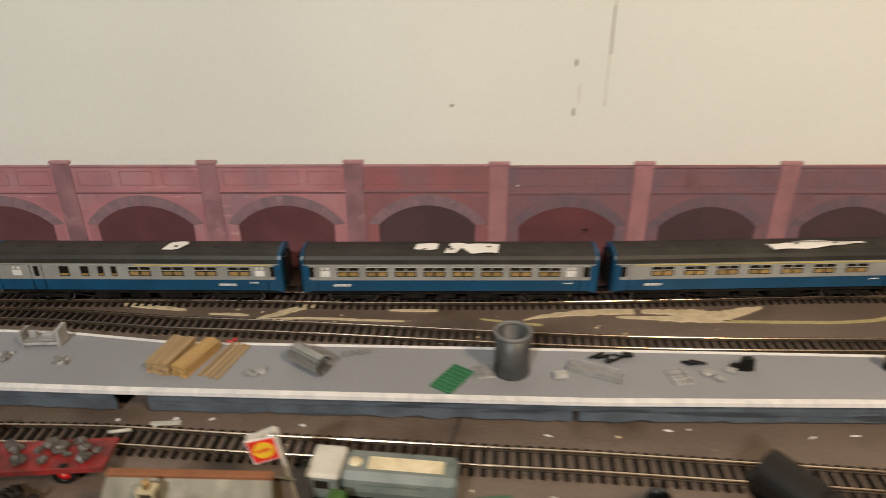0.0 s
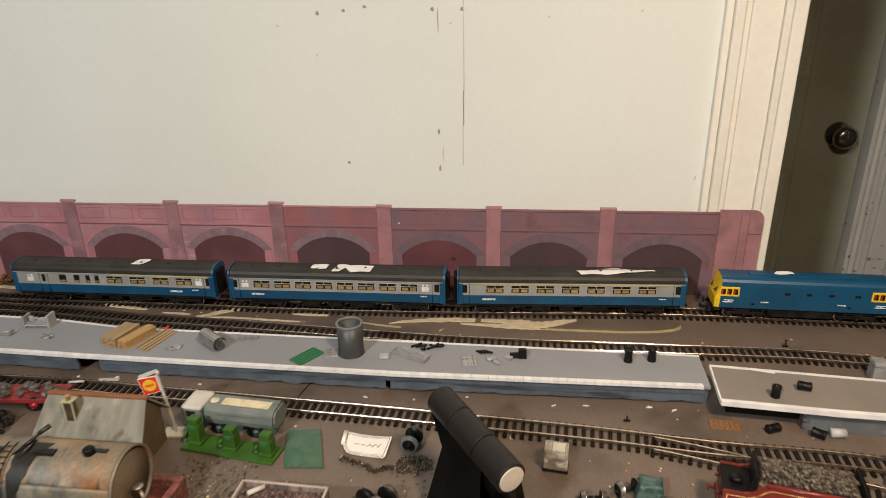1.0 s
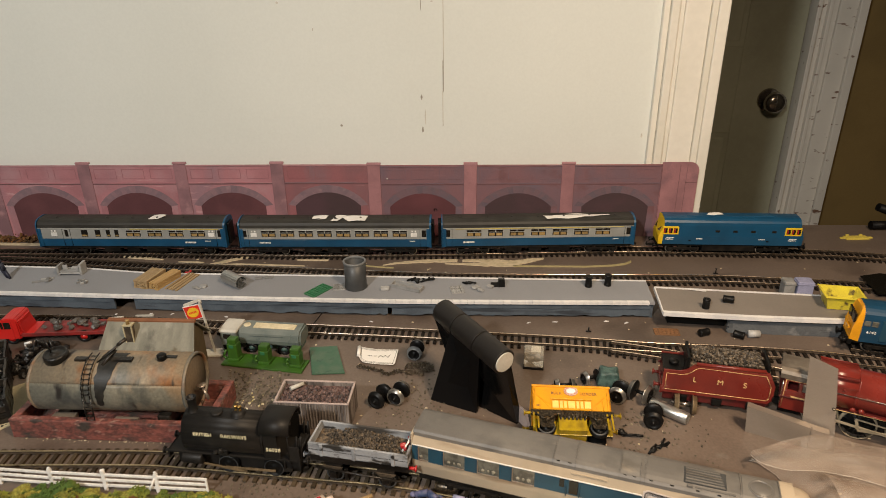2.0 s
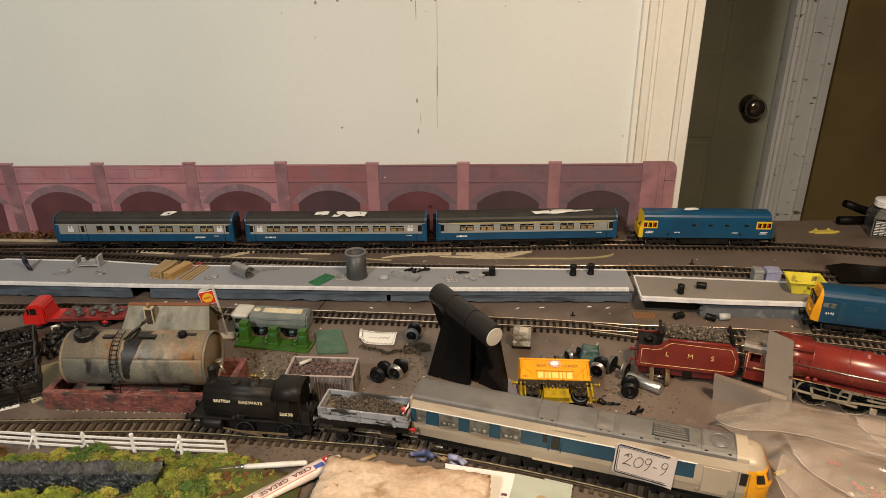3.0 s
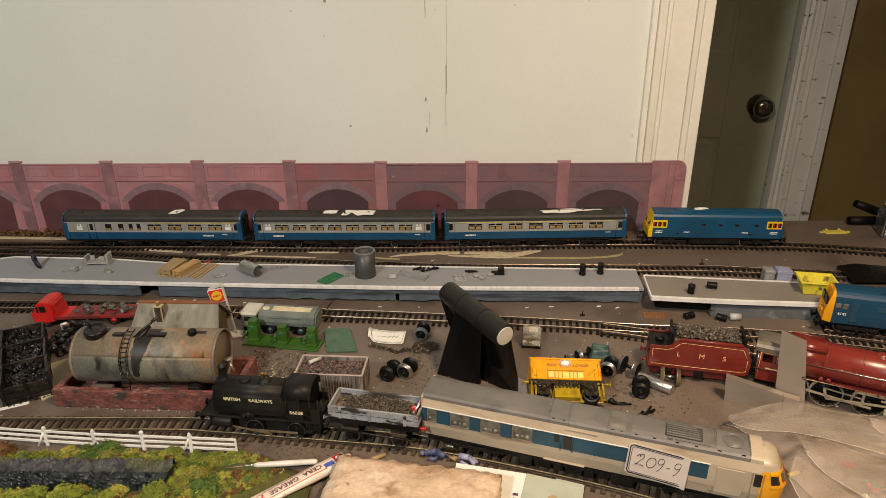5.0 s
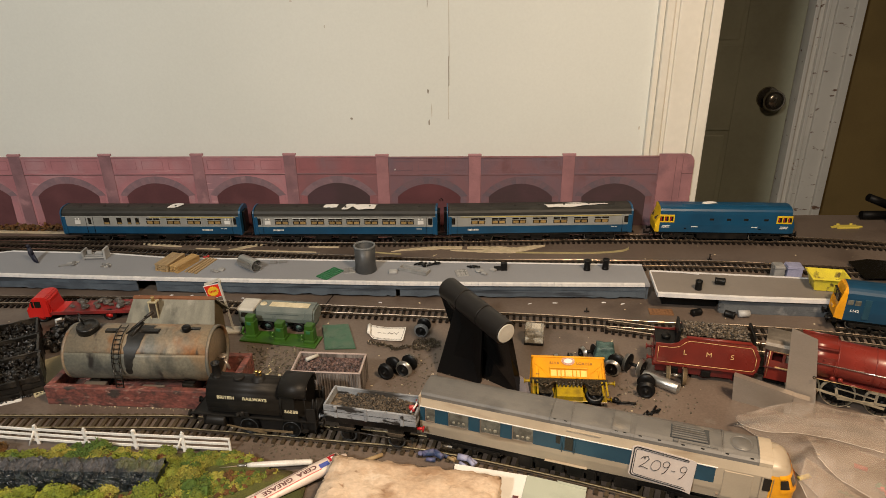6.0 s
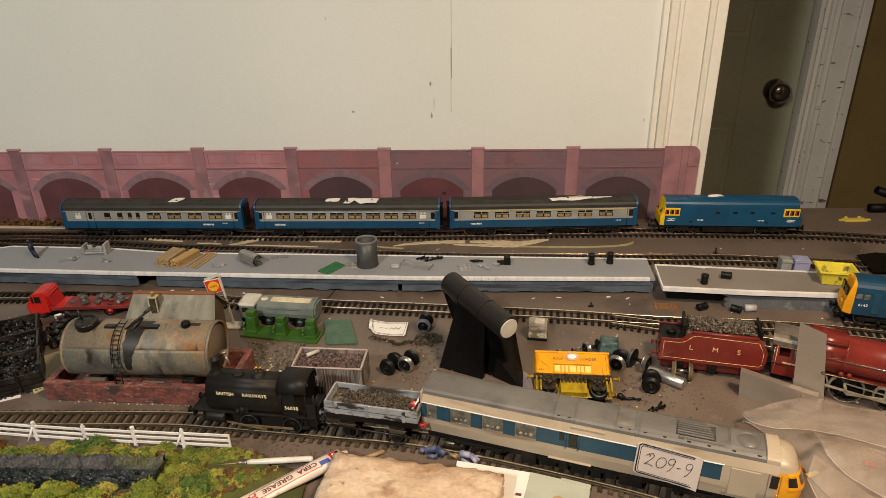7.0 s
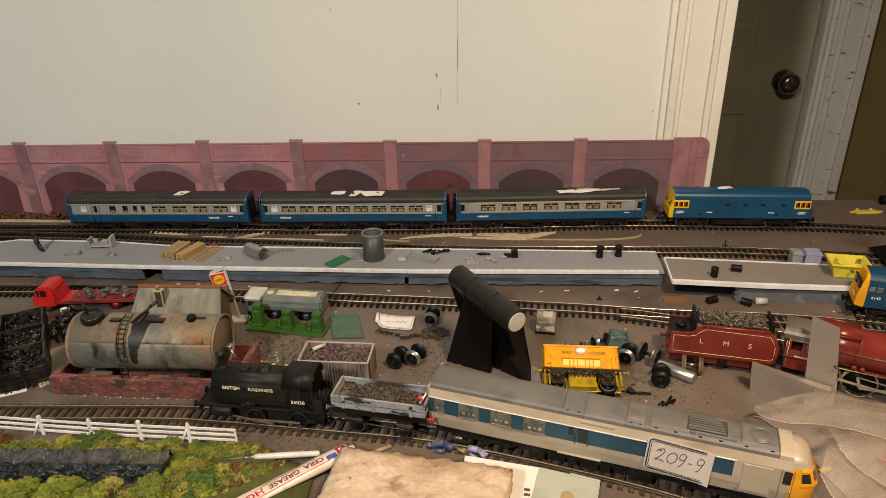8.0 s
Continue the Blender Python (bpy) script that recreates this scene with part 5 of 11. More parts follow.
dr = thing("pipe_drum", "dark grey plastic pipe section standing open on the platform", "pipe", on_deck(0.0082, 0.9930))
part("drum_wall", lathe(bmesh.new(), ((0.0138, 0), (0.0142, 0.0008), (0.0139, 0.002), (0.0132, 0.010), (0.0134, 0.034), (0.0118, 0.034), (0.0118, 0.002), (0, 0.002)), 36), "drum", dr)
part("drum_rim", lathe(bmesh.new(), ((0.0134, 0.0330), (0.0141, 0.0340), (0.0142, 0.0352), (0.0138, 0.0360), (0.0121, 0.0360), (0.0118, 0.0355), (0.0118, 0.033)), 36), "drum_rim", dr, "worn pale grey rim")

# figure: one plain shape
fg = bmesh.new()
rod(fg, (0.002, 0, 0.0), (-0.0015, 0, 0.0115), 0.0022, 0.0030, 8)
rod(fg, (0.0075, -0.004, 0.0), (0.000, 0, 0.0110), 0.0016, 0.0024, 8)
rod(fg, (-0.001, 0, 0.011), (-0.003, 0.001, 0.0205), 0.0035, 0.0026, 10)
rod(fg, (-0.003, 0, 0.019), (0.001, -0.004, 0.012), 0.0013, 0.0011, 8)
lump(fg, (-0.0036, 0.001, 0.0228), 0.0020, 5, 2, 0.1)
solo("model_figure", fg, "navy", "tiny navy painted standing model figure on the platform", "figurine", on_deck(-0.4457, 1.0174))


def sprue_frame(m, label, pieces):
    ob = thing("kit_moulding", label, "model parts", m, "grey kit parts on the platform")
    for q in pieces:
        part("frame_bar", box(bmesh.new(), *q, 0.0003), "grey_part", ob)
    return ob


sprue_frame(on_deck(-0.366, 1.024, 3), "grey plastic luggage trolley part on the platform",
            ((-0.016, 0.016, -0.001, 0.001, 0.002, 0.004), (-0.016, 0.016, 0.011, 0.013, 0.002, 0.004), (-0.016, -0.013, -0.001, 0.013, 0.000, 0.013), (0.013, 0.016, -0.001, 0.013, 0.000, 0.015),
             (-0.013, 0.013, 0.001, 0.011, 0.004, 0.006), (-0.010, -0.004, 0.004, 0.006, 0.006, 0.0125), (0.001, 0.010, 0.003, 0.008, 0.006, 0.0095)))
sprue_frame(on_deck(-0.392, 1.006, 20), "loose grey plastic strips beside the trolley part", ((-0.012, 0.010, -0.0015, 0.0015, 0, 0.002), (-0.003, 0.012, 0.004, 0.0065, 0, 0.0018), (0.004, 0.008, -0.006, 0.006, 0.0015, 0.003)))
sprue_frame(on_deck(-0.340, 1.004, -30), "translucent grey plastic parts on the platform", ((-0.008, 0.008, -0.001, 0.001, 0, 0.003), (-0.004, -0.002, -0.006, 0.006, 0, 0.002), (0.003, 0.005, -0.005, 0.004, 0, 0.0025)))


def plank_stack(m, n, rows, length, mat, label, w=0.0036, h=0.0022, skew=0.0, fill=1.0):
    st = thing("timber_stack", label, "timber", m, "timber on the platform")
    r = random.Random(n * 7 + rows)
    me = mesh_of("plank", box(bmesh.new(), -w * 0.47 * fill, w * 0.47 * fill, -length / 2, length / 2, 0, h * 0.95, 0.0002))
    for j in range(rows):
        for i in range(n):
            part("plank", me, mat, st, "", Matrix.Translation(((i - (n - 1) / 2) * w, r.uniform(-1, 1) * 0.0012 + skew * j, j * h)) @ Matrix.Rotation(r.uniform(-0.02, 0.02), 4, "Z"))
    return st


plank_stack(on_deck(-0.2540, 1.0065, -13), 6, 5, 0.038, "wood_pale", "stack of pale sawn model planks on the platform", 0.0032, 0.0020)
plank_stack(on_deck(-0.2335, 1.0040, -21), 5, 4, 0.041, "wood", "stack of orange-brown model planks on the platform", 0.0027, 0.0022)
plank_stack(on_deck(-0.2125, 1.0050, -17), 4, 1, 0.046, "wood_pale", "single layer of thin model planks on the platform", 0.0048, 0.0016, 0.0, 0.66)
solo("wire_scrap", rod(rod(bmesh.new(), (-0.003, 0, 0.001), (0.003, 0, 0.001), 0.0012, seg=8), (0.003, 0, 0.001), (0.0045, 0.002, 0.003), 0.0015, seg=8), "buffer_red", "red wire scrap by the planks", "wire", on_deck(-0.216, 1.0300, 6, 0.022))

ck = bmesh.new()
for i, (x, y, s) in enumerate(((-0.004, 0, 0.0042), (0.004, 0.002, 0.0045), (0.001, -0.003, 0.003))):
    lump(ck, (x, y, s * 0.3), s, i + 40, 1, 0.6, 0.45)
solo("kit_scrap", ck, "grey_part", "small grey plastic kit scrap on the platform", "model parts", on_deck(-0.186, 0.989), "grey kit parts on the platform")

roll = thing("tin_roll", "rolled bright corrugated tin sheet on the platform", "metal roll", on_deck(-0.1445, 0.9965, -37))
for i in range(2):
    r0 = 0.0080 - i * 0.0035
    bm = bmesh.new()
    prof = [(r0 * (1 + 0.03 * (k % 2)) * math.cos(TAU * k / 40), r0 + 0.0001 + r0 * (1 + 0.03 * (k % 2)) * math.sin(TAU * k / 40) + i * 0.0035) for k in range(38)]
    inn = [(y * 0.93, (z - r0 - i * 0.0035) * 0.93 + r0 + i * 0.0035) for y, z in prof]
    prism(bm, prof + inn[::-1], -0.0155, 0.0155)
    part("sheet_coil", bm, "steel", roll)
solo("kit_scrap", box(box(bmesh.new(), -0.011, -0.002, -0.002, 0.002, 0, 0.0025, 0.0004), 0.001, 0.011, -0.0025, 0.002, 0, 0.0022, 0.0004), "grey_part", "two flat grey plastic strips on the platform", "model parts", on_deck(-0.112, 1.0145, 14), "grey kit parts on the platform")


def grid_panel(m, nx, ny, sx, sy, mat, label, thick=0.0014, bar=0.0011):
    ob = thing("grid_panel", label, "model parts", m, "flat grid panels on the platform")
    for i in range(nx + 1):
        x = -sx / 2 + i * sx / nx
        part("long_bar", box(bmesh.new(), x - bar / 2, x + bar / 2, -sy / 2, sy / 2, 0, thick), mat, ob)
    for j in range(ny + 1):
        y = -sy / 2 + j * sy / ny
        part("cross_bar", box(bmesh.new(), -sx / 2, sx / 2, y - bar / 2, y + bar / 2, 0.0001, thick - 0.0002), mat, ob)
    part("backing", box(bmesh.new(), -sx / 2, sx / 2, -sy / 2, sy / 2, 0, 0.0005), mat, ob)
    return ob


grid_panel(on_deck(-0.0365, 0.9815, 55), 7, 4, 0.031, 0.017, "green_grid", "bright green plastic grid panel lying on the platform")
grid_panel(on_deck(-0.0125, 0.9905, 8), 5, 3, 0.0145, 0.015, "grey_part", "small grey plastic grid panel leaning near the drum")
grid_panel(on_deck(0.1325, 0.984, 10), 5, 3, 0.0145, 0.018, "grey_part", "small grey plastic grid panel on the platform")
ck = bmesh.new()
box(ck, -0.0055, 0.0055, -0.004, 0.004, 0, 0.0035, 0.0012)
solo("kit_scrap", ck, "grey_part", "rounded grey plastic block on the platform", "model parts", on_deck(0.0445, 0.985, 5), "grey kit parts on the platform")
lb = thing("grey_tray", "long shallow grey plastic tray on the platform", "model parts", on_deck(0.0715, 0.989, -24))
for q in ((-0.020, 0.020, -0.006, 0.006, 0, 0.001), (-0.020, 0.020, -0.006, -0.005, 0.001, 0.0048), (-0.020, 0.020, 0.005, 0.006, 0.001, 0.0048), (-0.020, -0.019, -0.005, 0.005, 0.001, 0.0048), (0.019, 0.020, -0.005, 0.005, 0.001, 0.0048)):
    part("tray_side", box(bmesh.new(), *q), "grey_part", lb)


def black_bits(m, seed, n, spread, label):
    r = random.Random(seed)
    bm = bmesh.new()
    for i in range(n):
        x, y = r.uniform(-1, 1) * spread, r.uniform(-0.4, 0.4) * spread
        if i % 2:
            lump(bm, (x, y, 0.002), r.uniform(0.0018, 0.0032), r.random(), 1, 0.6, 0.8)
        else:
            a = r.uniform(-0.6, 0.6)
            rod(bm, (x - 0.006 * math.cos(a), y - 0.006 * math.sin(a), 0.0012), (x + 0.006 * math.cos(a), y + 0.006 * math.sin(a), 0.0035), 0.0012, seg=7)
    return solo("black_kit_part", bm, "black", label, "model parts", m, "black kit parts")


black_bits(on_deck(0.088, 1.0085, 12), 3, 8, 0.014, "tangle of small black plastic parts on the platform")
black_bits(on_deck(0.148, 1.000, -20), 4, 4, 0.005, "small black plastic coupling part on the platform")
solo("kit_scrap", lump(lump(bmesh.new(), (-0.003, 0.003, 0.002), 0.006, 8, 1, 0.3, 0.35), (0.003, -0.004, 0.002), 0.0045, 9, 1, 0.3, 0.5), "grey_part", "pale grey plastic scrap on the platform", "model parts", on_deck(0.158, 0.985), "grey kit parts on the platform")
solo("kit_scrap", box(bmesh.new(), -0.004, 0.004, -0.003, 0.003, 0, 0.0028, 0.0006), "grey_part", "small grey plastic wedge on the platform", "model parts", on_deck(0.173, 0.991, -30), "grey kit parts on the platform")
bk = prism(bmesh.new(), ((-0.004, 0), (0.004, 0), (0.003, 0.009), (-0.002, 0.009)), -0.004, 0.004)
prism(bk, ((-0.003, 0), (0.003, 0), (0.001, 0.005), (-0.001, 0.005)), -0.013, -0.004)
solo("black_kit_part", bk, "black", "small black wedge-shaped plastic part on the platform", "model parts", on_deck(0.187, 0.9955, 4), "black kit parts")
for x, y in ((0.2935, 0.9945), (0.3175, 0.9975)):
    solo("black_post", lathe(bmesh.new(), ((0, 0), (0.0045, 0), (0.0045, 0.002), (0.0040, 0.0025), (0.0040, 0.0115), (0.0045, 0.012), (0.0045, 0.0142), (0.003, 0.0145), (0.003, 0.010), (0, 0.010)), 16), "black",
         "short black plastic bush standing on the platform", "bush", on_deck(x, y), "black bushes")

# ---- things on and under the short platform ----
for x, y, yaw, lay in ((0.4165, 0.937, 0, 0), (0.4465, 0.9495, -15, 1), (0.411, 0.9165, 20, 1), (0.4485, 0.9115, -35, 1)):
    z = 0.0245 if y > 0.93 else 0.0
    m = on_deck(x, y, yaw, z)
    if lay:
        m = m @ Matrix.Translation((-0.006, 0, 0.0045)) @ Matrix.Rotation(radians(90), 4, "Y")
    solo("black_bush", lathe(bmesh.new(), ((0, 0), (0.0040, 0), (0.0044, 0.0012), (0.0040, 0.002), (0.0040, 0.009), (0.0044, 0.010), (0.0042, 0.0115), (0.002, 0.0115), (0.002, 0.008), (0, 0.008)), 12), "black", "black plastic bush beside the short platform", "bush", m, "black bushes")
solo("grey_bush", lathe(bmesh.new(), ((0, 0), (0.0042, 0), (0.0042, 0.0125), (0.0025, 0.0125), (0.0025, 0.008), (0, 0.008)), 14), "grey_part", "short grey plastic tube on the board", "bush", on_deck(0.459, 0.9135, 0, 0.0044) @ Matrix.Rotation(radians(90), 4, "Y"))
grid_panel(on_deck(0.3715, 0.9235, -4, 0.0), 6, 3, 0.027, 0.013, "card_brown", "brown plastic grid panel on the board")
sk = thing("skip_body", "yellow plastic skip with dirty patches, standing on the short platform", "wagon body", on_deck(0.5690, 0.9420, -10, 0.0247) @ Matrix.Diagonal((0.74, 0.82, 1.0, 1)))
L0, L1, D0, D1, HH = 0.0205, 0.0275, 0.012, 0.018, 0.0175
outer = [(-L0, -D0, 0), (L0, -D0, 0), (L0, D0, 0), (-L0, D0, 0)]
rim = [(-L1, -D1, HH), (L1, -D1, HH), (L1, D1, HH), (-L1, D1, HH)]
for i in range(4):
    j = (i + 1) % 4
    bm = bmesh.new()
    a, b, c, d = (Vector(p) for p in (outer[i], outer[j], rim[j], rim[i]))
    n = (b - a).cross(d - a).normalized() * 0.0014
    vs = [bm.verts.new(p) for p in (a, b, c, d)] + [bm.verts.new(p - n) for p in (a, b, c, d)]
    for f in ((0, 1, 2, 3), (7, 6, 5, 4), (0, 4, 5, 1), (1, 5, 6, 2), (2, 6, 7, 3), (3, 7, 4, 0)):
        bm.faces.new([vs[k] for k in f])
    part("skip_side", bm, "skip", sk)
part("skip_floor", box(bmesh.new(), -L0, L0, -D0, D0, 0, 0.0014), "skip", sk)
rimb = bmesh.new()
for q in ((-L1 - 0.002, L1 + 0.002, -D1 - 0.002, -D1 + 0.0008), (-L1 - 0.002, L1 + 0.002, D1 - 0.0008, D1 + 0.002), (-L1 - 0.002, -L1 + 0.0008, -D1, D1), (L1 - 0.0008, L1 + 0.002, -D1, D1)):
    box(rimb, *q, HH - 0.0012, HH + 0.0004, 0.0004)
part("skip_rim", rimb, "skip", sk)
part("dirt_patch", lump(bmesh.new(), (0.012, 0.004, 0.004), 0.008, 3, 2, 0.5, 0.35), "chassis", sk)
for x, mat, lab, w in ((0.5445, "grey_part", "dull grey plastic crate behind the short platform", 0.013), (0.5640, "lilac", "pale lilac plastic block behind the short platform", 0.019)):
    cr = thing("small_crate", lab, "crate", on_deck(x, 1.012, -6, 0.0))
    part("crate_body", box(bmesh.new(), -w / 2, w / 2, -0.008, 0.008, 0, 0.022, 0.0012), mat, cr)
    part("crate_lip", box(bmesh.new(), -w / 2 - 0.0006, w / 2 + 0.0006, -0.0086, 0.0086, 0.018, 0.0196, 0.0004), mat, cr)
yb = box(bmesh.new(), -0.017, 0.017, -0.006, 0.006, 0, 0.0022, 0.0006)
box(yb, -0.024, -0.016, -0.002, 0.002, 0, 0.002, 0.0005)
box(yb, 0.016, 0.024, -0.002, 0.002, 0, 0.002, 0.0005)
box(yb, -0.012, -0.008, 0.005, 0.008, 0, 0.004, 0.0005)
box(yb, 0.008, 0.012, 0.005, 0.008, 0, 0.004, 0.0005)
solo("yellow_frame_part", yb, "yellow_stripe", "flat yellow plastic wagon part lying on the board", "model parts", on_deck(0.7265, 1.191, 2, 0.0))

# point lever beside the far track
solo("point_lever", rod(rod(rod(bmesh.new(), (0, 0, 0), (0, 0, 0.008), 0.0008, seg=8), (-0.003, 0, 0.001), (0.003, 0, 0.001), 0.001, seg=8), (0, 0, 0.008), (0.0, 0.0, 0.0085), 0.0014, seg=8), "black", "tiny black point lever beside the track", "lever", on_deck(0.478, 1.072, 0, 0), "point levers")
solo("point_lever", rod(rod(bmesh.new(), (0, 0, 0), (0, 0, 0.006), 0.0008, seg=8), (-0.003, 0, 0.001), (0.003, 0, 0.001), 0.001, seg=8), "black", "tiny black point lever beside the track", "lever", on_deck(0.283, 0.9235, 0, 0), "point levers")

# ---- glass jar and pliers in the doorway corner ----
jar = thing("glass_jar", "small square glass jar with white lid and black label", "jar", on_deck(0.8080, 1.182, -14, 0.0))
part("jar_body", lathe(bmesh.new(), ((0, 0), (0.024, 0), (0.026, 0.002), (0.026, 0.034), (0.022, 0.041), (0.015, 0.045), (0.015, 0.049), (0.0135, 0.049), (0.0135, 0.045), (0.020, 0.040), (0.0242, 0.033), (0.0242, 0.003), (0, 0.003)), 4, Matrix.Rotation(radians(45), 4, "Z"), smooth=False), "jar_film", jar, "thick clear glass")
part("jar_lid", lathe(bmesh.new(), ((0, 0.0585), (0.0160, 0.0585), (0.0172, 0.0575), (0.0174, 0.0555), (0.0168, 0.0550), (0.0174, 0.0545), (0.0174, 0.0520), (0.0168, 0.0515), (0.0174, 0.0510), (0.0174, 0.0485), (0.0165, 0.0475), (0.0150, 0.0475), (0.0150, 0.0560), (0, 0.0560)), 28), "white", jar, "white ribbed screw lid")
part("jar_contents", box(bmesh.new(), -0.016, 0.016, -0.016, 0.016, 0.0032, 0.010, 0.002), "lead", jar)
lab = part("jar_label", box(bmesh.new(), -0.0165, 0.0165, -0.0195, -0.0187, 0.004, 0.031, 0.0002), "jar_label", jar, "black label with rows of small white print")
for i in range(4):
    for j in range(9):
        part("print_bar", box(bmesh.new(), -0.0150 + i * 0.0078, -0.0150 + i * 0.0078 + 0.0056 + 0.0010 * ((i * 3 + j) % 3), -0.0198, -0.0195, 0.0058 + j * 0.0026, 0.0058 + j * 0.0026 + 0.0012), "white", lab)
pl = thing("pliers", "pliers with thick black handles lying behind the jar", "pliers", on_deck(0.823, 1.222, 0, 0.0))
part("handle", rod(rod(bmesh.new(), (-0.052, 0.006, 0.036), (-0.020, 0.004, 0.024), 0.0062, 0.0068, 14), (-0.020, 0.004, 0.024), (0.03, 0.0, 0.010), 0.0068, 0.005, 14), "soft_black", pl)
part("handle", rod(rod(bmesh.new(), (-0.060, 0.0, 0.0085), (-0.02, 0.0, 0.0085), 0.0065, 0.0068, 14), (-0.02, 0, 0.0085), (0.03, 0.0, 0.0075), 0.0068, 0.005, 14), "soft_black", pl)
part("jaw", rod(rod(bmesh.new(), (0.03, 0, 0.009), (0.036, 0.01, 0.008), 0.006, 0.005, 10), (0.036, 0.01, 0.008), (0.046, 0.03, 0.006), 0.005, 0.002, 10), "lead", pl)

# ---- second diesel at the edge of the layout ----
def edge_diesel(m):
    L, W, zb, zc, zr = 0.210, 0.034, 0.0190, 0.0470, 0.0585
    h = W / 2
    lo = thing("diesel_locomotive", "dark blue diesel locomotive with an orange-yellow cab front", "model locomotive", m)
    prof = [(-h + 0.001, zb), (h - 0.001, zb), (h, zb + 0.012), (h - 0.0004, zc)] + roof_outline(h - 0.0004, zc, zr)[::-1][1:-1] + [(-h + 0.0004, zc), (-h, zb + 0.012)]
    part("body", prism(bmesh.new(), prof, -L / 2 + 0.008, L / 2), "edge_blue", lo)
    front = bmesh.new()
    n = len(prof)
    a = [front.verts.new((-L / 2 + 0.008, y, z)) for y, z in prof]
    b = [front.verts.new((-L / 2 + (0.0 if z < 0.036 else (z - 0.036) * 0.3), y * 0.82, min(z, zr - 0.003))) for y, z in prof]
    for i in range(n):
        front.faces.new((a[i], a[(i + 1) % n], b[(i + 1) % n], b[i]))
    front.faces.new(b[::-1])
    bmesh.ops.recalc_face_normals(front, faces=front.faces[:])
    cab = part("cab_front", front, "orange", lo, "orange-yellow cab front")
    for j in (-1, 1):
        part("windscreen", box(bmesh.new(), -L / 2 + 0.0005, -L / 2 + 0.0030, j * 0.0065 - 0.0048, j * 0.0065 + 0.0048, 0.0385, 0.0485, 0.0006, ), "glass_dark", cab)
        bf = rod(bmesh.new(), (-L / 2, j * 0.0105, 0.0165), (-L / 2 - 0.006, j * 0.0105, 0.0165), 0.0017, seg=10)
        lathe(bf, ((0, 0), (0.0034, 0), (0.0034, 0.0008), (0, 0.0012)), 12, Matrix.Translation((-L / 2 - 0.006, j * 0.0105, 0.0165)) @ Matrix.Rotation(radians(-90), 4, "Y"))
        part("buffer", bf, "black", lo)
    part("head_lamp", box(bmesh.new(), -L / 2 - 0.0012, -L / 2 + 0.001, -0.005, 0.005, 0.0270, 0.0310, 0.0006), "orange", cab)
    for wx in (-L / 2 + 0.012, -L / 2 + 0.0195):
        part("cab_window", box(bmesh.new(), wx - 0.003, wx + 0.003, -h - 0.0003, -h + 0.001, 0.0385, 0.0445, 0.0003), "clear_pane", lo)
    part("cab_door", box(bmesh.new(), -L / 2 + 0.026, -L / 2 + 0.0325, -h - 0.0002, -h + 0.001, 0.0225, 0.0465, 0.0003), "nanking", lo)
    lettering("6142", 0.0042, lo, "white", face_at(-L / 2 + 0.0175, -h - 0.0001, 0.0316), "lettering", 1.1, 0.00006)
    for i in range(6):
        part("side_grille", box(bmesh.new(), -0.055 + i * 0.022, -0.041 + i * 0.022, -h - 0.0003, -h + 0.001, 0.0385, 0.0450, 0.0002), "nanking", lo)
    part("roof_fan", lathe(bmesh.new(), ((0, 0.0006), (0.009, 0.0006), (0.0105, 0.0)), 22), "edge_blue", lo, "", Matrix.Translation((-0.045, 0, zr - 0.0002)))
    un = box(bmesh.new(), -L / 2 + 0.004, L / 2, -h + 0.004, h - 0.004, 0.0155, zb)
    box(un, -0.030, 0.030, -h + 0.003, h - 0.003, 0.0095, zb, 0.001)
    part("underframe", un, "underframe", lo)
    part("buffer_beam", box(bmesh.new(), -L / 2 - 0.001, -L / 2 + 0.003, -0.015, 0.015, 0.0135, 0.0195, 0.0004), "black", lo)
    for x in (-0.068, 0.068):
        bogie(lo, x, 0.034, 0.0066, 0.019, 0.027)
    pipes = bmesh.new()
    for j in (-0.006, -0.002, 0.005):
        rod(pipes, (-L / 2 - 0.001, j, 0.017), (-L / 2 - 0.004, j, 0.009), 0.0006, seg=6)
    part("hose", pipes, "black", lo)
    return lo


solo("card_sliver", plate(bmesh.new(), ((-0.011, 0.002), (0.010, -0.0035), (0.011, -0.0020), (-0.010, 0.0045)), 0, 0.0005), "white_edge", "white sliver of card on the short platform edge", "card chip", on_deck(0.4195, 0.9790, 0, 0.0247))
edge_diesel(on_track(T5, 0.5530, 0.755))
solo("black_sheet", plate(bmesh.new(), ((0.6583, 1.0547), (0.6871, 1.0622), (0.7759, 1.0423), (0.7516, 1.0028), (0.6528, 1.0035)), 0.0052, 0.0062), "gloss_black", "glossy black plastic sheet lying over the far track", "plastic sheet")

# paint chips along the foot of the long platform
ch_ = random.Random(63)
for i in range(13):
    x = ch_.uniform(-0.55, 0.36)
    w, d = ch_.uniform(0.0012, 0.0042), ch_.uniform(0.0006, 0.0014)
    solo("paint_chip", plate(bmesh.new(), ((-w, -d), (w * 0.7, -d * 0.8), (w, d * 0.4), (-w * 0.3, d)), 0, 0.0006), "white_edge", "white card chip fallen at the platform foot", "card chip", on_deck(x, between(FRONT1, x) - ch_.uniform(0.002, 0.012), ch_.uniform(-30, 30), 0.0), "card chips by the platform")

# ---- depot yard ----
def at(x, y, yaw=0.0, z=0.0):
    return Matrix.Translation((x, y, z)) @ Matrix.Rotation(radians(yaw), 4, "Z")


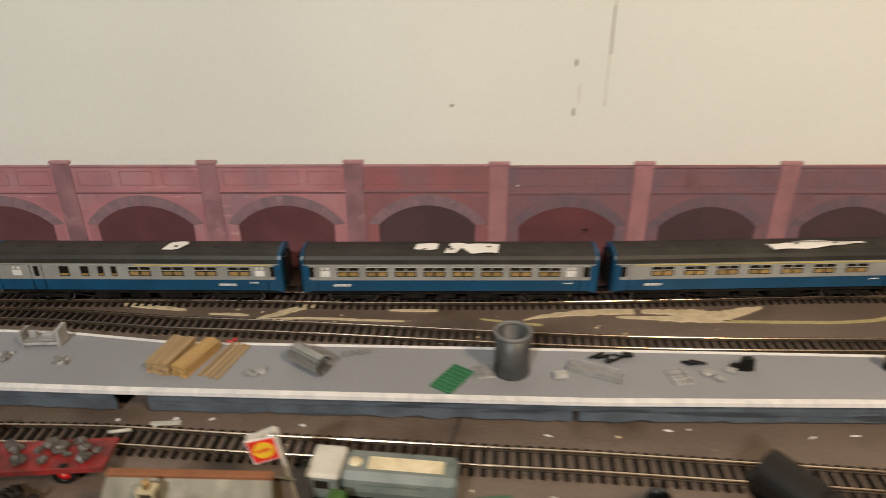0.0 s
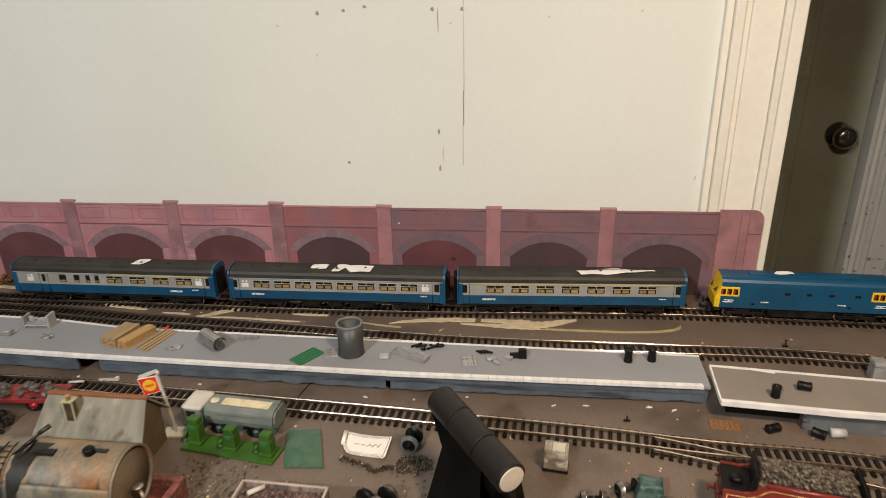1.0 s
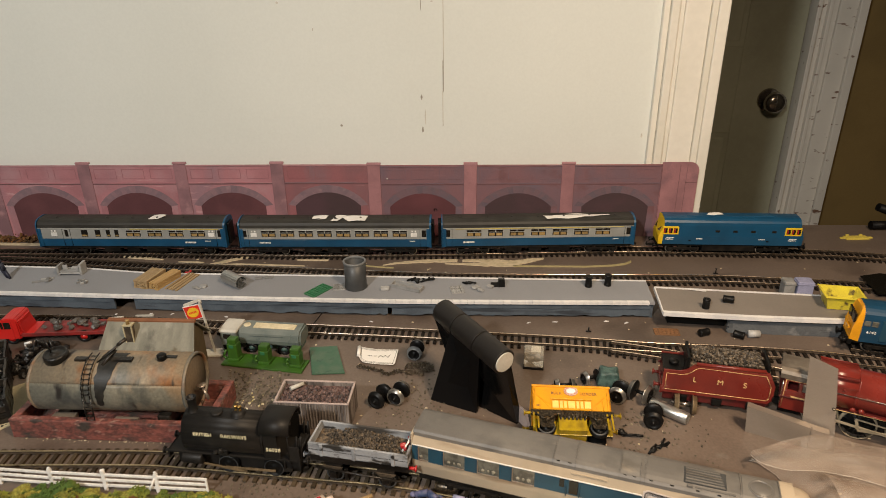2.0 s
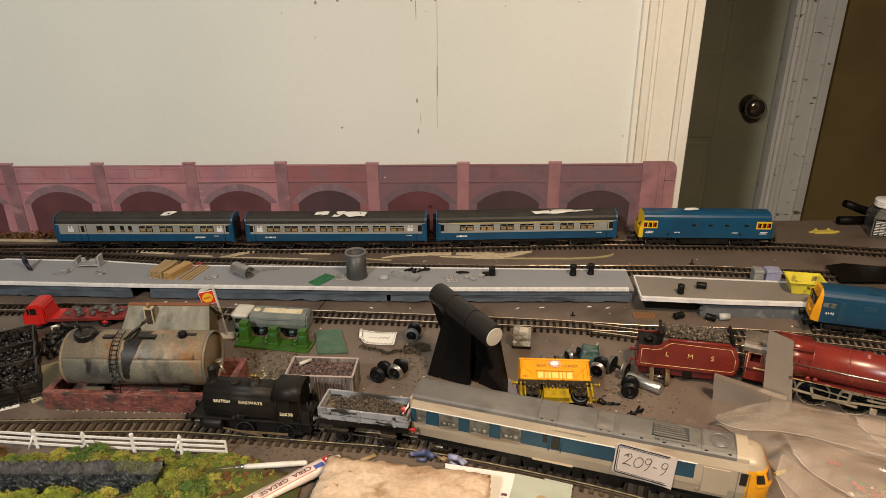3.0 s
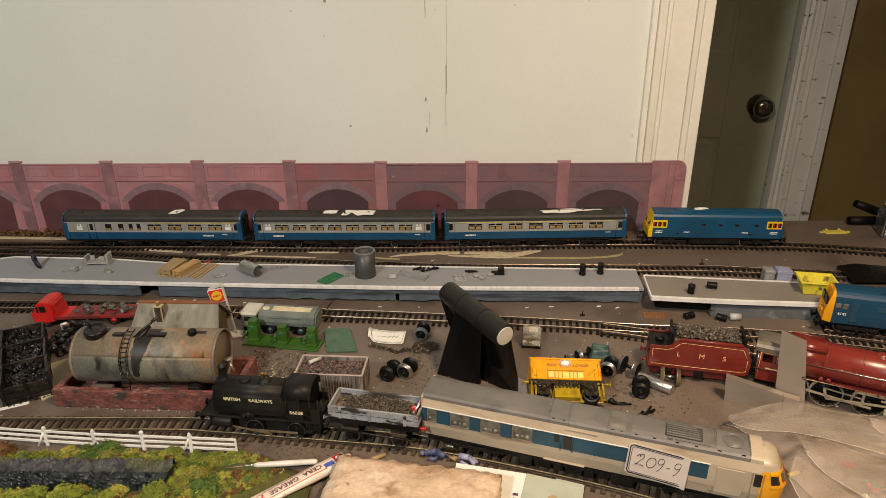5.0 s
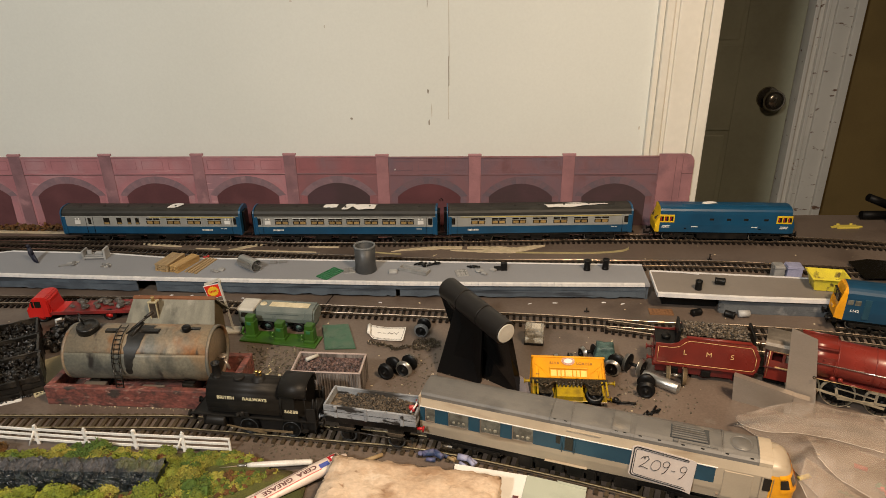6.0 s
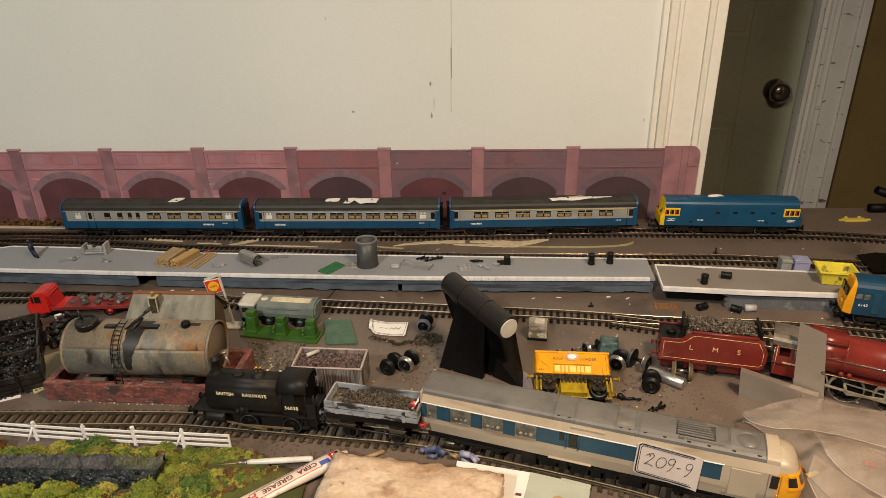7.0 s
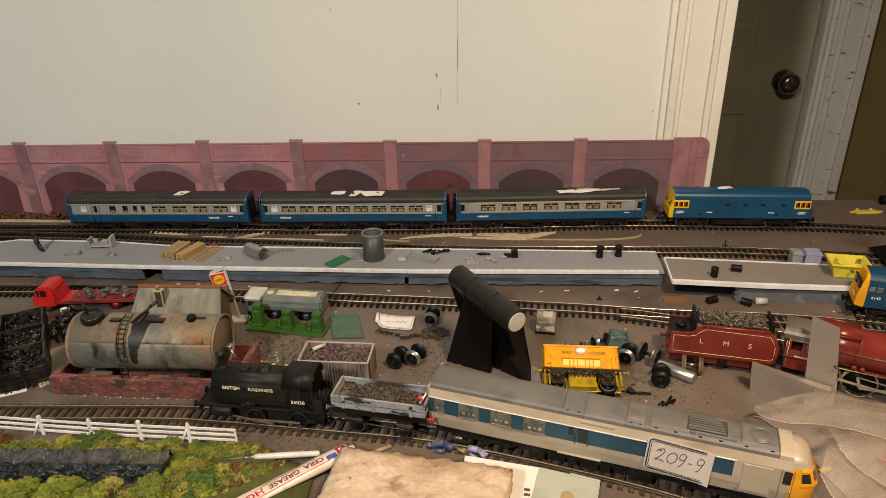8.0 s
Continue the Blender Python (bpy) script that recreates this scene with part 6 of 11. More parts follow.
# weathered storage tank in its brick trough
TY, TZ, TR, TL = 0.768, 0.0425, 0.0272, 0.0715
trough = thing("tank_plinth", "red painted brick trough under the storage tank, sooty and chipped", "plinth", at(-0.1775, 0.769, -2.4))
for n, q in (("trough_front", (-0.092, 0.092, -0.0345, -0.0275, 0, 0.0205)), ("trough_back", (-0.092, 0.092, 0.0275, 0.0345, 0, 0.0205)),
             ("trough_end", (-0.092, -0.085, -0.0275, 0.0275, 0, 0.0200)), ("trough_end", (0.085, 0.092, -0.0275, 0.0275, 0, 0.0200)), ("trough_bed", (-0.085, 0.085, -0.0275, 0.0275, 0, 0.003))):
    part(n, box(bmesh.new(), *q, 0.0010), "red_plinth", trough)
for x in (-0.05, 0.045):
    part("tank_cradle", box(bmesh.new(), x - 0.006, x + 0.006, -0.020, 0.020, 0.003, 0.018, 0.001), "bunker", trough)
part("trough_rubbish", box(bmesh.new(), -0.058, -0.036, -0.026, -0.018, 0.003, 0.018, 0.001), "lead", trough)
part("trough_rubbish", box(bmesh.new(), 0.002, 0.024, -0.026, -0.022, 0.003, 0.0185, 0.001), "lead", trough)

tank = thing("storage_tank", "large cylindrical oil tank, rust-streaked and grimy, with ladder", "storage tank", at(-0.1765, TY, -1.5, TZ))


def shell_plate(a0, a1, r):
    """A rolled plate of the tank between two angles, counted from the top towards the front."""
    bm = bmesh.new()
    rings = []
    for i in range(33):
        a = radians(a0 + (a1 - a0) * i / 32)
        rings.append([bm.verts.new((x, -rr * math.sin(a), rr * math.cos(a))) for rr in (r, r - 0.0012) for x in (-TL + 0.001, TL - 0.001)])
    for p, q in zip(rings, rings[1:]):
        bm.faces.new((p[0], p[1], q[1], q[0])).smooth = True
        bm.faces.new((p[3], p[2], q[2], q[3])).smooth = True
        bm.faces.new((p[2], p[0], q[0], q[2]))
        bm.faces.new((p[1], p[3], q[3], q[1]))
    bm.faces.new((rings[0][0], rings[0][2], rings[0][3], rings[0][1]))
    bm.faces.new((rings[-1][1], rings[-1][3], rings[-1][2], rings[-1][0]))
    bmesh.ops.recalc_face_normals(bm, faces=bm.faces[:])
    return bm


part("upper_plate", shell_plate(-104, 64, TR - 0.0001), "rust_tank", tank, "tan and rust-streaked upper plate")
part("lower_plate", shell_plate(63, 257, TR + 0.0002), "tank_lower", tank, "grimy grey-green lower plate")
for sx in (-1, 1):
    part("end_hoop", lathe(bmesh.new(), ((TR - 0.0016, -0.0014), (TR + 0.0003, -0.0014), (TR + 0.0005, 0.0), (TR + 0.0003, 0.0014), (TR - 0.0016, 0.0014), (TR - 0.0016, -0.0014)), 56, Matrix.Translation((sx * (TL - 0.0012), 0, 0)) @ Matrix.Rotation(radians(90), 4, "Y")), "rust_tank", tank)
    part("end_disc", lathe(bmesh.new(), ((0, -0.001), (TR - 0.0010, -0.001), (TR - 0.0010, 0.001), (0, 0.001)), 48, Matrix.Translation((sx * (TL - 0.0034), 0, 0)) @ Matrix.Rotation(radians(90), 4, "Y")), "tank_end", tank)
top = TR
tar = bmesh.new()
cols = []
for i in range(25):
    a = radians(-8 + 118 * i / 24)
    t = i / 24
    mid = 0.0030 - 0.010 * t ** 0.7 + 0.0016 * noise.noise(Vector((t * 6, 1, 0)))
    half = 0.0092 * (1 - t) ** 0.8 + 0.0014 + 0.0018 * noise.noise(Vector((t * 9, 5, 2)))
    cols.append([tar.verts.new((mid + half * k, -(TR + 0.0004) * math.sin(a), (TR + 0.0004) * math.cos(a))) for k in (-1, -0.4, 0.4, 1)])
for a, b in zip(cols, cols[1:]):
    for k in range(3):
        tar.faces.new((a[k], b[k], b[k + 1], a[k + 1])).smooth = True
part("tar_run", tar, "tar", tank, "black tar run down the tank side")
part("manhole", lathe(bmesh.new(), ((0, 0.0052), (0.0030, 0.0052), (0.0036, 0.0040), (0.0080, 0.0036), (0.0086, 0.0046), (0.0100, 0.0046), (0.0106, 0.0030), (0.0106, -0.002), (0, -0.002)), 28), "bunker", tank, "", Matrix.Translation((-0.052, -0.004, top)) @ Matrix.Rotation(radians(7), 4, "X"))
part("manhole_handle", rod(bmesh.new(), (-0.056, -0.004, top + 0.004), (-0.059, -0.003, top + 0.016), 0.0008, seg=8), "bunker", tank)
part("filler", lathe(bmesh.new(), ((0, 0.005), (0.003, 0.005), (0.0036, 0.0045), (0.0042, 0.004), (0.0042, 0.0), (0.0036, -0.001), (0, -0.001)), 18), "black", tank, "", Matrix.Translation((0.0455, -0.004, top)))
part("filler_shadow_plate", box(bmesh.new(), 0.046, 0.058, -0.003, 0.001, top - 0.001, top + 0.0006, 0.0003), "bunker", tank)
for x0, x1, w in ((-0.033, -0.022, 0.005), (0.001, 0.0195, 0.006)):
    part("walkway_plank", box(bmesh.new(), x0, x1, -0.009, -0.009 + w, top - 0.0016, top + 0.0010, 0.0003), "bunker", tank)
gd = bmesh.new()
for y in (-0.009, -0.003):
    rod(gd, (-0.012, y, top - 0.002), (0.006, y + 0.006, top + 0.011), 0.0009, seg=8)
rod(gd, (0.004, 0.001, top + 0.010), (0.010, 0.007, top + 0.0135), 0.0016, 0.0019, 10)
rod(gd, (-0.006, -0.012, top - 0.003), (0.002, 0.0, top + 0.006), 0.0018, seg=8)
part("swing_spout", gd, "bunker", tank)
lad = bmesh.new()
pts = [(-(TR + 0.0022) * math.sin(radians(90 * i / 10)), (TR + 0.0022) * math.cos(radians(90 * i / 10))) for i in range(11)]
pts.append((pts[-1][0] - 0.002, -0.034))
for s in (-0.0205, -0.0135):
    for a, b in zip(pts, pts[1:]):
        rod(lad, (s, a[0], a[1]), (s, b[0], b[1]), 0.0006, seg=6)
part("ladder_rail", lad, "bunker", tank)
for i in range(1, 10):
    part("rung", rod(bmesh.new(), (-0.0205, *pts[i]), (-0.0135, *pts[i]), 0.0005, seg=6), "bunker", tank)
for k in range(7):
    z = -0.004 - k * 0.0045
    part("rung", rod(bmesh.new(), (-0.0205, pts[10][0] - 0.0003 * k, z), (-0.0135, pts[10][0] - 0.0003 * k, z), 0.0005, seg=6), "bunker", tank)
vb = rod(bmesh.new(), (TL - 0.002, -0.003, -0.006), (TL + 0.007, -0.003, -0.006), 0.0014, seg=10)
rod(vb, (TL + 0.006, -0.003, -0.006), (TL + 0.010, -0.004, -0.016), 0.0014, seg=10)
lathe(vb, ((0, 0.003), (0.004, 0.003), (0.004, 0.0018), (0, 0.0018)), 14, Matrix.Translation((TL + 0.005, -0.003, -0.004)))
part("outlet_valve", vb, "lead", tank)

# small building behind the tank
house = thing("model_building", "low model building with grey-green roof, rusty ridge and chimney", "model building", at(-0.1802, 0.8490, -1.5))
part("house_shell", prism(bmesh.new(), ((-0.020, 0), (0.020, 0), (0.020, 0.036), (0.001, 0.0545), (-0.020, 0.034)), -0.043, 0.043), "house_wall", house)
part("front_roof", slanted(bmesh.new(), (-0.0500, -0.0235, 0.0300), (0.0500, -0.0235, 0.0300), (0.0450, 0.001, 0.0570), (-0.0450, 0.001, 0.0570), 0.0014), "roof_card", house)
part("back_roof", slanted(bmesh.new(), (0.0500, 0.0235, 0.0320), (-0.0500, 0.0235, 0.0320), (-0.0450, 0.001, 0.0570), (0.0450, 0.001, 0.0570), 0.0014), "roof_card", house)
part("ridge", box(bmesh.new(), -0.0460, 0.0460, -0.0010, 0.0040, 0.0560, 0.0592, 0.0008), "ridge", house)
chim = part("chimney", box(bmesh.new(), -0.0215, -0.0135, -0.0150, -0.0090, 0.036, 0.0600, 0.0004), "grimy_brown", house, "dark brown chimney with buff edges")
part("chimney_edge", box(bmesh.new(), -0.0222, -0.0210, -0.0155, -0.0140, 0.036, 0.0600, 0.0002), "cream_card", chim)
part("chimney_edge", box(bmesh.new(), -0.0140, -0.0129, -0.0155, -0.0140, 0.036, 0.0600, 0.0002), "cream_card", chim)
part("chimney_top", box(bmesh.new(), -0.0225, -0.0125, -0.0158, -0.0082, 0.0595, 0.0610, 0.0003), "cream_card", chim)
part("chimney_pot", lathe(bmesh.new(), ((0, 0), (0.0019, 0), (0.0016, 0.0035), (0.0020, 0.004), (0.0020, 0.005), (0, 0.005)), 12), "wood", chim, "", Matrix.Translation((-0.0175, -0.0120, 0.0608)))


def lorry_wheel(parent, x, y, r, hub):
    w = part("wheel", lathe(bmesh.new(), ((0, 0.0005), (r * 0.5, 0.0005), (r * 0.55, 0.0016), (r * 0.9, 0.0018), (r, 0.0008), (r, -0.0028), (r * 0.9, -0.0036), (0, -0.0036)), 20), "black", parent, "", Matrix.Translation((x, y, r)) @ FACE)
    part("hub", lathe(bmesh.new(), ((0, 0.0022), (r * 0.22, 0.0022), (r * 0.26, 0.0012), (r * 0.5, 0.0012), (r * 0.52, 0.0004)), 16), hub, w)
    return w


# red flatbed lorry with stones
lorry = thing("flatbed_lorry", "bright red model flatbed lorry loaded with dark stones", "model lorry", at(-0.3225, 0.9105, 4) @ Matrix.Diagonal((1, 1, 0.88, 1)))
cabp = [(-0.060, 0.008), (-0.060, 0.0215), (-0.0572, 0.0235), (-0.0530, 0.0345), (-0.0495, 0.0368), (-0.0410, 0.0380), (-0.0362, 0.0374), (-0.0340, 0.0340), (-0.0335, 0.008)]
cb = bmesh.new()
b2 = bmesh.new()
lo_ = [b2.verts.new((x, -0.0145, z)) for x, z in cabp]
hi_ = [b2.verts.new((x, 0.0145, z)) for x, z in cabp]
for i in range(len(cabp)):
    b2.faces.new((lo_[i], lo_[(i + 1) % len(cabp)], hi_[(i + 1) % len(cabp)], hi_[i]))
b2.faces.new(lo_[::-1])
b2.faces.new(hi_)
bmesh.ops.recalc_face_normals(b2, faces=b2.faces[:])
bmesh.ops.bevel(b2, geom=b2.edges[:], offset=0.0011, segments=2, affect="EDGES")
join(cb, b2)
cab = part("cab", cb, "lorry_red", lorry)
part("side_window", box(bmesh.new(), -0.0530, -0.0420, -0.0149, -0.0135, 0.0235, 0.0328, 0.0004), "glass_dark", cab)
part("windscreen", slanted(bmesh.new(), (-0.0572, 0.0115, 0.0245), (-0.0572, -0.0115, 0.0245), (-0.0538, -0.0115, 0.0335), (-0.0538, 0.0115, 0.0335), -0.0009), "glass_dark", cab)
part("window_post", box(bmesh.new(), -0.0498, -0.0490, -0.0152, -0.0140, 0.0235, 0.0328), "lorry_red", cab)
part("fairing", prism(bmesh.new(), ((-0.0120, 0.0150), (0.0120, 0.0150), (0.0105, 0.0330), (-0.0105, 0.0330)), -0.0345, -0.0325), "lorry_red", cab)
part("fairing_slope", slanted(bmesh.new(), (-0.0338, -0.0120, 0.0330), (-0.0338, 0.0120, 0.0330), (-0.0292, 0.0130, 0.0150), (-0.0292, -0.0130, 0.0150), 0.001), "lorry_red", cab)
part("door_line", box(bmesh.new(), -0.0405, -0.0401, -0.0148, -0.0140, 0.010, 0.034), "buffer_red", cab)
for s in (-1, 1):
    part("headlamp", lathe(bmesh.new(), ((0, 0.001), (0.0016, 0.001), (0.0018, 0), (0, 0)), 12), "white", cab, "", Matrix.Translation((-0.0598, s * 0.010, 0.0125)) @ Matrix.Rotation(radians(-90), 4, "Y"))
part("bed_ramp", prism(bmesh.new(), ((-0.0145, 0.0125), (0.0145, 0.0125), (0.0145, 0.0150), (-0.0145, 0.0150)), -0.0338, 0.060), "bed_red", lorry)
part("bed_riser", slanted(bmesh.new(), (-0.0335, -0.0145, 0.0150), (-0.0335, 0.0145, 0.0150), (-0.020, 0.0145, 0.0152), (-0.020, -0.0145, 0.0152), 0.001), "lorry_red", lorry)
part("bed_edge", box(bmesh.new(), -0.0320, 0.060, -0.0150, -0.0138, 0.0118, 0.0166, 0.0003), "bed_red", lorry)
part("chassis", box(bmesh.new(), -0.055, 0.056, -0.008, 0.008, 0.006, 0.0125), "black", lorry)
for x in (-0.045, 0.034):
    lorry_wheel(lorry, x, -0.0118, 0.0078, "lorry_red")
    lorry_wheel(lorry, x, 0.0135, 0.0078, "lorry_red")
for i, (x, y) in enumerate(((-0.012, -0.004), (-0.002, 0.005), (0.004, -0.006), (0.013, 0.002), (0.020, -0.007), (0.027, 0.004), (0.034, -0.003), (0.043, 0.003), (0.046, -0.006), (0.052, 0.0), (-0.008, 0.009), (0.018, 0.009), (0.037, 0.010))):
    solo("load_stone", lump(bmesh.new(), (0, 0, 0.0028), 0.0040 + 0.0010 * ((i * 7) % 3 - 1), i + 70, 2, 0.6, 0.6), "stone_dark", "rough dark grey stone lying on the lorry bed", "stone", at(-0.3225, 0.9105, 4) @ Matrix.Translation((x, y, 0.0133)), "stones on the red lorry")

# petrol sign with its base
sg = thing("filling_station_sign", "white leaning petrol sign pole with a red and yellow board", "sign", at(-0.1345, 0.8765, 6) @ Matrix.Diagonal((1, 1, 1.13, 1)))
part("base", box(bmesh.new(), -0.0085, 0.0125, -0.0070, 0.0070, 0, 0.0022, 0.0006), "lorry_white", sg)
polem = slanted(bmesh.new(), (0.0024, -0.0012, 0.0022), (0.0043, -0.0012, 0.0022), (-0.0034, -0.0012, 0.0570), (-0.0053, -0.0012, 0.0570), -0.0022)
part("pole", polem, "lorry_white", sg)
armm = slanted(bmesh.new(), (-0.0210, -0.0010, 0.0555), (-0.0042, -0.0010, 0.0610), (-0.0036, -0.0010, 0.0585), (-0.0205, -0.0010, 0.0528), 0.0018)
rod(armm, (-0.0042, 0, 0.0598), (-0.0030, 0, 0.0560), 0.0014, seg=8)
part("arm", armm, "lorry_white", sg)
tilt = Matrix.Translation((-0.0118, -0.0012, 0.0476)) @ Matrix.Rotation(radians(-14), 4, "Y") @ FACE @ Matrix.Diagonal((0.9, 0.86, 1, 1))
brd = part("board", plate(bmesh.new(), ((-0.0095, -0.0092), (0.0085, -0.0092), (0.0095, 0.0075), (-0.0095, 0.0092)), -0.0006, 0.0006), "white", sg, "", tilt)
part("red_face", plate(bmesh.new(), ((-0.0088, -0.0085), (0.0078, -0.0085), (0.0088, 0.0068), (-0.0088, 0.0085)), 0.0006, 0.0009), "sign_red", brd)
part("yellow_disc", plate(bmesh.new(), [((0.0070 - 0.0005 * (i % 2)) * math.cos(TAU * i / 28), (0.0062 - 0.0005 * (i % 2)) * math.sin(TAU * i / 28)) for i in range(28)], 0.0009, 0.0012), "sign_yellow", brd)
for i in range(5):
    part("print_bar", plate(bmesh.new(), ((-0.0046 + i * 0.0019, -0.0012), (-0.0034 + i * 0.0019, -0.0012), (-0.0034 + i * 0.0019, 0.0012), (-0.0046 + i * 0.0019, 0.0012)), 0.0012, 0.0014), "sign_red", brd)

# tanker lorry and pumps
tk = thing("tanker_lorry", "grey-green model tanker lorry with white cab roof and cream panel", "model lorry", at(-0.0790, 0.8900, -6) @ Matrix.Diagonal((0.93, 0.95, 0.80, 1)))
tp = [(-0.0145, 0.016), (-0.0155, 0.022), (-0.0135, 0.031), (-0.009, 0.0355), (0.009, 0.0355), (0.0135, 0.031), (0.0155, 0.022), (0.0145, 0.016), (0.010, 0.012), (-0.010, 0.012)]
tb = bmesh.new()
prism(tb, tp, -0.026, 0.049)
bmesh.ops.bevel(tb, geom=[e for e in tb.edges if abs(e.verts[0].co.x - e.verts[1].co.x) < 1e-6], offset=0.002, segments=2, affect="EDGES")
part("tank_body", tb, "tank_green", tk)
part("panel", box(bmesh.new(), -0.010, 0.040, -0.0065, 0.0045, 0.0352, 0.0360, 0.0002), "cream", tk, "cream name panel on the tank top")
part("filler_cap", lathe(bmesh.new(), ((0, 0.0012), (0.004, 0.0012), (0.0045, 0)), 16), "cream", tk, "", Matrix.Translation((-0.019, -0.001, 0.0354)))
part("side_print", box(bmesh.new(), -0.012, 0.030, -0.0150, -0.0146, 0.0285, 0.0295), "tank_green", tk)
cb = box(bmesh.new(), -0.049, -0.0285, -0.0140, 0.0140, 0.009, 0.0310, 0.0022)
part("cab", cb, "tank_green", tk)
part("cab_roof", box(bmesh.new(), -0.0500, -0.0275, -0.0145, 0.0145, 0.0290, 0.0340, 0.0022), "lorry_white", tk, "white cab roof")
part("cab_window", box(bmesh.new(), -0.0445, -0.0345, -0.0144, -0.0130, 0.0205, 0.0280, 0.0004), "glass_dark", tk)
part("windscreen", box(bmesh.new(), -0.0495, -0.0480, -0.011, 0.011, 0.0200, 0.0285, 0.0004), "glass_dark", tk)
part("chassis", box(bmesh.new(), -0.048, 0.047, -0.0095, 0.0095, 0.006, 0.0125, 0.0006), "teal", tk)
for x in (-0.012, 0.028, -0.040):
    lorry_wheel(tk, x, -0.0118, 0.0075, "teal")
    lorry_wheel(tk, x, 0.0125, 0.0075, "teal")
pumps = thing("petrol_pump_island", "bright green plastic island with three petrol pumps", "petrol pumps", at(-0.0705, 0.8580, -9.5))
part("island", box(bmesh.new(), -0.0460, 0.0445, -0.0120, 0.0115, 0, 0.0024, 0.0006), "shop_green", pumps)
for x, hgt in ((-0.0350, 0.0285), (0.0, 0.0240), (0.0350, 0.0240)):
    p = part("pump", box(bmesh.new(), x - 0.0056, x + 0.0056, -0.0045, 0.0055, 0.0024, hgt - 0.006, 0.0008), "shop_green", pumps)
    part("pump_head", box(bmesh.new(), x - 0.0050, x + 0.0050, -0.0040, 0.0050, hgt - 0.006, hgt, 0.0010), "shop_green", p)
    part("pump_base", box(bmesh.new(), x - 0.0066, x + 0.0066, -0.0060, 0.0060, 0.0022, 0.0055, 0.0006), "shop_green", p)
    part("dial", box(bmesh.new(), x - 0.0030, x + 0.0020, -0.0049, -0.0040, hgt - 0.0105, hgt - 0.0068, 0.0004), "green_grid", p)
    part("hose", rod(rod(bmesh.new(), (x - 0.0068, -0.005, hgt * 0.55), (x - 0.0095, -0.006, 0.008), 0.0012, seg=8), (x - 0.0095, -0.006, 0.0085), (x - 0.006, -0.0065, 0.0065), 0.0012, seg=8), "shop_green", p)
gs = slanted(bmesh.new(), (-0.0295, 0.886, 0.0012), (-0.0172, 0.837, 0.0006), (0.0165, 0.8392, 0.0006), (0.0005, 0.8886, 0.0016), 0.0014)
solo("green_sheet", gs, "green_sheet", "dark green translucent plastic sheet lying on the board", "plastic sheet")

# price tag
tag = thing("price_tag", "curled white paper tag with handwriting and a folded end", "paper tag", at(0.0465, 0.8705, -3))
part("tag_curl", rod(bmesh.new(), (-0.0212, 0.013, 0.004), (-0.0195, -0.003, 0.004), 0.0022, 0.0018, 12), "paper", tag)


def tag_z(x):
    return 0.0013 + 0.0022 * (x / 0.02) ** 2 * (1 if x < 0 else 0.4)


bm = bmesh.new()
cols = []
for i in range(25):
    x = -0.0205 + 0.0420 * i / 24
    low = between(((-0.0205, 0.010), (-0.0185, -0.006), (-0.013, -0.0125), (0.0200, -0.0155), (0.0215, -0.0130)), x)
    high, z = 0.015 - 0.0015 * i / 24, tag_z(x) - 0.0001
    cols.append([bm.verts.new(p) for p in ((x, low, z), (x, high, z), (x, high, z - 0.0003), (x, low, z - 0.0003))])
for p, q in zip(cols, cols[1:]):
    for k in range(4):
        bm.faces.new((p[k], q[k], q[(k + 1) % 4], p[(k + 1) % 4]))
bm.faces.new(cols[0][::-1])
bm.faces.new(cols[-1])
bmesh.ops.recalc_face_normals(bm, faces=bm.faces[:])
part("tag_card", bm, "paper", tag)

for x, w, a in ((-0.0085, 0.0030, 0.5), (-0.0060, 0.0018, -0.9), (-0.002, 0.0034, 0.1), (0.0030, 0.0050, 1.0), (0.0052, 0.0036, -0.5), (0.0080, 0.0054, 1.1), (0.0105, 0.0040, -0.8), (0.0130, 0.0056, 1.2)):
    part("pen_stroke", box(bmesh.new(), -w / 2, w / 2, -0.00022, 0.00022, 0, 0.0003), "ink", tag, "", Matrix.Translation((x, 0.0005, tag_z(x) - 0.0001)) @ Matrix.Rotation(a, 4, "Z"))
for inset in (0.0, 0.0016):
    ring_pts = [(-0.0190, 0.0130 - inset), (-0.0172 + inset, -0.0055), (-0.0122 + inset * 0.6, -0.0112 + inset), (0.0190, -0.0142 + inset), (0.0203, 0.0122 - inset)]
    for (x0, y0), (x1, y1) in zip(ring_pts, ring_pts[1:] + ring_pts[:1]):
        ln = bmesh.new()
        for k in range(6):
            xa, ya = x0 + (x1 - x0) * k / 6, y0 + (y1 - y0) * k / 6
            xb, yb = x0 + (x1 - x0) * (k + 1) / 6, y0 + (y1 - y0) * (k + 1) / 6
            rod(ln, (xa, ya, tag_z(xa)), (xb, yb, tag_z(xb)), 0.0002 - inset * 0.04, seg=5)
        part("tag_border", ln, "ink", tag)

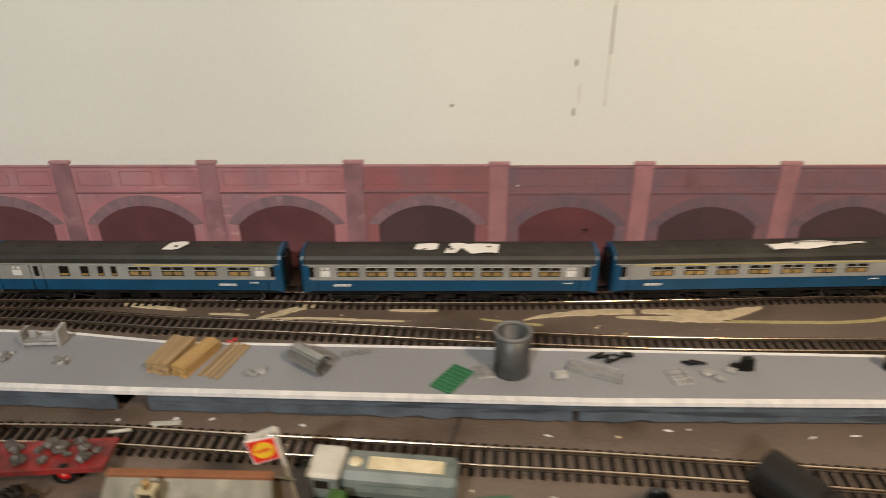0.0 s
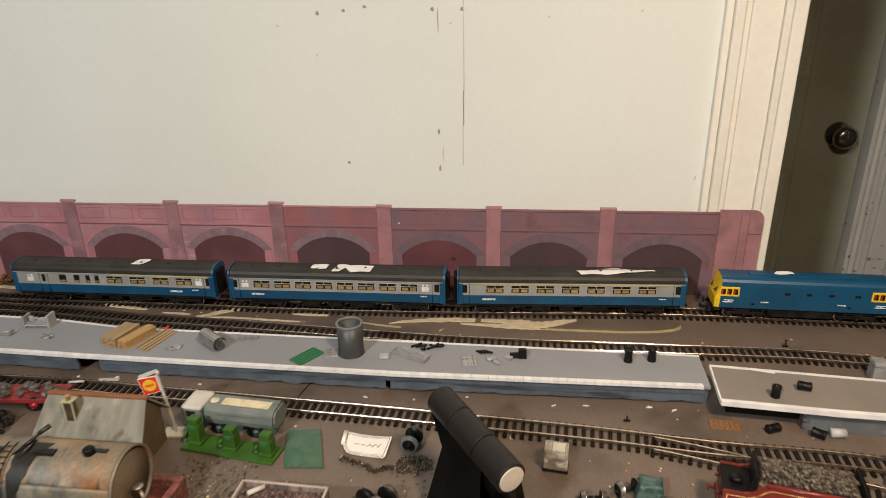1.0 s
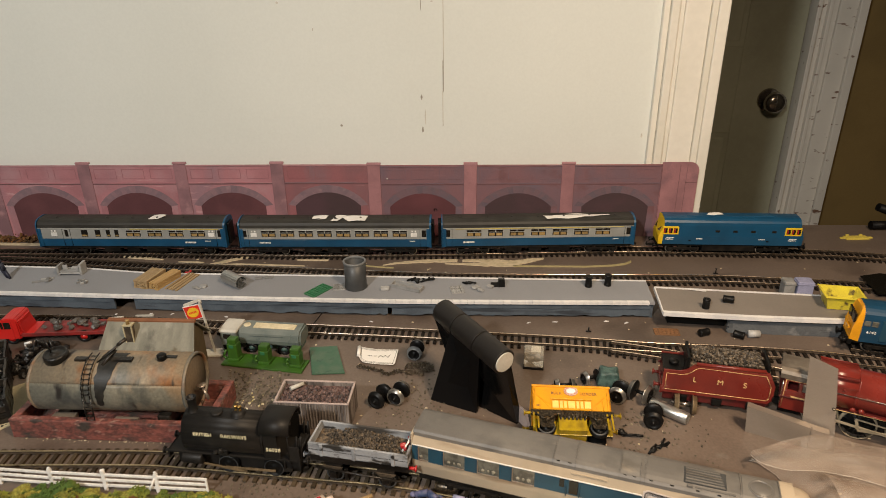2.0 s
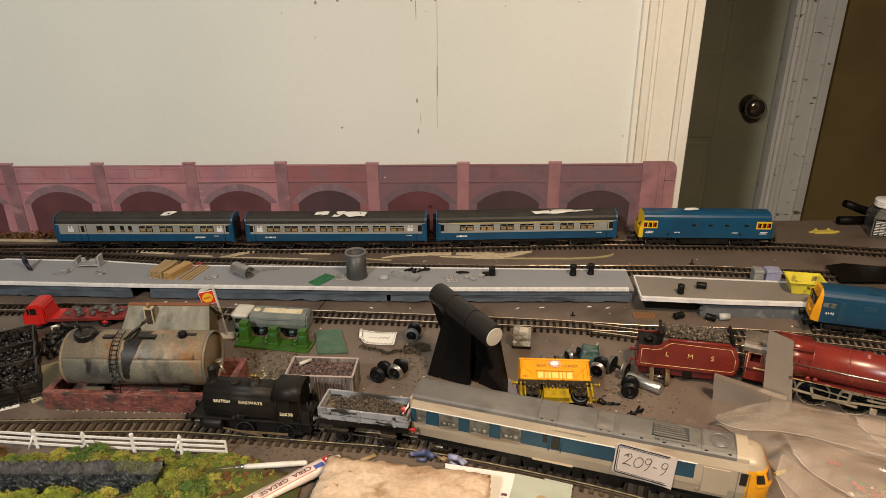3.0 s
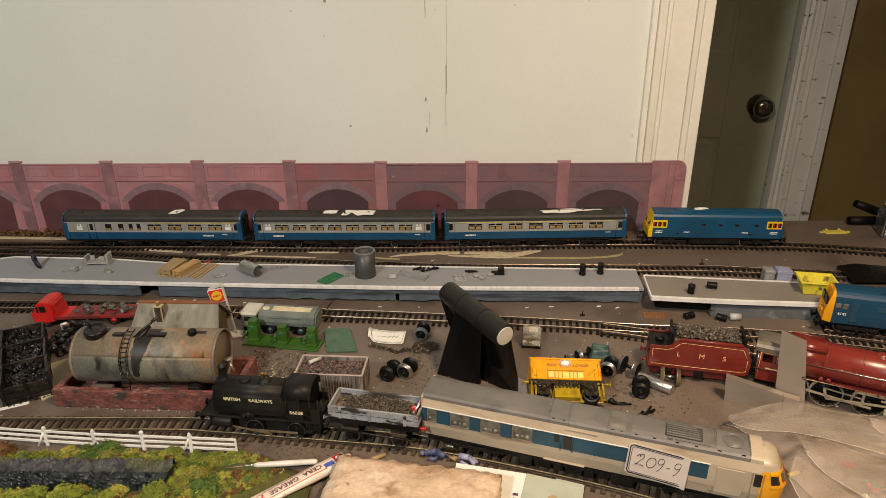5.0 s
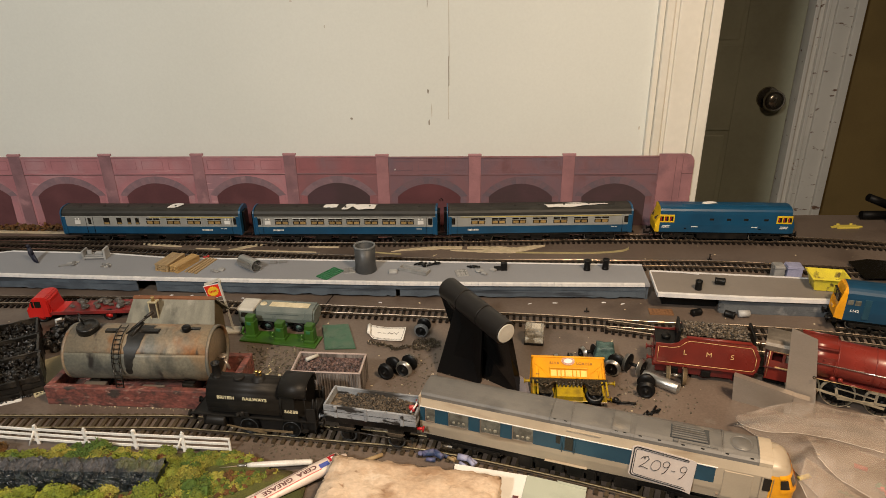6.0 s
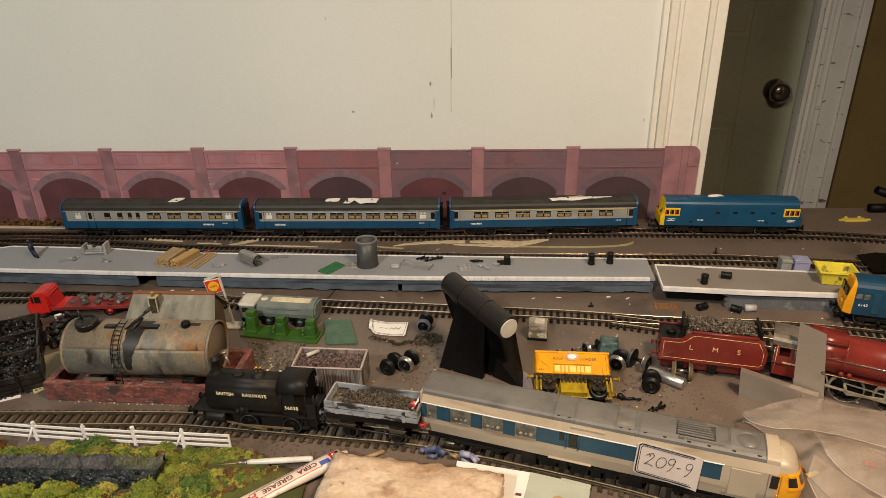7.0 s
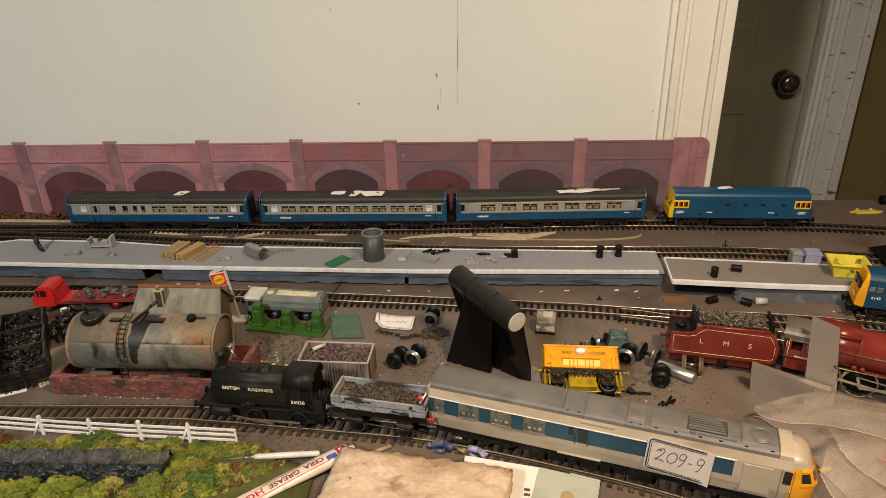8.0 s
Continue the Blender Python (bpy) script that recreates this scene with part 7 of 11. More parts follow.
# loose wheel sets
def loose_wheelset(m, label, r=0.0082, mat="black", rim="black", axle="black"):
    """An axle along x lying with both wheels on the board."""
    ws = thing("loose_wheelset", label, "wheel set", m, "loose wheel sets on the board")
    part("axle", rod(rod(bmesh.new(), (-0.0125, 0, r), (0.0125, 0, r), 0.0011, seg=10), (-0.004, 0, r), (0.004, 0, r), 0.0018, seg=12), axle, ws)
    for s in (-1, 1):
        w = part("wheel", lathe(bmesh.new(), ((0, 0.0010), (r * 0.22, 0.0014), (r * 0.30, 0.0004), (r * 0.74, 0.0), (r * 0.80, 0.0011), (r * 0.97, 0.0011), (r * 0.99, -0.0014), (r * 1.1, -0.0018), (r * 1.1, -0.0027), (r * 0.3, -0.0027), (0, -0.0030)), 26), mat, ws, "", Matrix.Translation((s * 0.0085, 0, r)) @ Matrix.Rotation(radians(90 * s), 4, "Y"))
        part("tyre", lathe(bmesh.new(), ((r * 0.80, 0.0014), (r * 0.98, 0.0014), (r * 1.0, -0.0014), (r * 1.11, -0.0017), (r * 1.11, -0.0024)), 26), rim, w)
    return ws


BLK, RIMMED = "black plastic wheel set lying on the board", "black wheel set with bright metal rims"
loose_wheelset(at(0.0590, 0.7915, 62), BLK)
loose_wheelset(at(0.0765, 0.7965, 68), RIMMED, rim="rim_metal")
stood = Matrix.Translation((0.0885, 0.8740, 0.0)) @ Matrix.Rotation(radians(80), 4, "Z")
loose_wheelset(stood, BLK, 0.0075, rim="drum_rim")
loose_wheelset(at(0.2905, 0.8000, 60), RIMMED, rim="rim_metal")
loose_wheelset(at(0.3105, 0.7985, -40), BLK, 0.0090, rim="rim_metal")
loose_wheelset(at(0.3140, 0.7640, 75), BLK, 0.0080)
loose_wheelset(at(0.3480, 0.7815, -14), "brass-rimmed wheel set with bright axle", 0.0085, "grimy_brown", "dull_brass", "chrome")
loose_wheelset(at(0.2690, 0.8260, 20), BLK, 0.0068, rim="rim_metal")
loose_wheelset(at(0.2400, 0.8150, 5), BLK, 0.0055, rim="rim_metal")
mt = thing("motor_can", "bright metal cylinder lying beside the red tender", "metal cylinder", at(0.3315, 0.7745, -40))
part("can", lathe(bmesh.new(), ((0, -0.0185), (0.0050, -0.0185), (0.0056, -0.0178), (0.0056, 0.0178), (0.0050, 0.0185), (0.0038, 0.0185), (0.0036, 0.0150), (0, 0.0150)), 22, Matrix.Translation((0, 0, 0.0057)) @ Matrix.Rotation(radians(90), 4, "Y")), "steel", mt)

# chain
chain = thing("metal_chain", "heap of fine dark metal chain on the board", "chain")
cr_ = random.Random(21)
ring = mesh_of("link", lathe(bmesh.new(), [(0.0017 + 0.00045 * math.cos(TAU * i / 6), 0.00045 * math.sin(TAU * i / 6)) for i in range(7)], 12))
for i, (q, h) in enumerate(spline(((0.030, 0.851), (0.042, 0.848), (0.051, 0.843), (0.064, 0.839), (0.073, 0.843), (0.082, 0.839)), 0.0021)):
    for k in range(2):
        part("link", ring, "chain_metal", chain, "", Matrix.Translation((q.x + cr_.uniform(-1, 1) * 0.0016, q.y + cr_.uniform(-1, 1) * 0.0022, 0.0012 + k * 0.0012)) @ Euler((cr_.uniform(0, 3), cr_.uniform(0, 3), cr_.uniform(0, 3))).to_matrix().to_4x4())
for i in range(110):
    a, rr = cr_.uniform(0, TAU), math.sqrt(cr_.random())
    x, y = 0.093 + 0.017 * rr * math.cos(a), 0.848 + 0.012 * rr * math.sin(a)
    part("link", ring, "chain_metal", chain, "", Matrix.Translation((x, y, 0.0012 + cr_.random() * 0.006 * (1 - rr))) @ Euler((cr_.uniform(0, 3), cr_.uniform(0, 3), cr_.uniform(0, 3))).to_matrix().to_4x4())

# scattered grit
def scatter(name, mat, label, n, x0, x1, y0, y1, size, seed):
    r = random.Random(seed)
    bm = bmesh.new()
    for _ in range(n):
        x = (x0 + x1) / 2 + (x1 - x0) / 2 * max(-1, min(1, r.gauss(0, 0.5)))
        y = (y0 + y1) / 2 + (y1 - y0) / 2 * max(-1, min(1, r.gauss(0, 0.5)))
        s = size * r.uniform(0.4, 1.3)
        lump(bm, (x, y, s * 0.4), s, r.random(), 1, 0.5, 0.7)
    return tagged(part(name, bm, mat), label, "grit", kind="stuff")


scatter("grit", "gravel", "dark grit scattered on the board beside the tank", 420, -0.11, -0.03, 0.775, 0.845, 0.0014, 31)
scatter("grit", "gold_grit", "pale gold grit glinting on the board", 34, -0.095, -0.04, 0.772, 0.825, 0.0012, 32)
scatter("grit", "gravel", "brown crumbs scattered on the board", 220, 0.05, 0.14, 0.735, 0.84, 0.0010, 33)
scatter("grit", "gravel", "brown crumbs scattered round the loose wheels", 160, 0.25, 0.36, 0.70, 0.80, 0.0011, 34)
scatter("grit", "gravel", "soil crumbs along the near track", 170, -0.08, 0.06, 0.655, 0.70, 0.0010, 35)
chip_r = random.Random(36)
chip_bm = bmesh.new()
for _ in range(46):
    x = chip_r.uniform(-0.095, 0.095)
    lump(chip_bm, (x, -0.0346 - abs(chip_r.gauss(0, 0.0012)), 0.0003), chip_r.uniform(0.0003, 0.0009), chip_r.random(), 1, 0.6, 0.5)
tagged(part("paint_chip", chip_bm, "flake", None, "", at(-0.1775, 0.769, -2.4)), "white paint chips lying along the foot of the trough", "chips", kind="stuff")
black_bits(at(0.310, 0.7305, 40), 9, 8, 0.009, "tangle of small black metal valve-gear parts")
black_bits(at(0.287, 0.7450, -15), 10, 5, 0.010, "thin dark wire scraps on the board")

# coal wagon standing on the board
def coal_wagon(m):
    wg = thing("mineral_wagon_body", "grey-brown ribbed wagon body filled with purple ore", "model wagon", m)
    L, D, H = 0.0340, 0.0170, 0.0290
    for q in ((-L, L, -D, -D + 0.002, 0, H), (-L, L, D - 0.002, D, 0, H), (-L, -L + 0.002, -D + 0.002, D - 0.002, 0, H), (L - 0.002, L, -D + 0.002, D - 0.002, 0, H)):
        part("side", box(bmesh.new(), *q), "wagon_grey", wg)
    rb = bmesh.new()
    for q in ((-L - 0.0006, L + 0.0006, -D - 0.0006, -D + 0.0012), (-L - 0.0006, L + 0.0006, D - 0.0012, D + 0.0006), (-L - 0.0006, -L + 0.0012, -D, D), (L - 0.0012, L + 0.0006, -D, D)):
        box(rb, *q, H - 0.0004, H + 0.0008, 0.0003)
    part("rim", rb, "wagon_rim", wg, "pale pinkish rim")
    me = mesh_of("rib", box(bmesh.new(), -0.0005, 0.0005, -0.0009, 0.0, 0.001, H - 0.001, 0.0002))
    for i in range(24):
        part("rib", me, "wagon_grey", wg, "", Matrix.Translation((-L + 0.0025 + i * (2 * L - 0.005) / 23, -D + 0.0001, 0)))
    for i in range(9):
        part("rib", me, "wagon_grey", wg, "", Matrix.Translation((L - 0.0001, -D + 0.003 + i * 0.0038, 0)) @ Matrix.Rotation(radians(90), 4, "Z"))
    r = random.Random(5)
    ld = box(bmesh.new(), -L + 0.002, L - 0.002, -D + 0.002, D - 0.002, 0.001, H - 0.0036)
    for _ in range(520):
        x, y = r.uniform(-1, 1) * (L - 0.004), r.uniform(-1, 1) * (D - 0.004)
        lump(ld, (x, y, H - 0.0030 + 0.002 * noise.noise(Vector((x * 60, y * 60, 1)))), r.uniform(0.0009, 0.0020), r.random(), 1, 0.5)
    part("ore_load", ld, "ore_red", wg, "purple-brown ore")
    return wg


coal_wagon(at(0.0022, 0.7695, -3))
solo("plastic_peg", rod(bmesh.new(), (-0.006, -0.003, 0.0022), (0.006, 0.003, 0.0026), 0.0022, 0.0018, 10), "lorry_white", "cream plastic peg lying on the ore", "peg", at(-0.0168, 0.7785, 10, 0.0268))

solo("plastic_peg", rod(bmesh.new(), (-0.0075, -0.001, 0.0013), (0.0075, 0.001, 0.0013), 0.0013, 0.0013, 10), "lorry_white", "cream plastic peg lying across the rails", "peg", at(-0.2705, 0.9430, 3, RAIL_TOP))

# ---- black coal stage on the buff card ----
solo("buff_card", plate(bmesh.new(), ((-0.290, 0.748), (-0.250, 0.792), (-0.290, 0.838), (-0.335, 0.800)), 0, 0.0008), "cream_card", "buff card sheet lying under the coal stage", "card")
def coal_bin(m, label):
    """A broken plank bin, crusted with soot and heaped with coal of all sizes."""
    st = thing("coal_bin", label, "coal bin", m, "black coal bins")
    w, d, h = 0.0210, 0.0195, 0.0265
    seed = round(abs(m.translation.x) * 1e4)
    r = random.Random(seed)

    def rough_board(x0, x1, y0, y1, z0, z1):
        bm = box(bmesh.new(), x0, x1, y0, y1, z0, z1)
        bmesh.ops.subdivide_edges(bm, edges=bm.edges[:], cuts=7, use_grid_fill=True)
        for v in bm.verts:
            p = v.co * 260 + Vector((seed, 0, 0))
            v.co += Vector((noise.noise(p), noise.noise(p + Vector((9, 0, 0))), noise.noise(p + Vector((0, 9, 0))) * 1.6)) * 0.0007
        return bm

    planks = 3
    for y0, y1, top in ((-d, -d + 0.002, 0.72), (d - 0.002, d, 1.0)):
        for k in range(planks):
            z0, z1 = h * top * k / planks + 0.0003, h * top * (k + 1) / planks - 0.0004
            part("bin_plank", rough_board(-w - r.uniform(0, 0.001), w + r.uniform(0, 0.001), y0 - r.uniform(0, 0.0006), y1, z0, z1), "bunker", st)
    for x0, x1 in ((-w, -w + 0.002), (w - 0.002, w)):
        for k in range(planks):
            z0, z1 = h * k / planks + 0.0003, h * (k + 1) / planks - 0.0004
            part("bin_plank", rough_board(x0, x1, -d, d, z0, z1), "bunker", st)
    for x in (-w, 0.0, w):
        part("bin_post", rough_board(x - 0.0014, x + 0.0014, -d - 0.0016, -d, 0, h * r.uniform(0.8, 1.05)), "bunker", st)
    bm = box(bmesh.new(), -w + 0.002, w - 0.002, -d + 0.002, d - 0.002, 0, h * 0.5)
    for _ in range(430):
        x, y = r.uniform(-1, 1) * (w - 0.003), r.uniform(-1, 1) * (d - 0.003)
        heap = 0.0075 * (1 - (x / w) ** 2) * (0.6 + 0.4 * y / d)
        lump(bm, (x, y, h * 0.54 + 0.004 * (y / d) + heap * r.random()), r.choice((0.0008, 0.0010, 0.0013, 0.0017, 0.0024)) * r.uniform(0.8, 1.2), r.random(), 1, 0.8)
    for _ in range(26):
        lump(bm, (r.uniform(-1, 1) * w, -d - r.uniform(0.001, 0.004), r.uniform(0.0006, 0.0012)), r.uniform(0.0006, 0.0016), r.random(), 1, 0.8)
    part("coal_fill", bm, "coal", st, "shiny black coal")
    return st


for i in range(3):
    coal_bin(at(-0.3135 - 0.0215 * i, 0.7665 + 0.0345 * i, 30), "soot-black plastic coal bin heaped with coal")
solo("paper_slip", plate(bmesh.new(), ((-0.018, -0.0016), (0.008, -0.0012), (0.008, 0.003), (-0.018, 0.003)), 0, 0.0006), "paper", "white paper slip poking out under a coal bin", "paper", at(-0.308, 0.7405, 26))
hp = bmesh.new()
r_ = random.Random(77)
for _ in range(170):
    a, q = r_.uniform(0, TAU), math.sqrt(r_.random())
    lump(hp, (0.024 * q * math.cos(a), 0.030 * q * math.sin(a), 0.002 + 0.024 * (1 - q) * r_.random()), r_.uniform(0.0025, 0.0050), r_.random(), 1, 0.5)
tagged(part("coal_heap", hp, "coal", None, "", at(-0.318, 0.862, 0)), "loose heap of glossy black coal on the board", "coal", kind="stuff")
wr = rod(bmesh.new(), (-0.012, 0, 0.012), (-0.004, -0.004, 0.030), 0.0011, seg=8)
rod(wr, (-0.004, -0.004, 0.030), (0.004, 0.0, 0.016), 0.0011, seg=8)
rod(wr, (0.008, 0, 0.006), (0.006, 0.002, 0.026), 0.0014, seg=8)
solo("coal_hoist", wr, "bunker", "bent black wire hoist frame standing in coal", "hoist", at(-0.308, 0.862, 0))
solo("white_hook", rod(rod(bmesh.new(), (-0.003, 0, 0), (-0.003, 0, 0.004), 0.0009, seg=8), (-0.003, 0, 0.004), (0.004, 0, 0.006), 0.0014, seg=8), "white", "small white plastic hook resting on the coal", "hook", at(-0.318, 0.852, 0, 0.024))
coal_bin(at(-0.415, 0.832, 20), "soot-black plastic coal bin heaped with coal")

# ---- black folding stand with round bar ----
stand = thing("folding_stand", "black plastic folding stand with a thick round top bar", "stand")
FAR, NEAR = Vector((0.1190, 0.8330, 0.0800)), Vector((0.1745, 0.7530, 0.0740))
axis = (NEAR - FAR).normalized()
for a, b in ((0.0, 0.305), (0.315, 0.655), (0.665, 1.0)):
    p, q = FAR.lerp(NEAR, a), FAR.lerp(NEAR, b)
    bar = rod(bmesh.new(), p + axis * 0.0007, q - axis * 0.0007, 0.0118, 0.0118, 32, caps=False)
    rod(bar, q - axis * 0.0007, q, 0.0118, 0.0109, 32)
    rod(bar, p, p + axis * 0.0007, 0.0109, 0.0118, 32)
    part("round_bar", bar, "bar_black", stand)
part("end_cap", rod(bmesh.new(), NEAR + axis * 0.0002, NEAR + axis * 0.0011, 0.0098, 0.0094, 32), "lorry_white", stand, "pale round end cap")
part("front_leg", slanted(bmesh.new(), (0.1075, 0.7970, 0), (0.1515, 0.7765, 0), FAR.lerp(NEAR, 0.66) + Vector((-0.002, -0.007, -0.003)), FAR.lerp(NEAR, 0.31) + Vector((-0.009, -0.005, -0.003)), -0.005), "soft_black", stand)
part("rear_leg", slanted(bmesh.new(), (0.1375, 0.8000, 0), (0.1885, 0.7610, 0), NEAR + Vector((0.001, 0.002, -0.004)), FAR + Vector((-0.009, -0.002, -0.004)), -0.0085), "gloss_black", stand)
solo("pale_offcut", slanted(bmesh.new(), (0.1895, 0.772, 0.0), (0.2010, 0.752, 0.0), (0.1975, 0.760, 0.016), (0.1895, 0.776, 0.013), 0.003), "wagon_rim", "pale plastic offcut leaning by the stand", "offcut")

# clear box and dark green lump
cbx = thing("clear_box", "small clear plastic box with a dark base", "plastic box", at(0.2135, 0.8565, -8))
part("box_body", box(bmesh.new(), -0.0105, 0.0105, -0.0085, 0.0085, 0.0024, 0.0205, 0.0016), "cube_plastic", cbx)
part("box_filling", lump(lump(bmesh.new(), (-0.003, 0.001, 0.008), 0.0055, 3, 2, 0.5), (0.004, -0.001, 0.010), 0.0050, 8, 2, 0.5), "grey_part", cbx)
part("box_base", box(bmesh.new(), -0.0108, 0.0108, -0.0086, 0.0086, 0, 0.0022, 0.0008), "black", cbx)
part("label_patch", box(bmesh.new(), -0.003, 0.007, -0.005, 0.006, 0.0198, 0.0203), "white", cbx)
tl = bmesh.new()
bmesh.ops.create_cube(tl, size=1)
bmesh.ops.subdivide_edges(tl, edges=tl.edges[:], cuts=5, use_grid_fill=True)
for v in tl.verts:
    k = 1 - 0.35 * max(0, v.co.z + 0.2)
    n3 = 0.10 * noise.noise(v.co * 3.0)
    v.co = Vector((v.co.x * 0.027 * k * (1 + n3), v.co.y * 0.020 * k * (1 + n3), (v.co.z + 0.5) * 0.021 * (1 + n3)))
for f in tl.faces:
    f.smooth = True
solo("green_block", tl, "teal", "dark teal crinkled plastic block on the board", "plastic block", at(0.2850, 0.8235, -6) @ Matrix.Scale(0.82, 4))

# ---- yellow hopper wagon ----
def hopper(m):
    hp = thing("hopper_wagon", "orange-yellow hopper wagon tipped over, with a dark oily chassis", "model wagon", m)
    L, W, z0, z1 = 0.0355, 0.0170, 0.0235, 0.0465
    body = bmesh.new()
    top_ = [(-L, -W, z1), (L, -W, z1), (L, W, z1), (-L, W, z1)]
    bot = [(-L * 1.0, -W * 0.80, z0), (L * 1.0, -W * 0.80, z0), (L * 1.0, W * 0.80, z0), (-L * 1.0, W * 0.80, z0)]
    for i in range(4):
        j = (i + 1) % 4
        slanted(body, bot[i], bot[j], top_[j], top_[i], -0.0012)
    box(body, -L * 0.99, L * 0.99, -W * 0.78, W * 0.78, z0, z0 + 0.0012)
    part("hopper_body", body, "hopper_yellow", hp)
    rb = bmesh.new()
    for q in ((-L - 0.0008, L + 0.0008, -W - 0.0008, -W + 0.0012), (-L - 0.0008, L + 0.0008, W - 0.0012, W + 0.0008), (-L - 0.0008, -L + 0.0012, -W, W), (L - 0.0012, L + 0.0008, -W, W)):
        box(rb, *q, z1 - 0.0014, z1 + 0.0006, 0.0003)
    part("hopper_rim", rb, "hopper_yellow", hp)
    part("load_plate", box(bmesh.new(), -L + 0.0015, L - 0.0015, -W + 0.0015, W - 0.0015, z1 - 0.004, z1 - 0.0030), "hopper_yellow", hp)
    def side_y(z):
        return -W * 0.80 - W * 0.20 * (z - z0) / (z1 - z0)
    for s in (-1, 1):
        part("brace", slanted(bmesh.new(), (s * L * 0.98, side_y(0.0405) - 0.0002, 0.0405), (s * L * 0.98, side_y(0.0385) - 0.0002, 0.0385), (s * 0.0165, side_y(0.0245) - 0.0002, 0.0245), (s * 0.0200, side_y(0.0245) - 0.0002, 0.0245), 0.0016 * s), "hopper_yellow", hp)
        for x in (0.0075, 0.0180, 0.0290):
            part("post", slanted(bmesh.new(), (s * x - 0.0005, side_y(z0), z0), (s * x + 0.0005, side_y(z0), z0), (s * x + 0.0005, side_y(0.0325), 0.0325), (s * x - 0.0005, side_y(0.0325), 0.0325), 0.0010), "hopper_yellow", hp)
    # row of paler panels: the highlight band on the sloping side, as colour
    for i in range(5):
        x = -0.0150 + i * 0.0075
        part("lit_panel", slanted(bmesh.new(), (x - 0.0031, side_y(0.0250) - 0.0001, 0.0250), (x + 0.0031, side_y(0.0250) - 0.0001, 0.0250), (x + 0.0031, side_y(0.0318) - 0.0001, 0.0318), (x - 0.0031, side_y(0.0318) - 0.0001, 0.0318), 0.0004), "lit_band_yellow", hp)
    for s in (-1, 1):
        part("end_rib", slanted(bmesh.new(), (s * L * 0.93 - 0.0005, side_y(z0), z0), (s * L * 0.93 + 0.0005, side_y(z0), z0), (s * L * 0.93 + 0.0005, side_y(z1), z1 - 0.001), (s * L * 0.93 - 0.0005, side_y(z1), z1 - 0.001), 0.0008), "hopper_yellow", hp)
    part("waist_ledge", box(bmesh.new(), -0.0185, 0.0185, side_y(0.033) - 0.0022, side_y(0.033) + 0.001, 0.0322, 0.0338, 0.0003), "hopper_yellow", hp)
    lean = Matrix.Rotation(math.atan2(W * 0.20, z1 - z0), 4, "X")
    em = Matrix.Translation((0.0, side_y(0.0425) - 0.0002, 0.0415)) @ lean @ FACE
    part("emblem", plate(bmesh.new(), [(0.0066 * math.cos(TAU * i / 24), 0.0046 * math.sin(TAU * i / 24)) for i in range(24)], 0, 0.0003), "emblem_red", hp, "faded red oval emblem with a white centre", em)
    part("emblem_centre", plate(bmesh.new(), [(0.0042 * math.cos(TAU * i / 20), 0.0026 * math.sin(TAU * i / 20)) for i in range(20)], 0.0003, 0.0005), "white", hp, "", em)
    for text, x in (("BULK", -0.0135), ("LOADER", 0.0158)):
        lettering(text, 0.0038, hp, "card_brown", Matrix.Translation((x, side_y(0.040) - 0.0003, 0.0390)) @ lean @ FACE, "lettering", 1.1)
    bars(hp, -0.0335, side_y(0.027) - 0.0002, 0.0262, (0.0010,) * 4, 0.0015, "card_brown", 0.0005)
    ch = bmesh.new()
    box(ch, -L - 0.002, L + 0.002, -W * 0.80, -W * 0.62, 0.0185, 0.0232, 0.0005)
    box(ch, -L - 0.002, L + 0.002, W * 0.62, W * 0.80, 0.0185, 0.0232, 0.0005)
    part("sole_bar", ch, "chassis", hp)
    for s in (-1, 1):
        part("axle_guard", slanted(bmesh.new(), (s * 0.0235 - 0.0095, -W * 0.80, 0.0190), (s * 0.0235 + 0.0095, -W * 0.80, 0.0190), (s * 0.0235 + 0.0050, -W * 0.82, 0.0050), (s * 0.0235 - 0.0050, -W * 0.82, 0.0050), 0.0010), "chassis", hp)
        sp = bmesh.new()
        for k in range(5):
            z = 0.0150 + 0.0007 * k
            w = 0.0085 - 0.0011 * k
            box(sp, s * 0.0235 - w, s * 0.0235 + w, -W * 0.92, -W * 0.84, z, z + 0.0005)
        lump(sp, (s * 0.0235, -W * 0.94, 0.0105), 0.0034, 3, 2, 0.2)
        rod(sp, (s * 0.0235 - 0.0095, -W * 0.9, 0.0170), (s * 0.0235, -W * 0.92, 0.0112), 0.0009, seg=7)
        rod(sp, (s * 0.0235 + 0.0095, -W * 0.9, 0.0170), (s * 0.0235, -W * 0.92, 0.0112), 0.0009, seg=7)
        part("leaf_spring", sp, "chassis", hp)
        wheelset(hp, s * 0.0235, 0.0088, 0.0078, 0.0090, "black", "drum")
        for j in (-1, 1):
            bf = rod(bmesh.new(), (s * (L + 0.002), j * 0.0115, 0.0205), (s * (L + 0.0075), j * 0.0115, 0.0205), 0.0013, seg=8)
            lathe(bf, ((0, 0), (0.0026, 0), (0.0026, 0.0008), (0, 0.001)), 12, Matrix.Translation((s * (L + 0.0075), j * 0.0115, 0.0205)) @ Matrix.Rotation(radians(90 * s), 4, "Y"))
            part("buffer", bf, "hopper_olive", hp)
        part("ladder", box(box(bmesh.new(), s * (L - 0.0005) - 0.0008, s * (L - 0.0005) + 0.0008, -W * 0.9, -W * 0.84, 0.003, 0.0190), s * (L - 0.0005) - 0.004 * s - 0.0008, s * (L - 0.0005) - 0.004 * s + 0.0008, -W * 0.9, -W * 0.84, 0.003, 0.0190), "hopper_olive", hp)
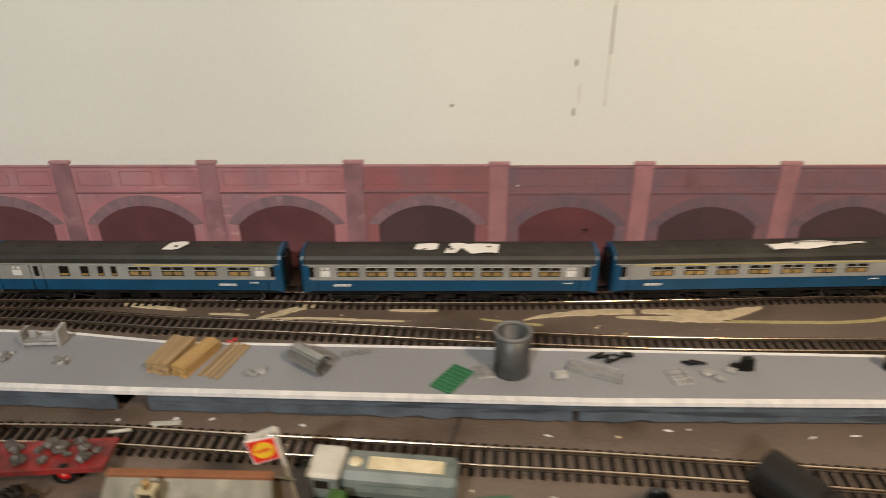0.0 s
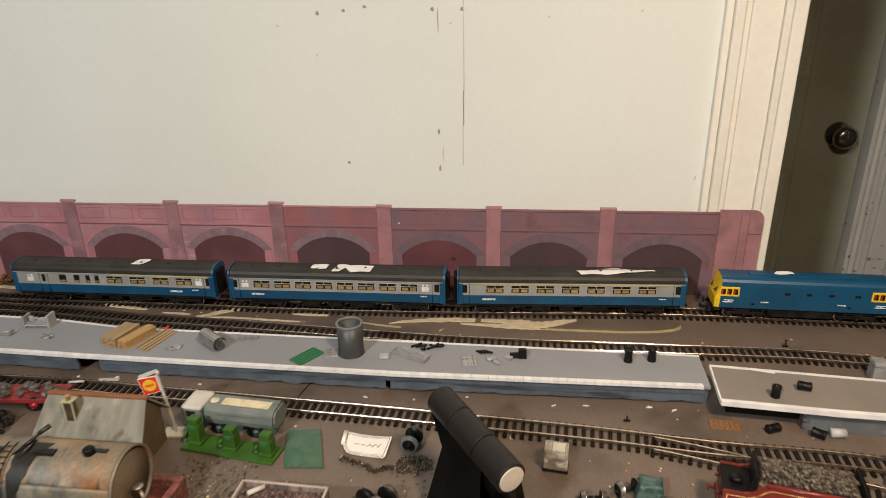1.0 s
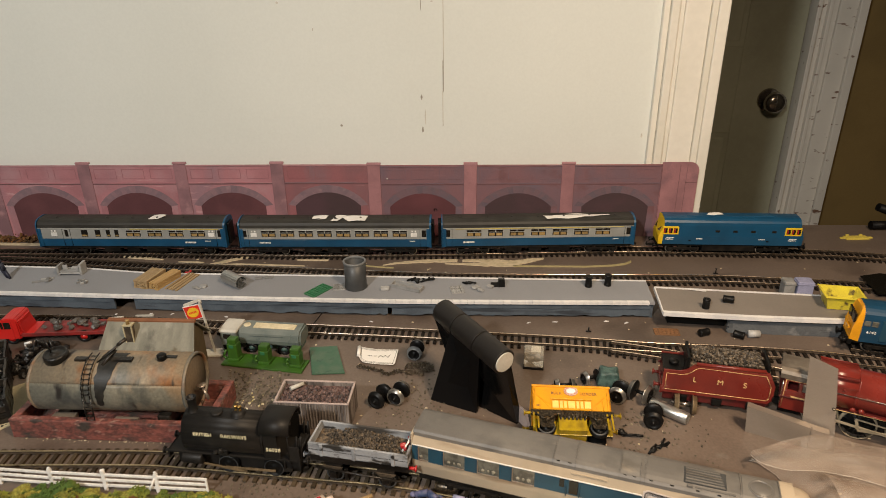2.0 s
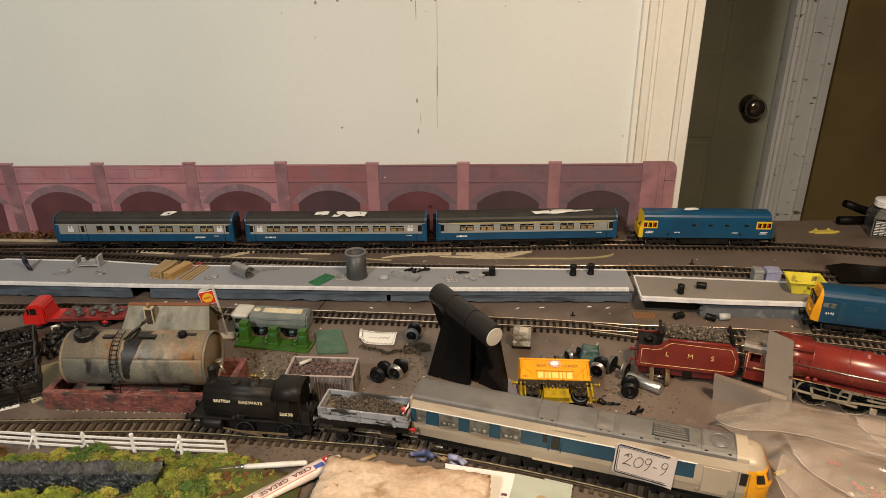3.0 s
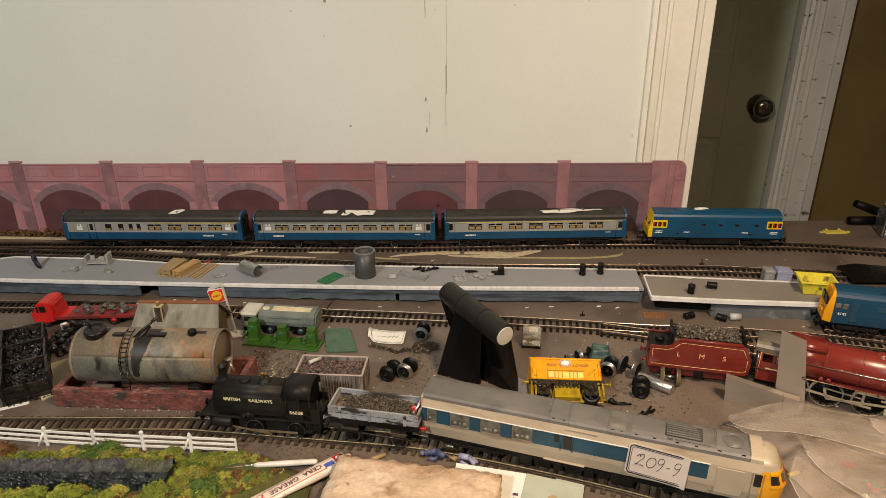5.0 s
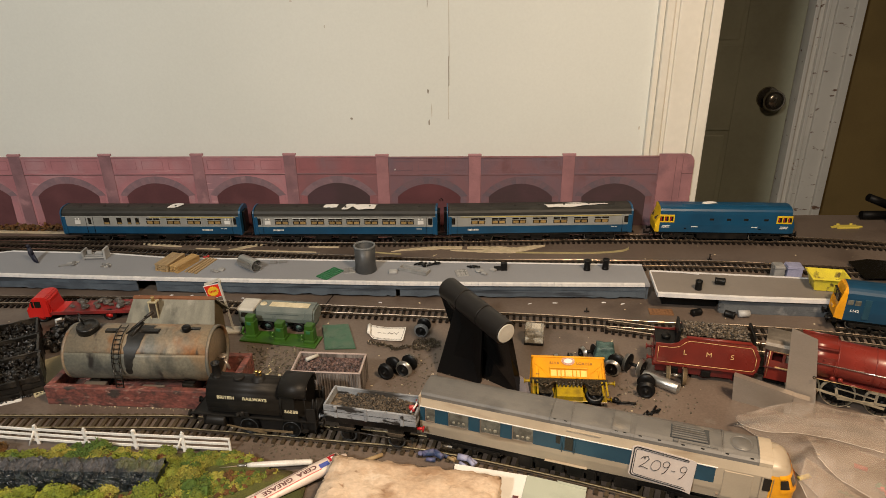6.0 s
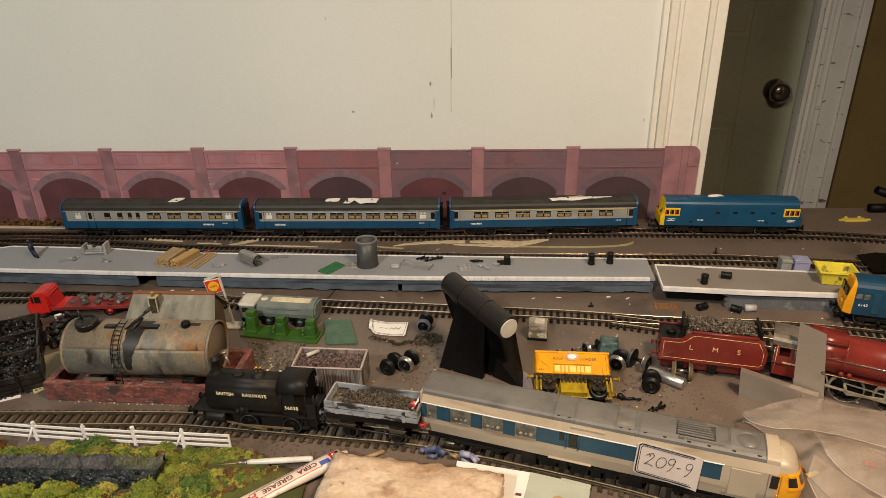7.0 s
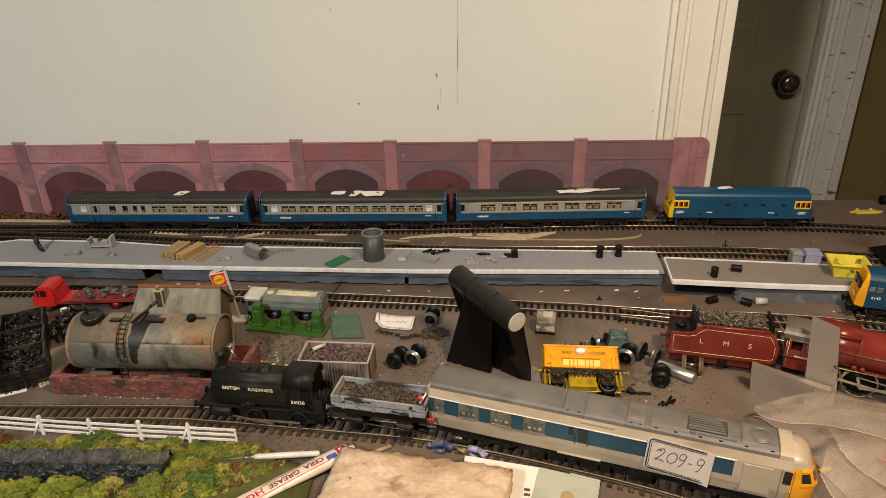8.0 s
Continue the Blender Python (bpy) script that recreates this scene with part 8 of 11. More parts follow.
    part("under_tray", box(bmesh.new(), -L, L, -W * 0.36, -W * 0.32, 0.0030, 0.0190, 0.0004), "hopper_olive", hp, "olive translucent plastic tray")
    part("discharge_chute", prism(bmesh.new(), ((-W * 0.75, 0.0185), (W * 0.75, 0.0185), (W * 0.45, 0.0035), (-W * 0.70, 0.0035)), -0.0125, 0.0125), "hopper_olive", hp, "olive-yellow discharge chute")
    rg = bmesh.new()
    for i in range(7):
        x = -0.011 + i * 0.0036
        rod(rg, (x, -W * 0.82, 0.0135), (x + 0.003, -W * 0.84, 0.0200), 0.0010, seg=7)
        lump(rg, (x, -W * 0.84, 0.0165), 0.0018, i, 1, 0.5)
    part("brake_gear", rg, "chassis", hp)
    return hp


hopper(Matrix.Translation((0.2322, 0.7170, 0.0168)) @ Matrix.Rotation(radians(-3), 4, "Z") @ Matrix.Rotation(radians(-75), 4, "X") @ Matrix.Diagonal((0.95, 1, 1, 1)))

# ---- crimson locomotive and tender ----
def tender(m):
    L, h = 0.0500, 0.0165
    td = thing("locomotive_tender", "crimson steam locomotive tender heaped with coal, gold lined", "model tender", m)
    side = [(-L, 0.0150), (L - 0.006, 0.0150), (L - 0.002, 0.0190), (L - 0.002, 0.0350), (L - 0.008, 0.0470), (L - 0.012, 0.0490), (-L + 0.030, 0.0490), (-L + 0.026, 0.0475), (-L + 0.020, 0.0415), (-L + 0.014, 0.0395), (-L, 0.0395)]
    for y in (-h, h - 0.0016):
        part("side_sheet", plate(bmesh.new(), side, 0, 0.0016), "crimson", td, "", Matrix.Translation((0, y + 0.0016, 0)) @ FACE)
    part("rolled_edge", rod(bmesh.new(), (-L + 0.028, -h + 0.0012, 0.0487), (L - 0.012, -h + 0.0012, 0.0487), 0.0018, seg=10), "crimson", td)
    line = bmesh.new()
    inset = [(-L + 0.003, 0.0185), (L - 0.0075, 0.0185), (L - 0.0055, 0.0210), (L - 0.0055, 0.0335), (L - 0.0110, 0.0445), (-L + 0.032, 0.0455), (-L + 0.0285, 0.0440), (-L + 0.0225, 0.0380), (-L + 0.0165, 0.0362), (-L + 0.003, 0.0362)]
    for (x0, z0), (x1, z1) in zip(inset, inset[1:] + inset[:1]):
        rod(line, (x0, -h - 0.0001, z0), (x1, -h - 0.0001, z1), 0.00028, seg=5)
    part("lining", line, "gold_letter", td, "thin gold lining")
    for ch, x in (("L", -0.0215), ("M", 0.0010), ("S", 0.0225)):
        lettering(ch, 0.0076, td, "gold_letter", face_at(x, -h - 0.0001, 0.0320))
    part("tank_floor", box(bmesh.new(), -L, L - 0.004, -h + 0.0016, h - 0.0016, 0.0150, 0.0360), "crimson_dark", td)
    part("rear_deck", box(bmesh.new(), -L, -L + 0.020, -h + 0.0016, h - 0.0016, 0.0358, 0.0385, 0.0004), "black", td)
    part("water_filler", lathe(bmesh.new(), ((0, 0.004), (0.0040, 0.004), (0.0046, 0.003), (0.0046, 0), (0, 0)), 16), "black", td, "", Matrix.Translation((-L + 0.010, -0.002, 0.0384)))
    part("coal_bulkhead", box(bmesh.new(), -L + 0.020, -L + 0.0225, -h + 0.0016, h - 0.0016, 0.0360, 0.0550, 0.0006), "black", td)
    part("front_bulkhead", box(bmesh.new(), L - 0.011, L - 0.0085, -h + 0.0016, h - 0.0016, 0.0360, 0.0560, 0.0008), "black", td)
    part("side_brace", slanted(bmesh.new(), (-L + 0.016, -h + 0.003, 0.0385), (-L + 0.021, -h + 0.003, 0.0385), (-L + 0.021, -h + 0.003, 0.0540), (-L + 0.019, -h + 0.003, 0.0540), 0.001), "black", td)
    r = random.Random(8)
    cl = box(bmesh.new(), -L + 0.0225, L - 0.011, -h + 0.002, h - 0.002, 0.0350, 0.0470)
    for _ in range(1100):
        x, y = r.uniform(-L + 0.025, L - 0.014), r.uniform(-1, 1) * (h - 0.0035)
        lump(cl, (x, y, 0.0482 + 0.0050 * (1 - (y / h) ** 2) + 0.0012 * r.random()), r.uniform(0.0006, 0.0016), r.random(), 1, 0.8)
    part("coal_load", cl, "tender_coal", td, "grey-brown crumbly coal load")
    fr = bmesh.new()
    box(fr, -L, L - 0.004, -h + 0.002, h - 0.002, 0.0120, 0.0150)
    for y in (-h + 0.003, h - 0.003):
        box(fr, -L + 0.002, L - 0.006, y - 0.0008, y + 0.0008, 0.0060, 0.0130, 0.0003)
    part("frame", fr, "crimson_dark", td)
    for x in (-0.030, 0.001, 0.031):
        part("axle_box", box(bmesh.new(), x - 0.0045, x + 0.0045, -h + 0.0002, -h + 0.003, 0.0055, 0.0125, 0.0008), "black", td)
        wheelset(td, x, 0.0085, 0.0082, 0.0090, "black", "crimson_dark")
    for j in (-1, 1):
        bf = rod(bmesh.new(), (-L, j * 0.0105, 0.0185), (-L - 0.006, j * 0.0105, 0.0185), 0.0016, seg=10)
        lathe(bf, ((0, 0), (0.0032, 0), (0.0032, 0.0008), (0, 0.0012)), 14, Matrix.Translation((-L - 0.006, j * 0.0105, 0.0185)) @ Matrix.Rotation(radians(-90), 4, "Y"))
        part("buffer", bf, "crimson", td)
        part("rear_lamp", rod(bmesh.new(), (-L, j * 0.010, 0.031), (-L - 0.003, j * 0.010, 0.031), 0.0012, seg=8), "crimson_dark", td)
    part("buffer_beam", box(bmesh.new(), -L - 0.0012, -L + 0.001, -h + 0.001, h - 0.001, 0.0125, 0.0215, 0.0004), "crimson", td)
    part("drawbar", box(bmesh.new(), L - 0.005, L + 0.010, -0.003, 0.003, 0.0095, 0.0115, 0.0004), "black", td)
    return td


tender(at(0.3800, 0.7985, -12))


def steam_loco(m):
    """Cab at local x = 0, smokebox ahead along +x."""
    st = thing("steam_locomotive", "crimson express steam locomotive with bright valve gear", "model locomotive", m)
    h = 0.0165
    cab = bmesh.new()
    for y in (-h, h - 0.0014):
        for x0, x1, z0, z1 in ((0.0, 0.026, 0.0180, 0.0385), (0.0, 0.0035, 0.0385, 0.0500), (0.0125, 0.0150, 0.0385, 0.0500), (0.0225, 0.026, 0.0385, 0.0500), (0.0035, 0.0225, 0.0478, 0.0500)):
            box(cab, x0, x1, y, y + 0.0014, z0, z1)
    box(cab, 0.024, 0.026, -h + 0.0014, h - 0.0014, 0.0230, 0.0520)
    cabo = part("cab", cab, "crimson", st)
    part("cab_floor", box(bmesh.new(), -0.006, 0.024, -h + 0.0016, h - 0.0016, 0.0200, 0.0235), "black", cabo)
    part("fall_plate", box(bmesh.new(), -0.012, -0.002, -0.009, 0.009, 0.0245, 0.0255), "chassis", cabo)
    for y in (-h + 0.0004, h - 0.0004):
        part("cab_handrail", rod(bmesh.new(), (-0.0006, y, 0.0225), (-0.0006, y, 0.0470), 0.0005, seg=6), "chrome", cabo)
    part("edge_lining", rod(rod(bmesh.new(), (0.0014, -h - 0.0001, 0.0195), (0.0014, -h - 0.0001, 0.0490), 0.00028, seg=5), (0.0014, -h - 0.0001, 0.0490), (0.025, -h - 0.0001, 0.0490), 0.00028, seg=5), "gold_letter", cabo)
    part("cab_step", box(bmesh.new(), 0.001, 0.008, -h - 0.001, -h + 0.004, 0.0075, 0.0085), "crimson_dark", cabo)
    rf = bmesh.new()
    prism(rf, roof_outline(h + 0.0008, 0.0500, 0.0600) + [(y * 0.9, z - 0.0012) for y, z in roof_outline(h + 0.0008, 0.0500, 0.0600)[::-1]], -0.004, 0.027)
    part("cab_roof", rf, "bare_metal", cabo, "dull bare-metal cab roof")
    part("backhead", box(bmesh.new(), 0.014, 0.024, -0.010, 0.010, 0.024, 0.044, 0.002), "lead", cabo)
    part("number_bar", box(bmesh.new(), 0.0075, 0.0185, -h - 0.0003, -h + 0.0002, 0.0300, 0.0330), "gold_letter", cabo)
    # firebox and boiler
    fbp = [(-0.0175, 0.030), (-0.0185, 0.050), (-0.0165, 0.0600), (-0.012, 0.0640), (0.012, 0.0640), (0.0165, 0.0600), (0.0185, 0.050), (0.0175, 0.030)]
    fb = prism(bmesh.new(), fbp, 0.0262, 0.0560)
    bmesh.ops.bevel(fb, geom=[e for e in fb.edges if abs(e.verts[0].co.x - e.verts[1].co.x) > 0.01], offset=0.0045, segments=6, affect="EDGES")
    for f in fb.faces:
        f.smooth = abs(f.normal.x) < 0.5
    part("firebox", fb, "crimson", st)
    turn = Matrix.Rotation(radians(90), 4, "Y")
    part("boiler", lathe(bmesh.new(), ((0.0, 0.055), (0.0188, 0.055), (0.0188, 0.056), (0.0182, 0.0565), (0.0176, 0.150), (0.0180, 0.1502), (0.0180, 0.1515), (0.0176, 0.152), (0.0176, 0.185), (0, 0.185)), 40, Matrix.Translation((0, 0, 0.0455)) @ turn), "crimson", st)
    for x in (0.0570, 0.087, 0.118, 0.149):
        part("boiler_band", lathe(bmesh.new(), ((0.0178, -0.0006), (0.0187, -0.0004), (0.0187, 0.0004), (0.0178, 0.0006)), 40, Matrix.Translation((x, 0, 0.0455)) @ turn), "crimson", st)
    part("dome", lathe(bmesh.new(), ((0.006, 0), (0.005, 0.001), (0.0045, 0.002), (0.003, 0.003), (0, 0.0033)), 20), "crimson", st, "", Matrix.Translation((0.102, 0, 0.0625)))
    part("chimney", lathe(bmesh.new(), ((0.007, 0), (0.0055, 0.002), (0.0055, 0.008), (0.0065, 0.009), (0.0065, 0.010), (0, 0.010)), 20), "black", st, "", Matrix.Translation((0.168, 0, 0.0625)))
    part("handrail", rod(bmesh.new(), (0.027, -0.0188, 0.0480), (0.182, -0.0183, 0.0480), 0.0005, seg=7), "chrome", st)
    for x in (0.032, 0.071, 0.110, 0.148):
        part("handrail_knob", lump(bmesh.new(), (x, -0.0186, 0.0480), 0.0008, 2, 1, 0.05), "chrome", st)
    for x, z in ((0.031, 0.058), (0.036, 0.0588), (0.046, 0.052), (0.033, 0.037), (0.104, 0.030), (0.124, 0.030)):
        part("washout_plug", lump(bmesh.new(), (x, -0.0180, z), 0.0013, 4, 2, 0.05), "crimson", st)
    for x in (0.0555, 0.0620):
        part("injector", lathe(bmesh.new(), ((0, 0.002), (0.002, 0.002), (0.0024, 0), (0, 0)), 14), "crimson", st, "", face_at(x, -0.0172, 0.0345))
    part("pipe", rod(rod(bmesh.new(), (0.062, -0.0180, 0.0325), (0.085, -0.0185, 0.0318), 0.0007, seg=7), (0.085, -0.0185, 0.0318), (0.160, -0.0185, 0.0318), 0.0005, seg=7), "crimson", st)
    # running plate
    rp = bmesh.new()
    box(rp, -0.002, 0.200, -h - 0.0010, h + 0.0010, 0.0300, 0.0316, 0.0003)
    part("running_plate", rp, "crimson_dark", st)
    part("plate_lining", rod(bmesh.new(), (0.026, -h - 0.0012, 0.0308), (0.200, -h - 0.0012, 0.0308), 0.0004, seg=6), "gold_letter", st)
    part("main_frame", box(bmesh.new(), 0.000, 0.195, -0.0062, 0.0062, 0.0080, 0.0300), "black", st)
    # driving wheels with spokes
    for x in (0.034, 0.064, 0.100):
        for s in (-1, 1):
            w = part("driving_wheel", lathe(bmesh.new(), ((0.0137, 0.0008), (0.0142, 0.0008), (0.0144, -0.0014), (0.0151, -0.0018), (0.0151, -0.0026), (0.0137, -0.0026), (0.0137, 0.0008)), 36), "silver" if s < 0 else "black", st, "bright rimmed driving wheel", Matrix.Translation((x, s * 0.0095, 0.0150)) @ (FACE if s < 0 else Matrix.Rotation(radians(-90), 4, "X")))
            sp = lathe(bmesh.new(), ((0, 0.0012), (0.003, 0.0012), (0.0034, 0.0), (0.0034, -0.002), (0, -0.002)), 14)
            for k in range(14):
                a = TAU * k / 14
                rod(sp, (0.003 * math.cos(a), 0.003 * math.sin(a), -0.0005), (0.0139 * math.cos(a), 0.0139 * math.sin(a), -0.0005), 0.0006, seg=5)
            part("spoke_hub", sp, "black", w)
            part("wheel_back", lathe(bmesh.new(), ((0, -0.0022), (0.0118, -0.0022), (0.0118, -0.0026), (0, -0.0026)), 24), "black", w)
    vg = bmesh.new()
    y = -0.0128

    def link(a, b, w):
        (x0, z0), (x1, z1) = a, b
        d = Vector((x1 - x0, z1 - z0)).normalized()
        n = Vector((-d.y, d.x)) * w * 0.40
        slanted(vg, (x0 - n.x, y, z0 - n.y), (x1 - n.x, y, z1 - n.y), (x1 + n.x, y, z1 + n.y), (x0 + n.x, y, z0 + n.y), 0.0010)

    link((0.022, 0.0185), (0.102, 0.0120), 0.0026)
    link((0.064, 0.0120), (0.136, 0.0200), 0.0026)
    link((0.064, 0.0130), (0.061, 0.0230), 0.0030)
    link((0.061, 0.0230), (0.094, 0.0200), 0.0014)
    link((0.094, 0.0150), (0.094, 0.0275), 0.0028)
    link((0.094, 0.0262), (0.130, 0.0262), 0.0018)
    link((0.126, 0.0275), (0.128, 0.0110), 0.0020)
    link((0.118, 0.0190), (0.160, 0.0190), 0.0022)
    part("valve_gear", vg, "silver", st, "bright metal rods and valve gear")
    br = bmesh.new()
    for q in ((0.086, 0.110, y - 0.002, y - 0.0012, 0.0255, 0.0290), (0.108, 0.134, y - 0.002, y - 0.0012, 0.0215, 0.0240), (0.112, 0.118, y - 0.003, y - 0.001, 0.0090, 0.0150)):
        box(br, *q, 0.0004)
    part("slide_bar", br, "silver", st)
    part("cylinder", lathe(bmesh.new(), ((0, -0.011), (0.0072, -0.011), (0.0072, 0.011), (0, 0.011)), 22, Matrix.Translation((0.158, -0.0145, 0.0190)) @ turn), "crimson", st)
    part("cylinder", lathe(bmesh.new(), ((0, -0.011), (0.0072, -0.011), (0.0072, 0.011), (0, 0.011)), 22, Matrix.Translation((0.158, 0.0145, 0.0190)) @ turn), "crimson", st)
    for x in (0.143, 0.172):
        wheelset(st, x, 0.0075, 0.0072, 0.009, "black", "rim_metal")
    part("buffer_beam", box(bmesh.new(), 0.200, 0.203, -h, h, 0.0180, 0.0300, 0.0004), "crimson", st)
    return st


steam_loco(at(0.4330, 0.7800, -25))

# bent metal bracket in front of the red locomotive
brk = thing("metal_bracket", "dull grey folded metal bracket with an upright plate", "bracket")
part("low_plate", slanted(bmesh.new(), (0.3945, 0.7530, 0.0), (0.4390, 0.7310, 0.0), (0.4390, 0.7310, 0.0215), (0.3925, 0.7545, 0.0270), -0.0075), "sheet_steel", brk)
part("low_plate", slanted(bmesh.new(), (0.4392, 0.7308, 0.0), (0.4520, 0.7250, 0.0), (0.4520, 0.7250, 0.0200), (0.4392, 0.7308, 0.0212), -0.0075), "sheet_steel", brk)
part("upright_plate", slanted(bmesh.new(), (0.4375, 0.7400, 0.0), (0.4610, 0.7270, 0.0), (0.4565, 0.7440, 0.0740), (0.4375, 0.7560, 0.0790), -0.0012), "sheet_steel", brk)
part("screw_hole", lathe(bmesh.new(), ((0.0008, 0.0002), (0.0016, 0.0003), (0.0017, 0.0), (0.0008, 0.0)), 14), "chassis", brk, "", face_at(0.4555, 0.7338, 0.040, -30))

# ---- black tank engine ----
def pug(m):
    pg = thing("saddle_tank_engine", "small black saddle tank steam engine lettered in cream", "model locomotive", m)
    h = 0.0150
    part("footplate", box(bmesh.new(), -0.0590, 0.0590, -h, h, 0.0185, 0.0205, 0.0004), "loco_black", pg)
    part("frame", box(bmesh.new(), -0.055, 0.055, -0.006, 0.006, 0.0090, 0.0185), "loco_black", pg)
    tp_ = [(-0.0135, 0.0215), (-0.0160, 0.0270), (-0.0160, 0.0380), (-0.0140, 0.0455), (-0.0095, 0.0515), (-0.004, 0.0545), (0.004, 0.0545), (0.0095, 0.0515), (0.0140, 0.0455), (0.0160, 0.0380), (0.0160, 0.0270), (0.0135, 0.0215)]
    t_ = prism(bmesh.new(), tp_, -0.0430, 0.0270)
    bmesh.ops.bevel(t_, geom=[e for e in t_.edges if abs(e.verts[0].co.x - e.verts[1].co.x) > 0.01], offset=0.0025, segments=3, affect="EDGES")
    for f in t_.faces:
        f.smooth = abs(f.normal.x) < 0.5
    part("saddle_tank", t_, "loco_black", pg)
    part("tank_band", prism(bmesh.new(), [(y * 1.015, z + 0.0003) for y, z in tp_], 0.0270, 0.0285), "loco_black", pg)
    part("smokebox_door", lathe(bmesh.new(), ((0, 0.004), (0.006, 0.003), (0.010, 0.001), (0.0115, 0.0), (0.0115, -0.003), (0, -0.003)), 26), "loco_black", pg, "", Matrix.Translation((-0.0450, 0, 0.0350)) @ Matrix.Rotation(radians(-90), 4, "Y"))
    part("chimney", lathe(bmesh.new(), ((0.0050, 0), (0.0038, 0.002), (0.0036, 0.0115), (0.0042, 0.0125), (0.0042, 0.014), (0.003, 0.014), (0.003, 0.010), (0, 0.010)), 20), "loco_black", pg, "", Matrix.Translation((-0.0370, 0, 0.0535)))
    part("tank_lid", lathe(bmesh.new(), ((0.0052, 0), (0.0052, 0.0015), (0.0045, 0.0022), (0, 0.0024)), 20), "loco_black", pg, "", Matrix.Translation((-0.0150, -0.002, 0.0540)))
    dm = part("dome", lathe(bmesh.new(), ((0.0068, 0), (0.0058, 0.0015), (0.0050, 0.0035), (0, 0.0045)), 20), "loco_black", pg, "", Matrix.Translation((0.0040, -0.001, 0.0538)))
    for x, y in ((-0.0018, 0), (0.0018, 0)):
        part("safety_valve", lathe(bmesh.new(), ((0.0014, 0), (0.0010, 0.001), (0.0010, 0.0028), (0.0017, 0.0034), (0.0017, 0.0046), (0, 0.005)), 12), "brass", dm, "brass safety valve", Matrix.Translation((x, y, 0.0040)))
    cab = bmesh.new()
    for y in (-h, h - 0.0012):
        box(cab, 0.0285, 0.0405, y, y + 0.0012, 0.0205, 0.0470, 0.0003)
        box(cab, 0.0405, 0.0425, y, y + 0.0012, 0.0205, 0.0330, 0.0003)
        box(cab, 0.0505, 0.0590, y, y + 0.0012, 0.0205, 0.0345, 0.0003)
        rod(cab, (0.0500, y + 0.0006, 0.0205), (0.0500, y + 0.0006, 0.0490), 0.0006, seg=7)
    box(cab, 0.0285, 0.0297, -h + 0.0012, h - 0.0012, 0.0205, 0.0530)
    box(cab, 0.0425, 0.0505, h - 0.0012, h, 0.0205, 0.0475)
    part("cab", cab, "loco_black", pg)
    ro = roof_outline(h + 0.0012, 0.0465, 0.0585)
    part("cab_roof", prism(bmesh.new(), ro + [(y * 0.93, z - 0.0013) for y, z in ro[::-1]], 0.0265, 0.0520, smooth=True), "loco_black", pg)
    bk_ = bmesh.new()
    for x in (0.0545, 0.0580):
        for y in (-0.010, 0.010):
            rod(bk_, (x, y, 0.0205), (x + 0.002, y, 0.0420), 0.0009, seg=7)
    box(bk_, 0.052, 0.060, -0.011, 0.011, 0.0205, 0.0290, 0.001)
    part("bunker", bk_, "loco_black", pg)
    lettering("BRITISH", 0.0048, pg, "cream_letter", face_at(-0.0235, -0.0162, 0.0415), "lettering", 1.0, 0.00008)
    lettering("RAILWAYS", 0.0048, pg, "cream_letter", face_at(0.0040, -0.0162, 0.0415), "lettering", 1.0, 0.00008)
    lettering("56038", 0.0048, pg, "cream_letter", face_at(0.0368, -h - 0.0002, 0.0300), "lettering", 1.08, 0.0001)
    part("side_step", box(bmesh.new(), -0.012, -0.004, -h - 0.001, -h + 0.002, 0.0210, 0.0260, 0.0006), "loco_black", pg)
    part("pipe", lump(lump(bmesh.new(), (-0.010, -0.0160, 0.0250), 0.0030, 4, 2, 0.3), (-0.014, -0.016, 0.0235), 0.0018, 5, 2, 0.3), "loco_black", pg)
    for x in (-0.0080, 0.0330):
        for s in (-1, 1):
            w = part("driving_wheel", lathe(bmesh.new(), ((0, 0.0008), (0.0025, 0.0010), (0.0030, 0.0), (0.0068, 0.0), (0.0070, 0.0009), (0.0080, 0.0009), (0.0082, -0.0014), (0.0090, -0.0018), (0.0090, -0.0026), (0, -0.0026)), 26), "black", pg, "", Matrix.Translation((x, s * 0.0092, 0.0052 + 0.0083)) @ (FACE if s < 0 else Matrix.Rotation(radians(-90), 4, "X")))
            part("tyre", lathe(bmesh.new(), ((0.0074, 0.0011), (0.0080, 0.0011), (0.0080, 0.0006), (0.0074, 0.0006), (0.0074, 0.0011)), 26), "drum", w)
    rodm = bmesh.new()
    slanted(rodm, (-0.0100, -0.0118, 0.0080), (0.0350, -0.0118, 0.0080), (0.0350, -0.0118, 0.0098), (-0.0100, -0.0118, 0.0098), -0.0010)
    slanted(rodm, (-0.0300, -0.0135, 0.0125), (0.0100, -0.0135, 0.0060), (0.0100, -0.0135, 0.0078), (-0.0300, -0.0135, 0.0139), -0.0010)
    part("connecting_rod", rodm, "dull_brass", pg, "dull brassy connecting rod")
    for s in (-1, 1):
        part("cylinder", lathe(bmesh.new(), ((0, -0.009), (0.0050, -0.009), (0.0054, -0.008), (0.0054, 0.008), (0.0050, 0.009), (0, 0.009)), 20, Matrix.Translation((-0.0370, s * 0.0130, 0.0135)) @ Matrix.Rotation(radians(90), 4, "Y")), "loco_black", pg)
        for j in (-1, 1):
            bf = rod(bmesh.new(), (s * 0.0590, j * 0.0105, 0.0165), (s * 0.0640, j * 0.0105, 0.0165), 0.0015, seg=10)
            lathe(bf, ((0, 0), (0.0032, 0), (0.0032, 0.0008), (0, 0.0012)), 14, Matrix.Translation((s * 0.0640, j * 0.0105, 0.0165)) @ Matrix.Rotation(radians(90 * s), 4, "Y"))
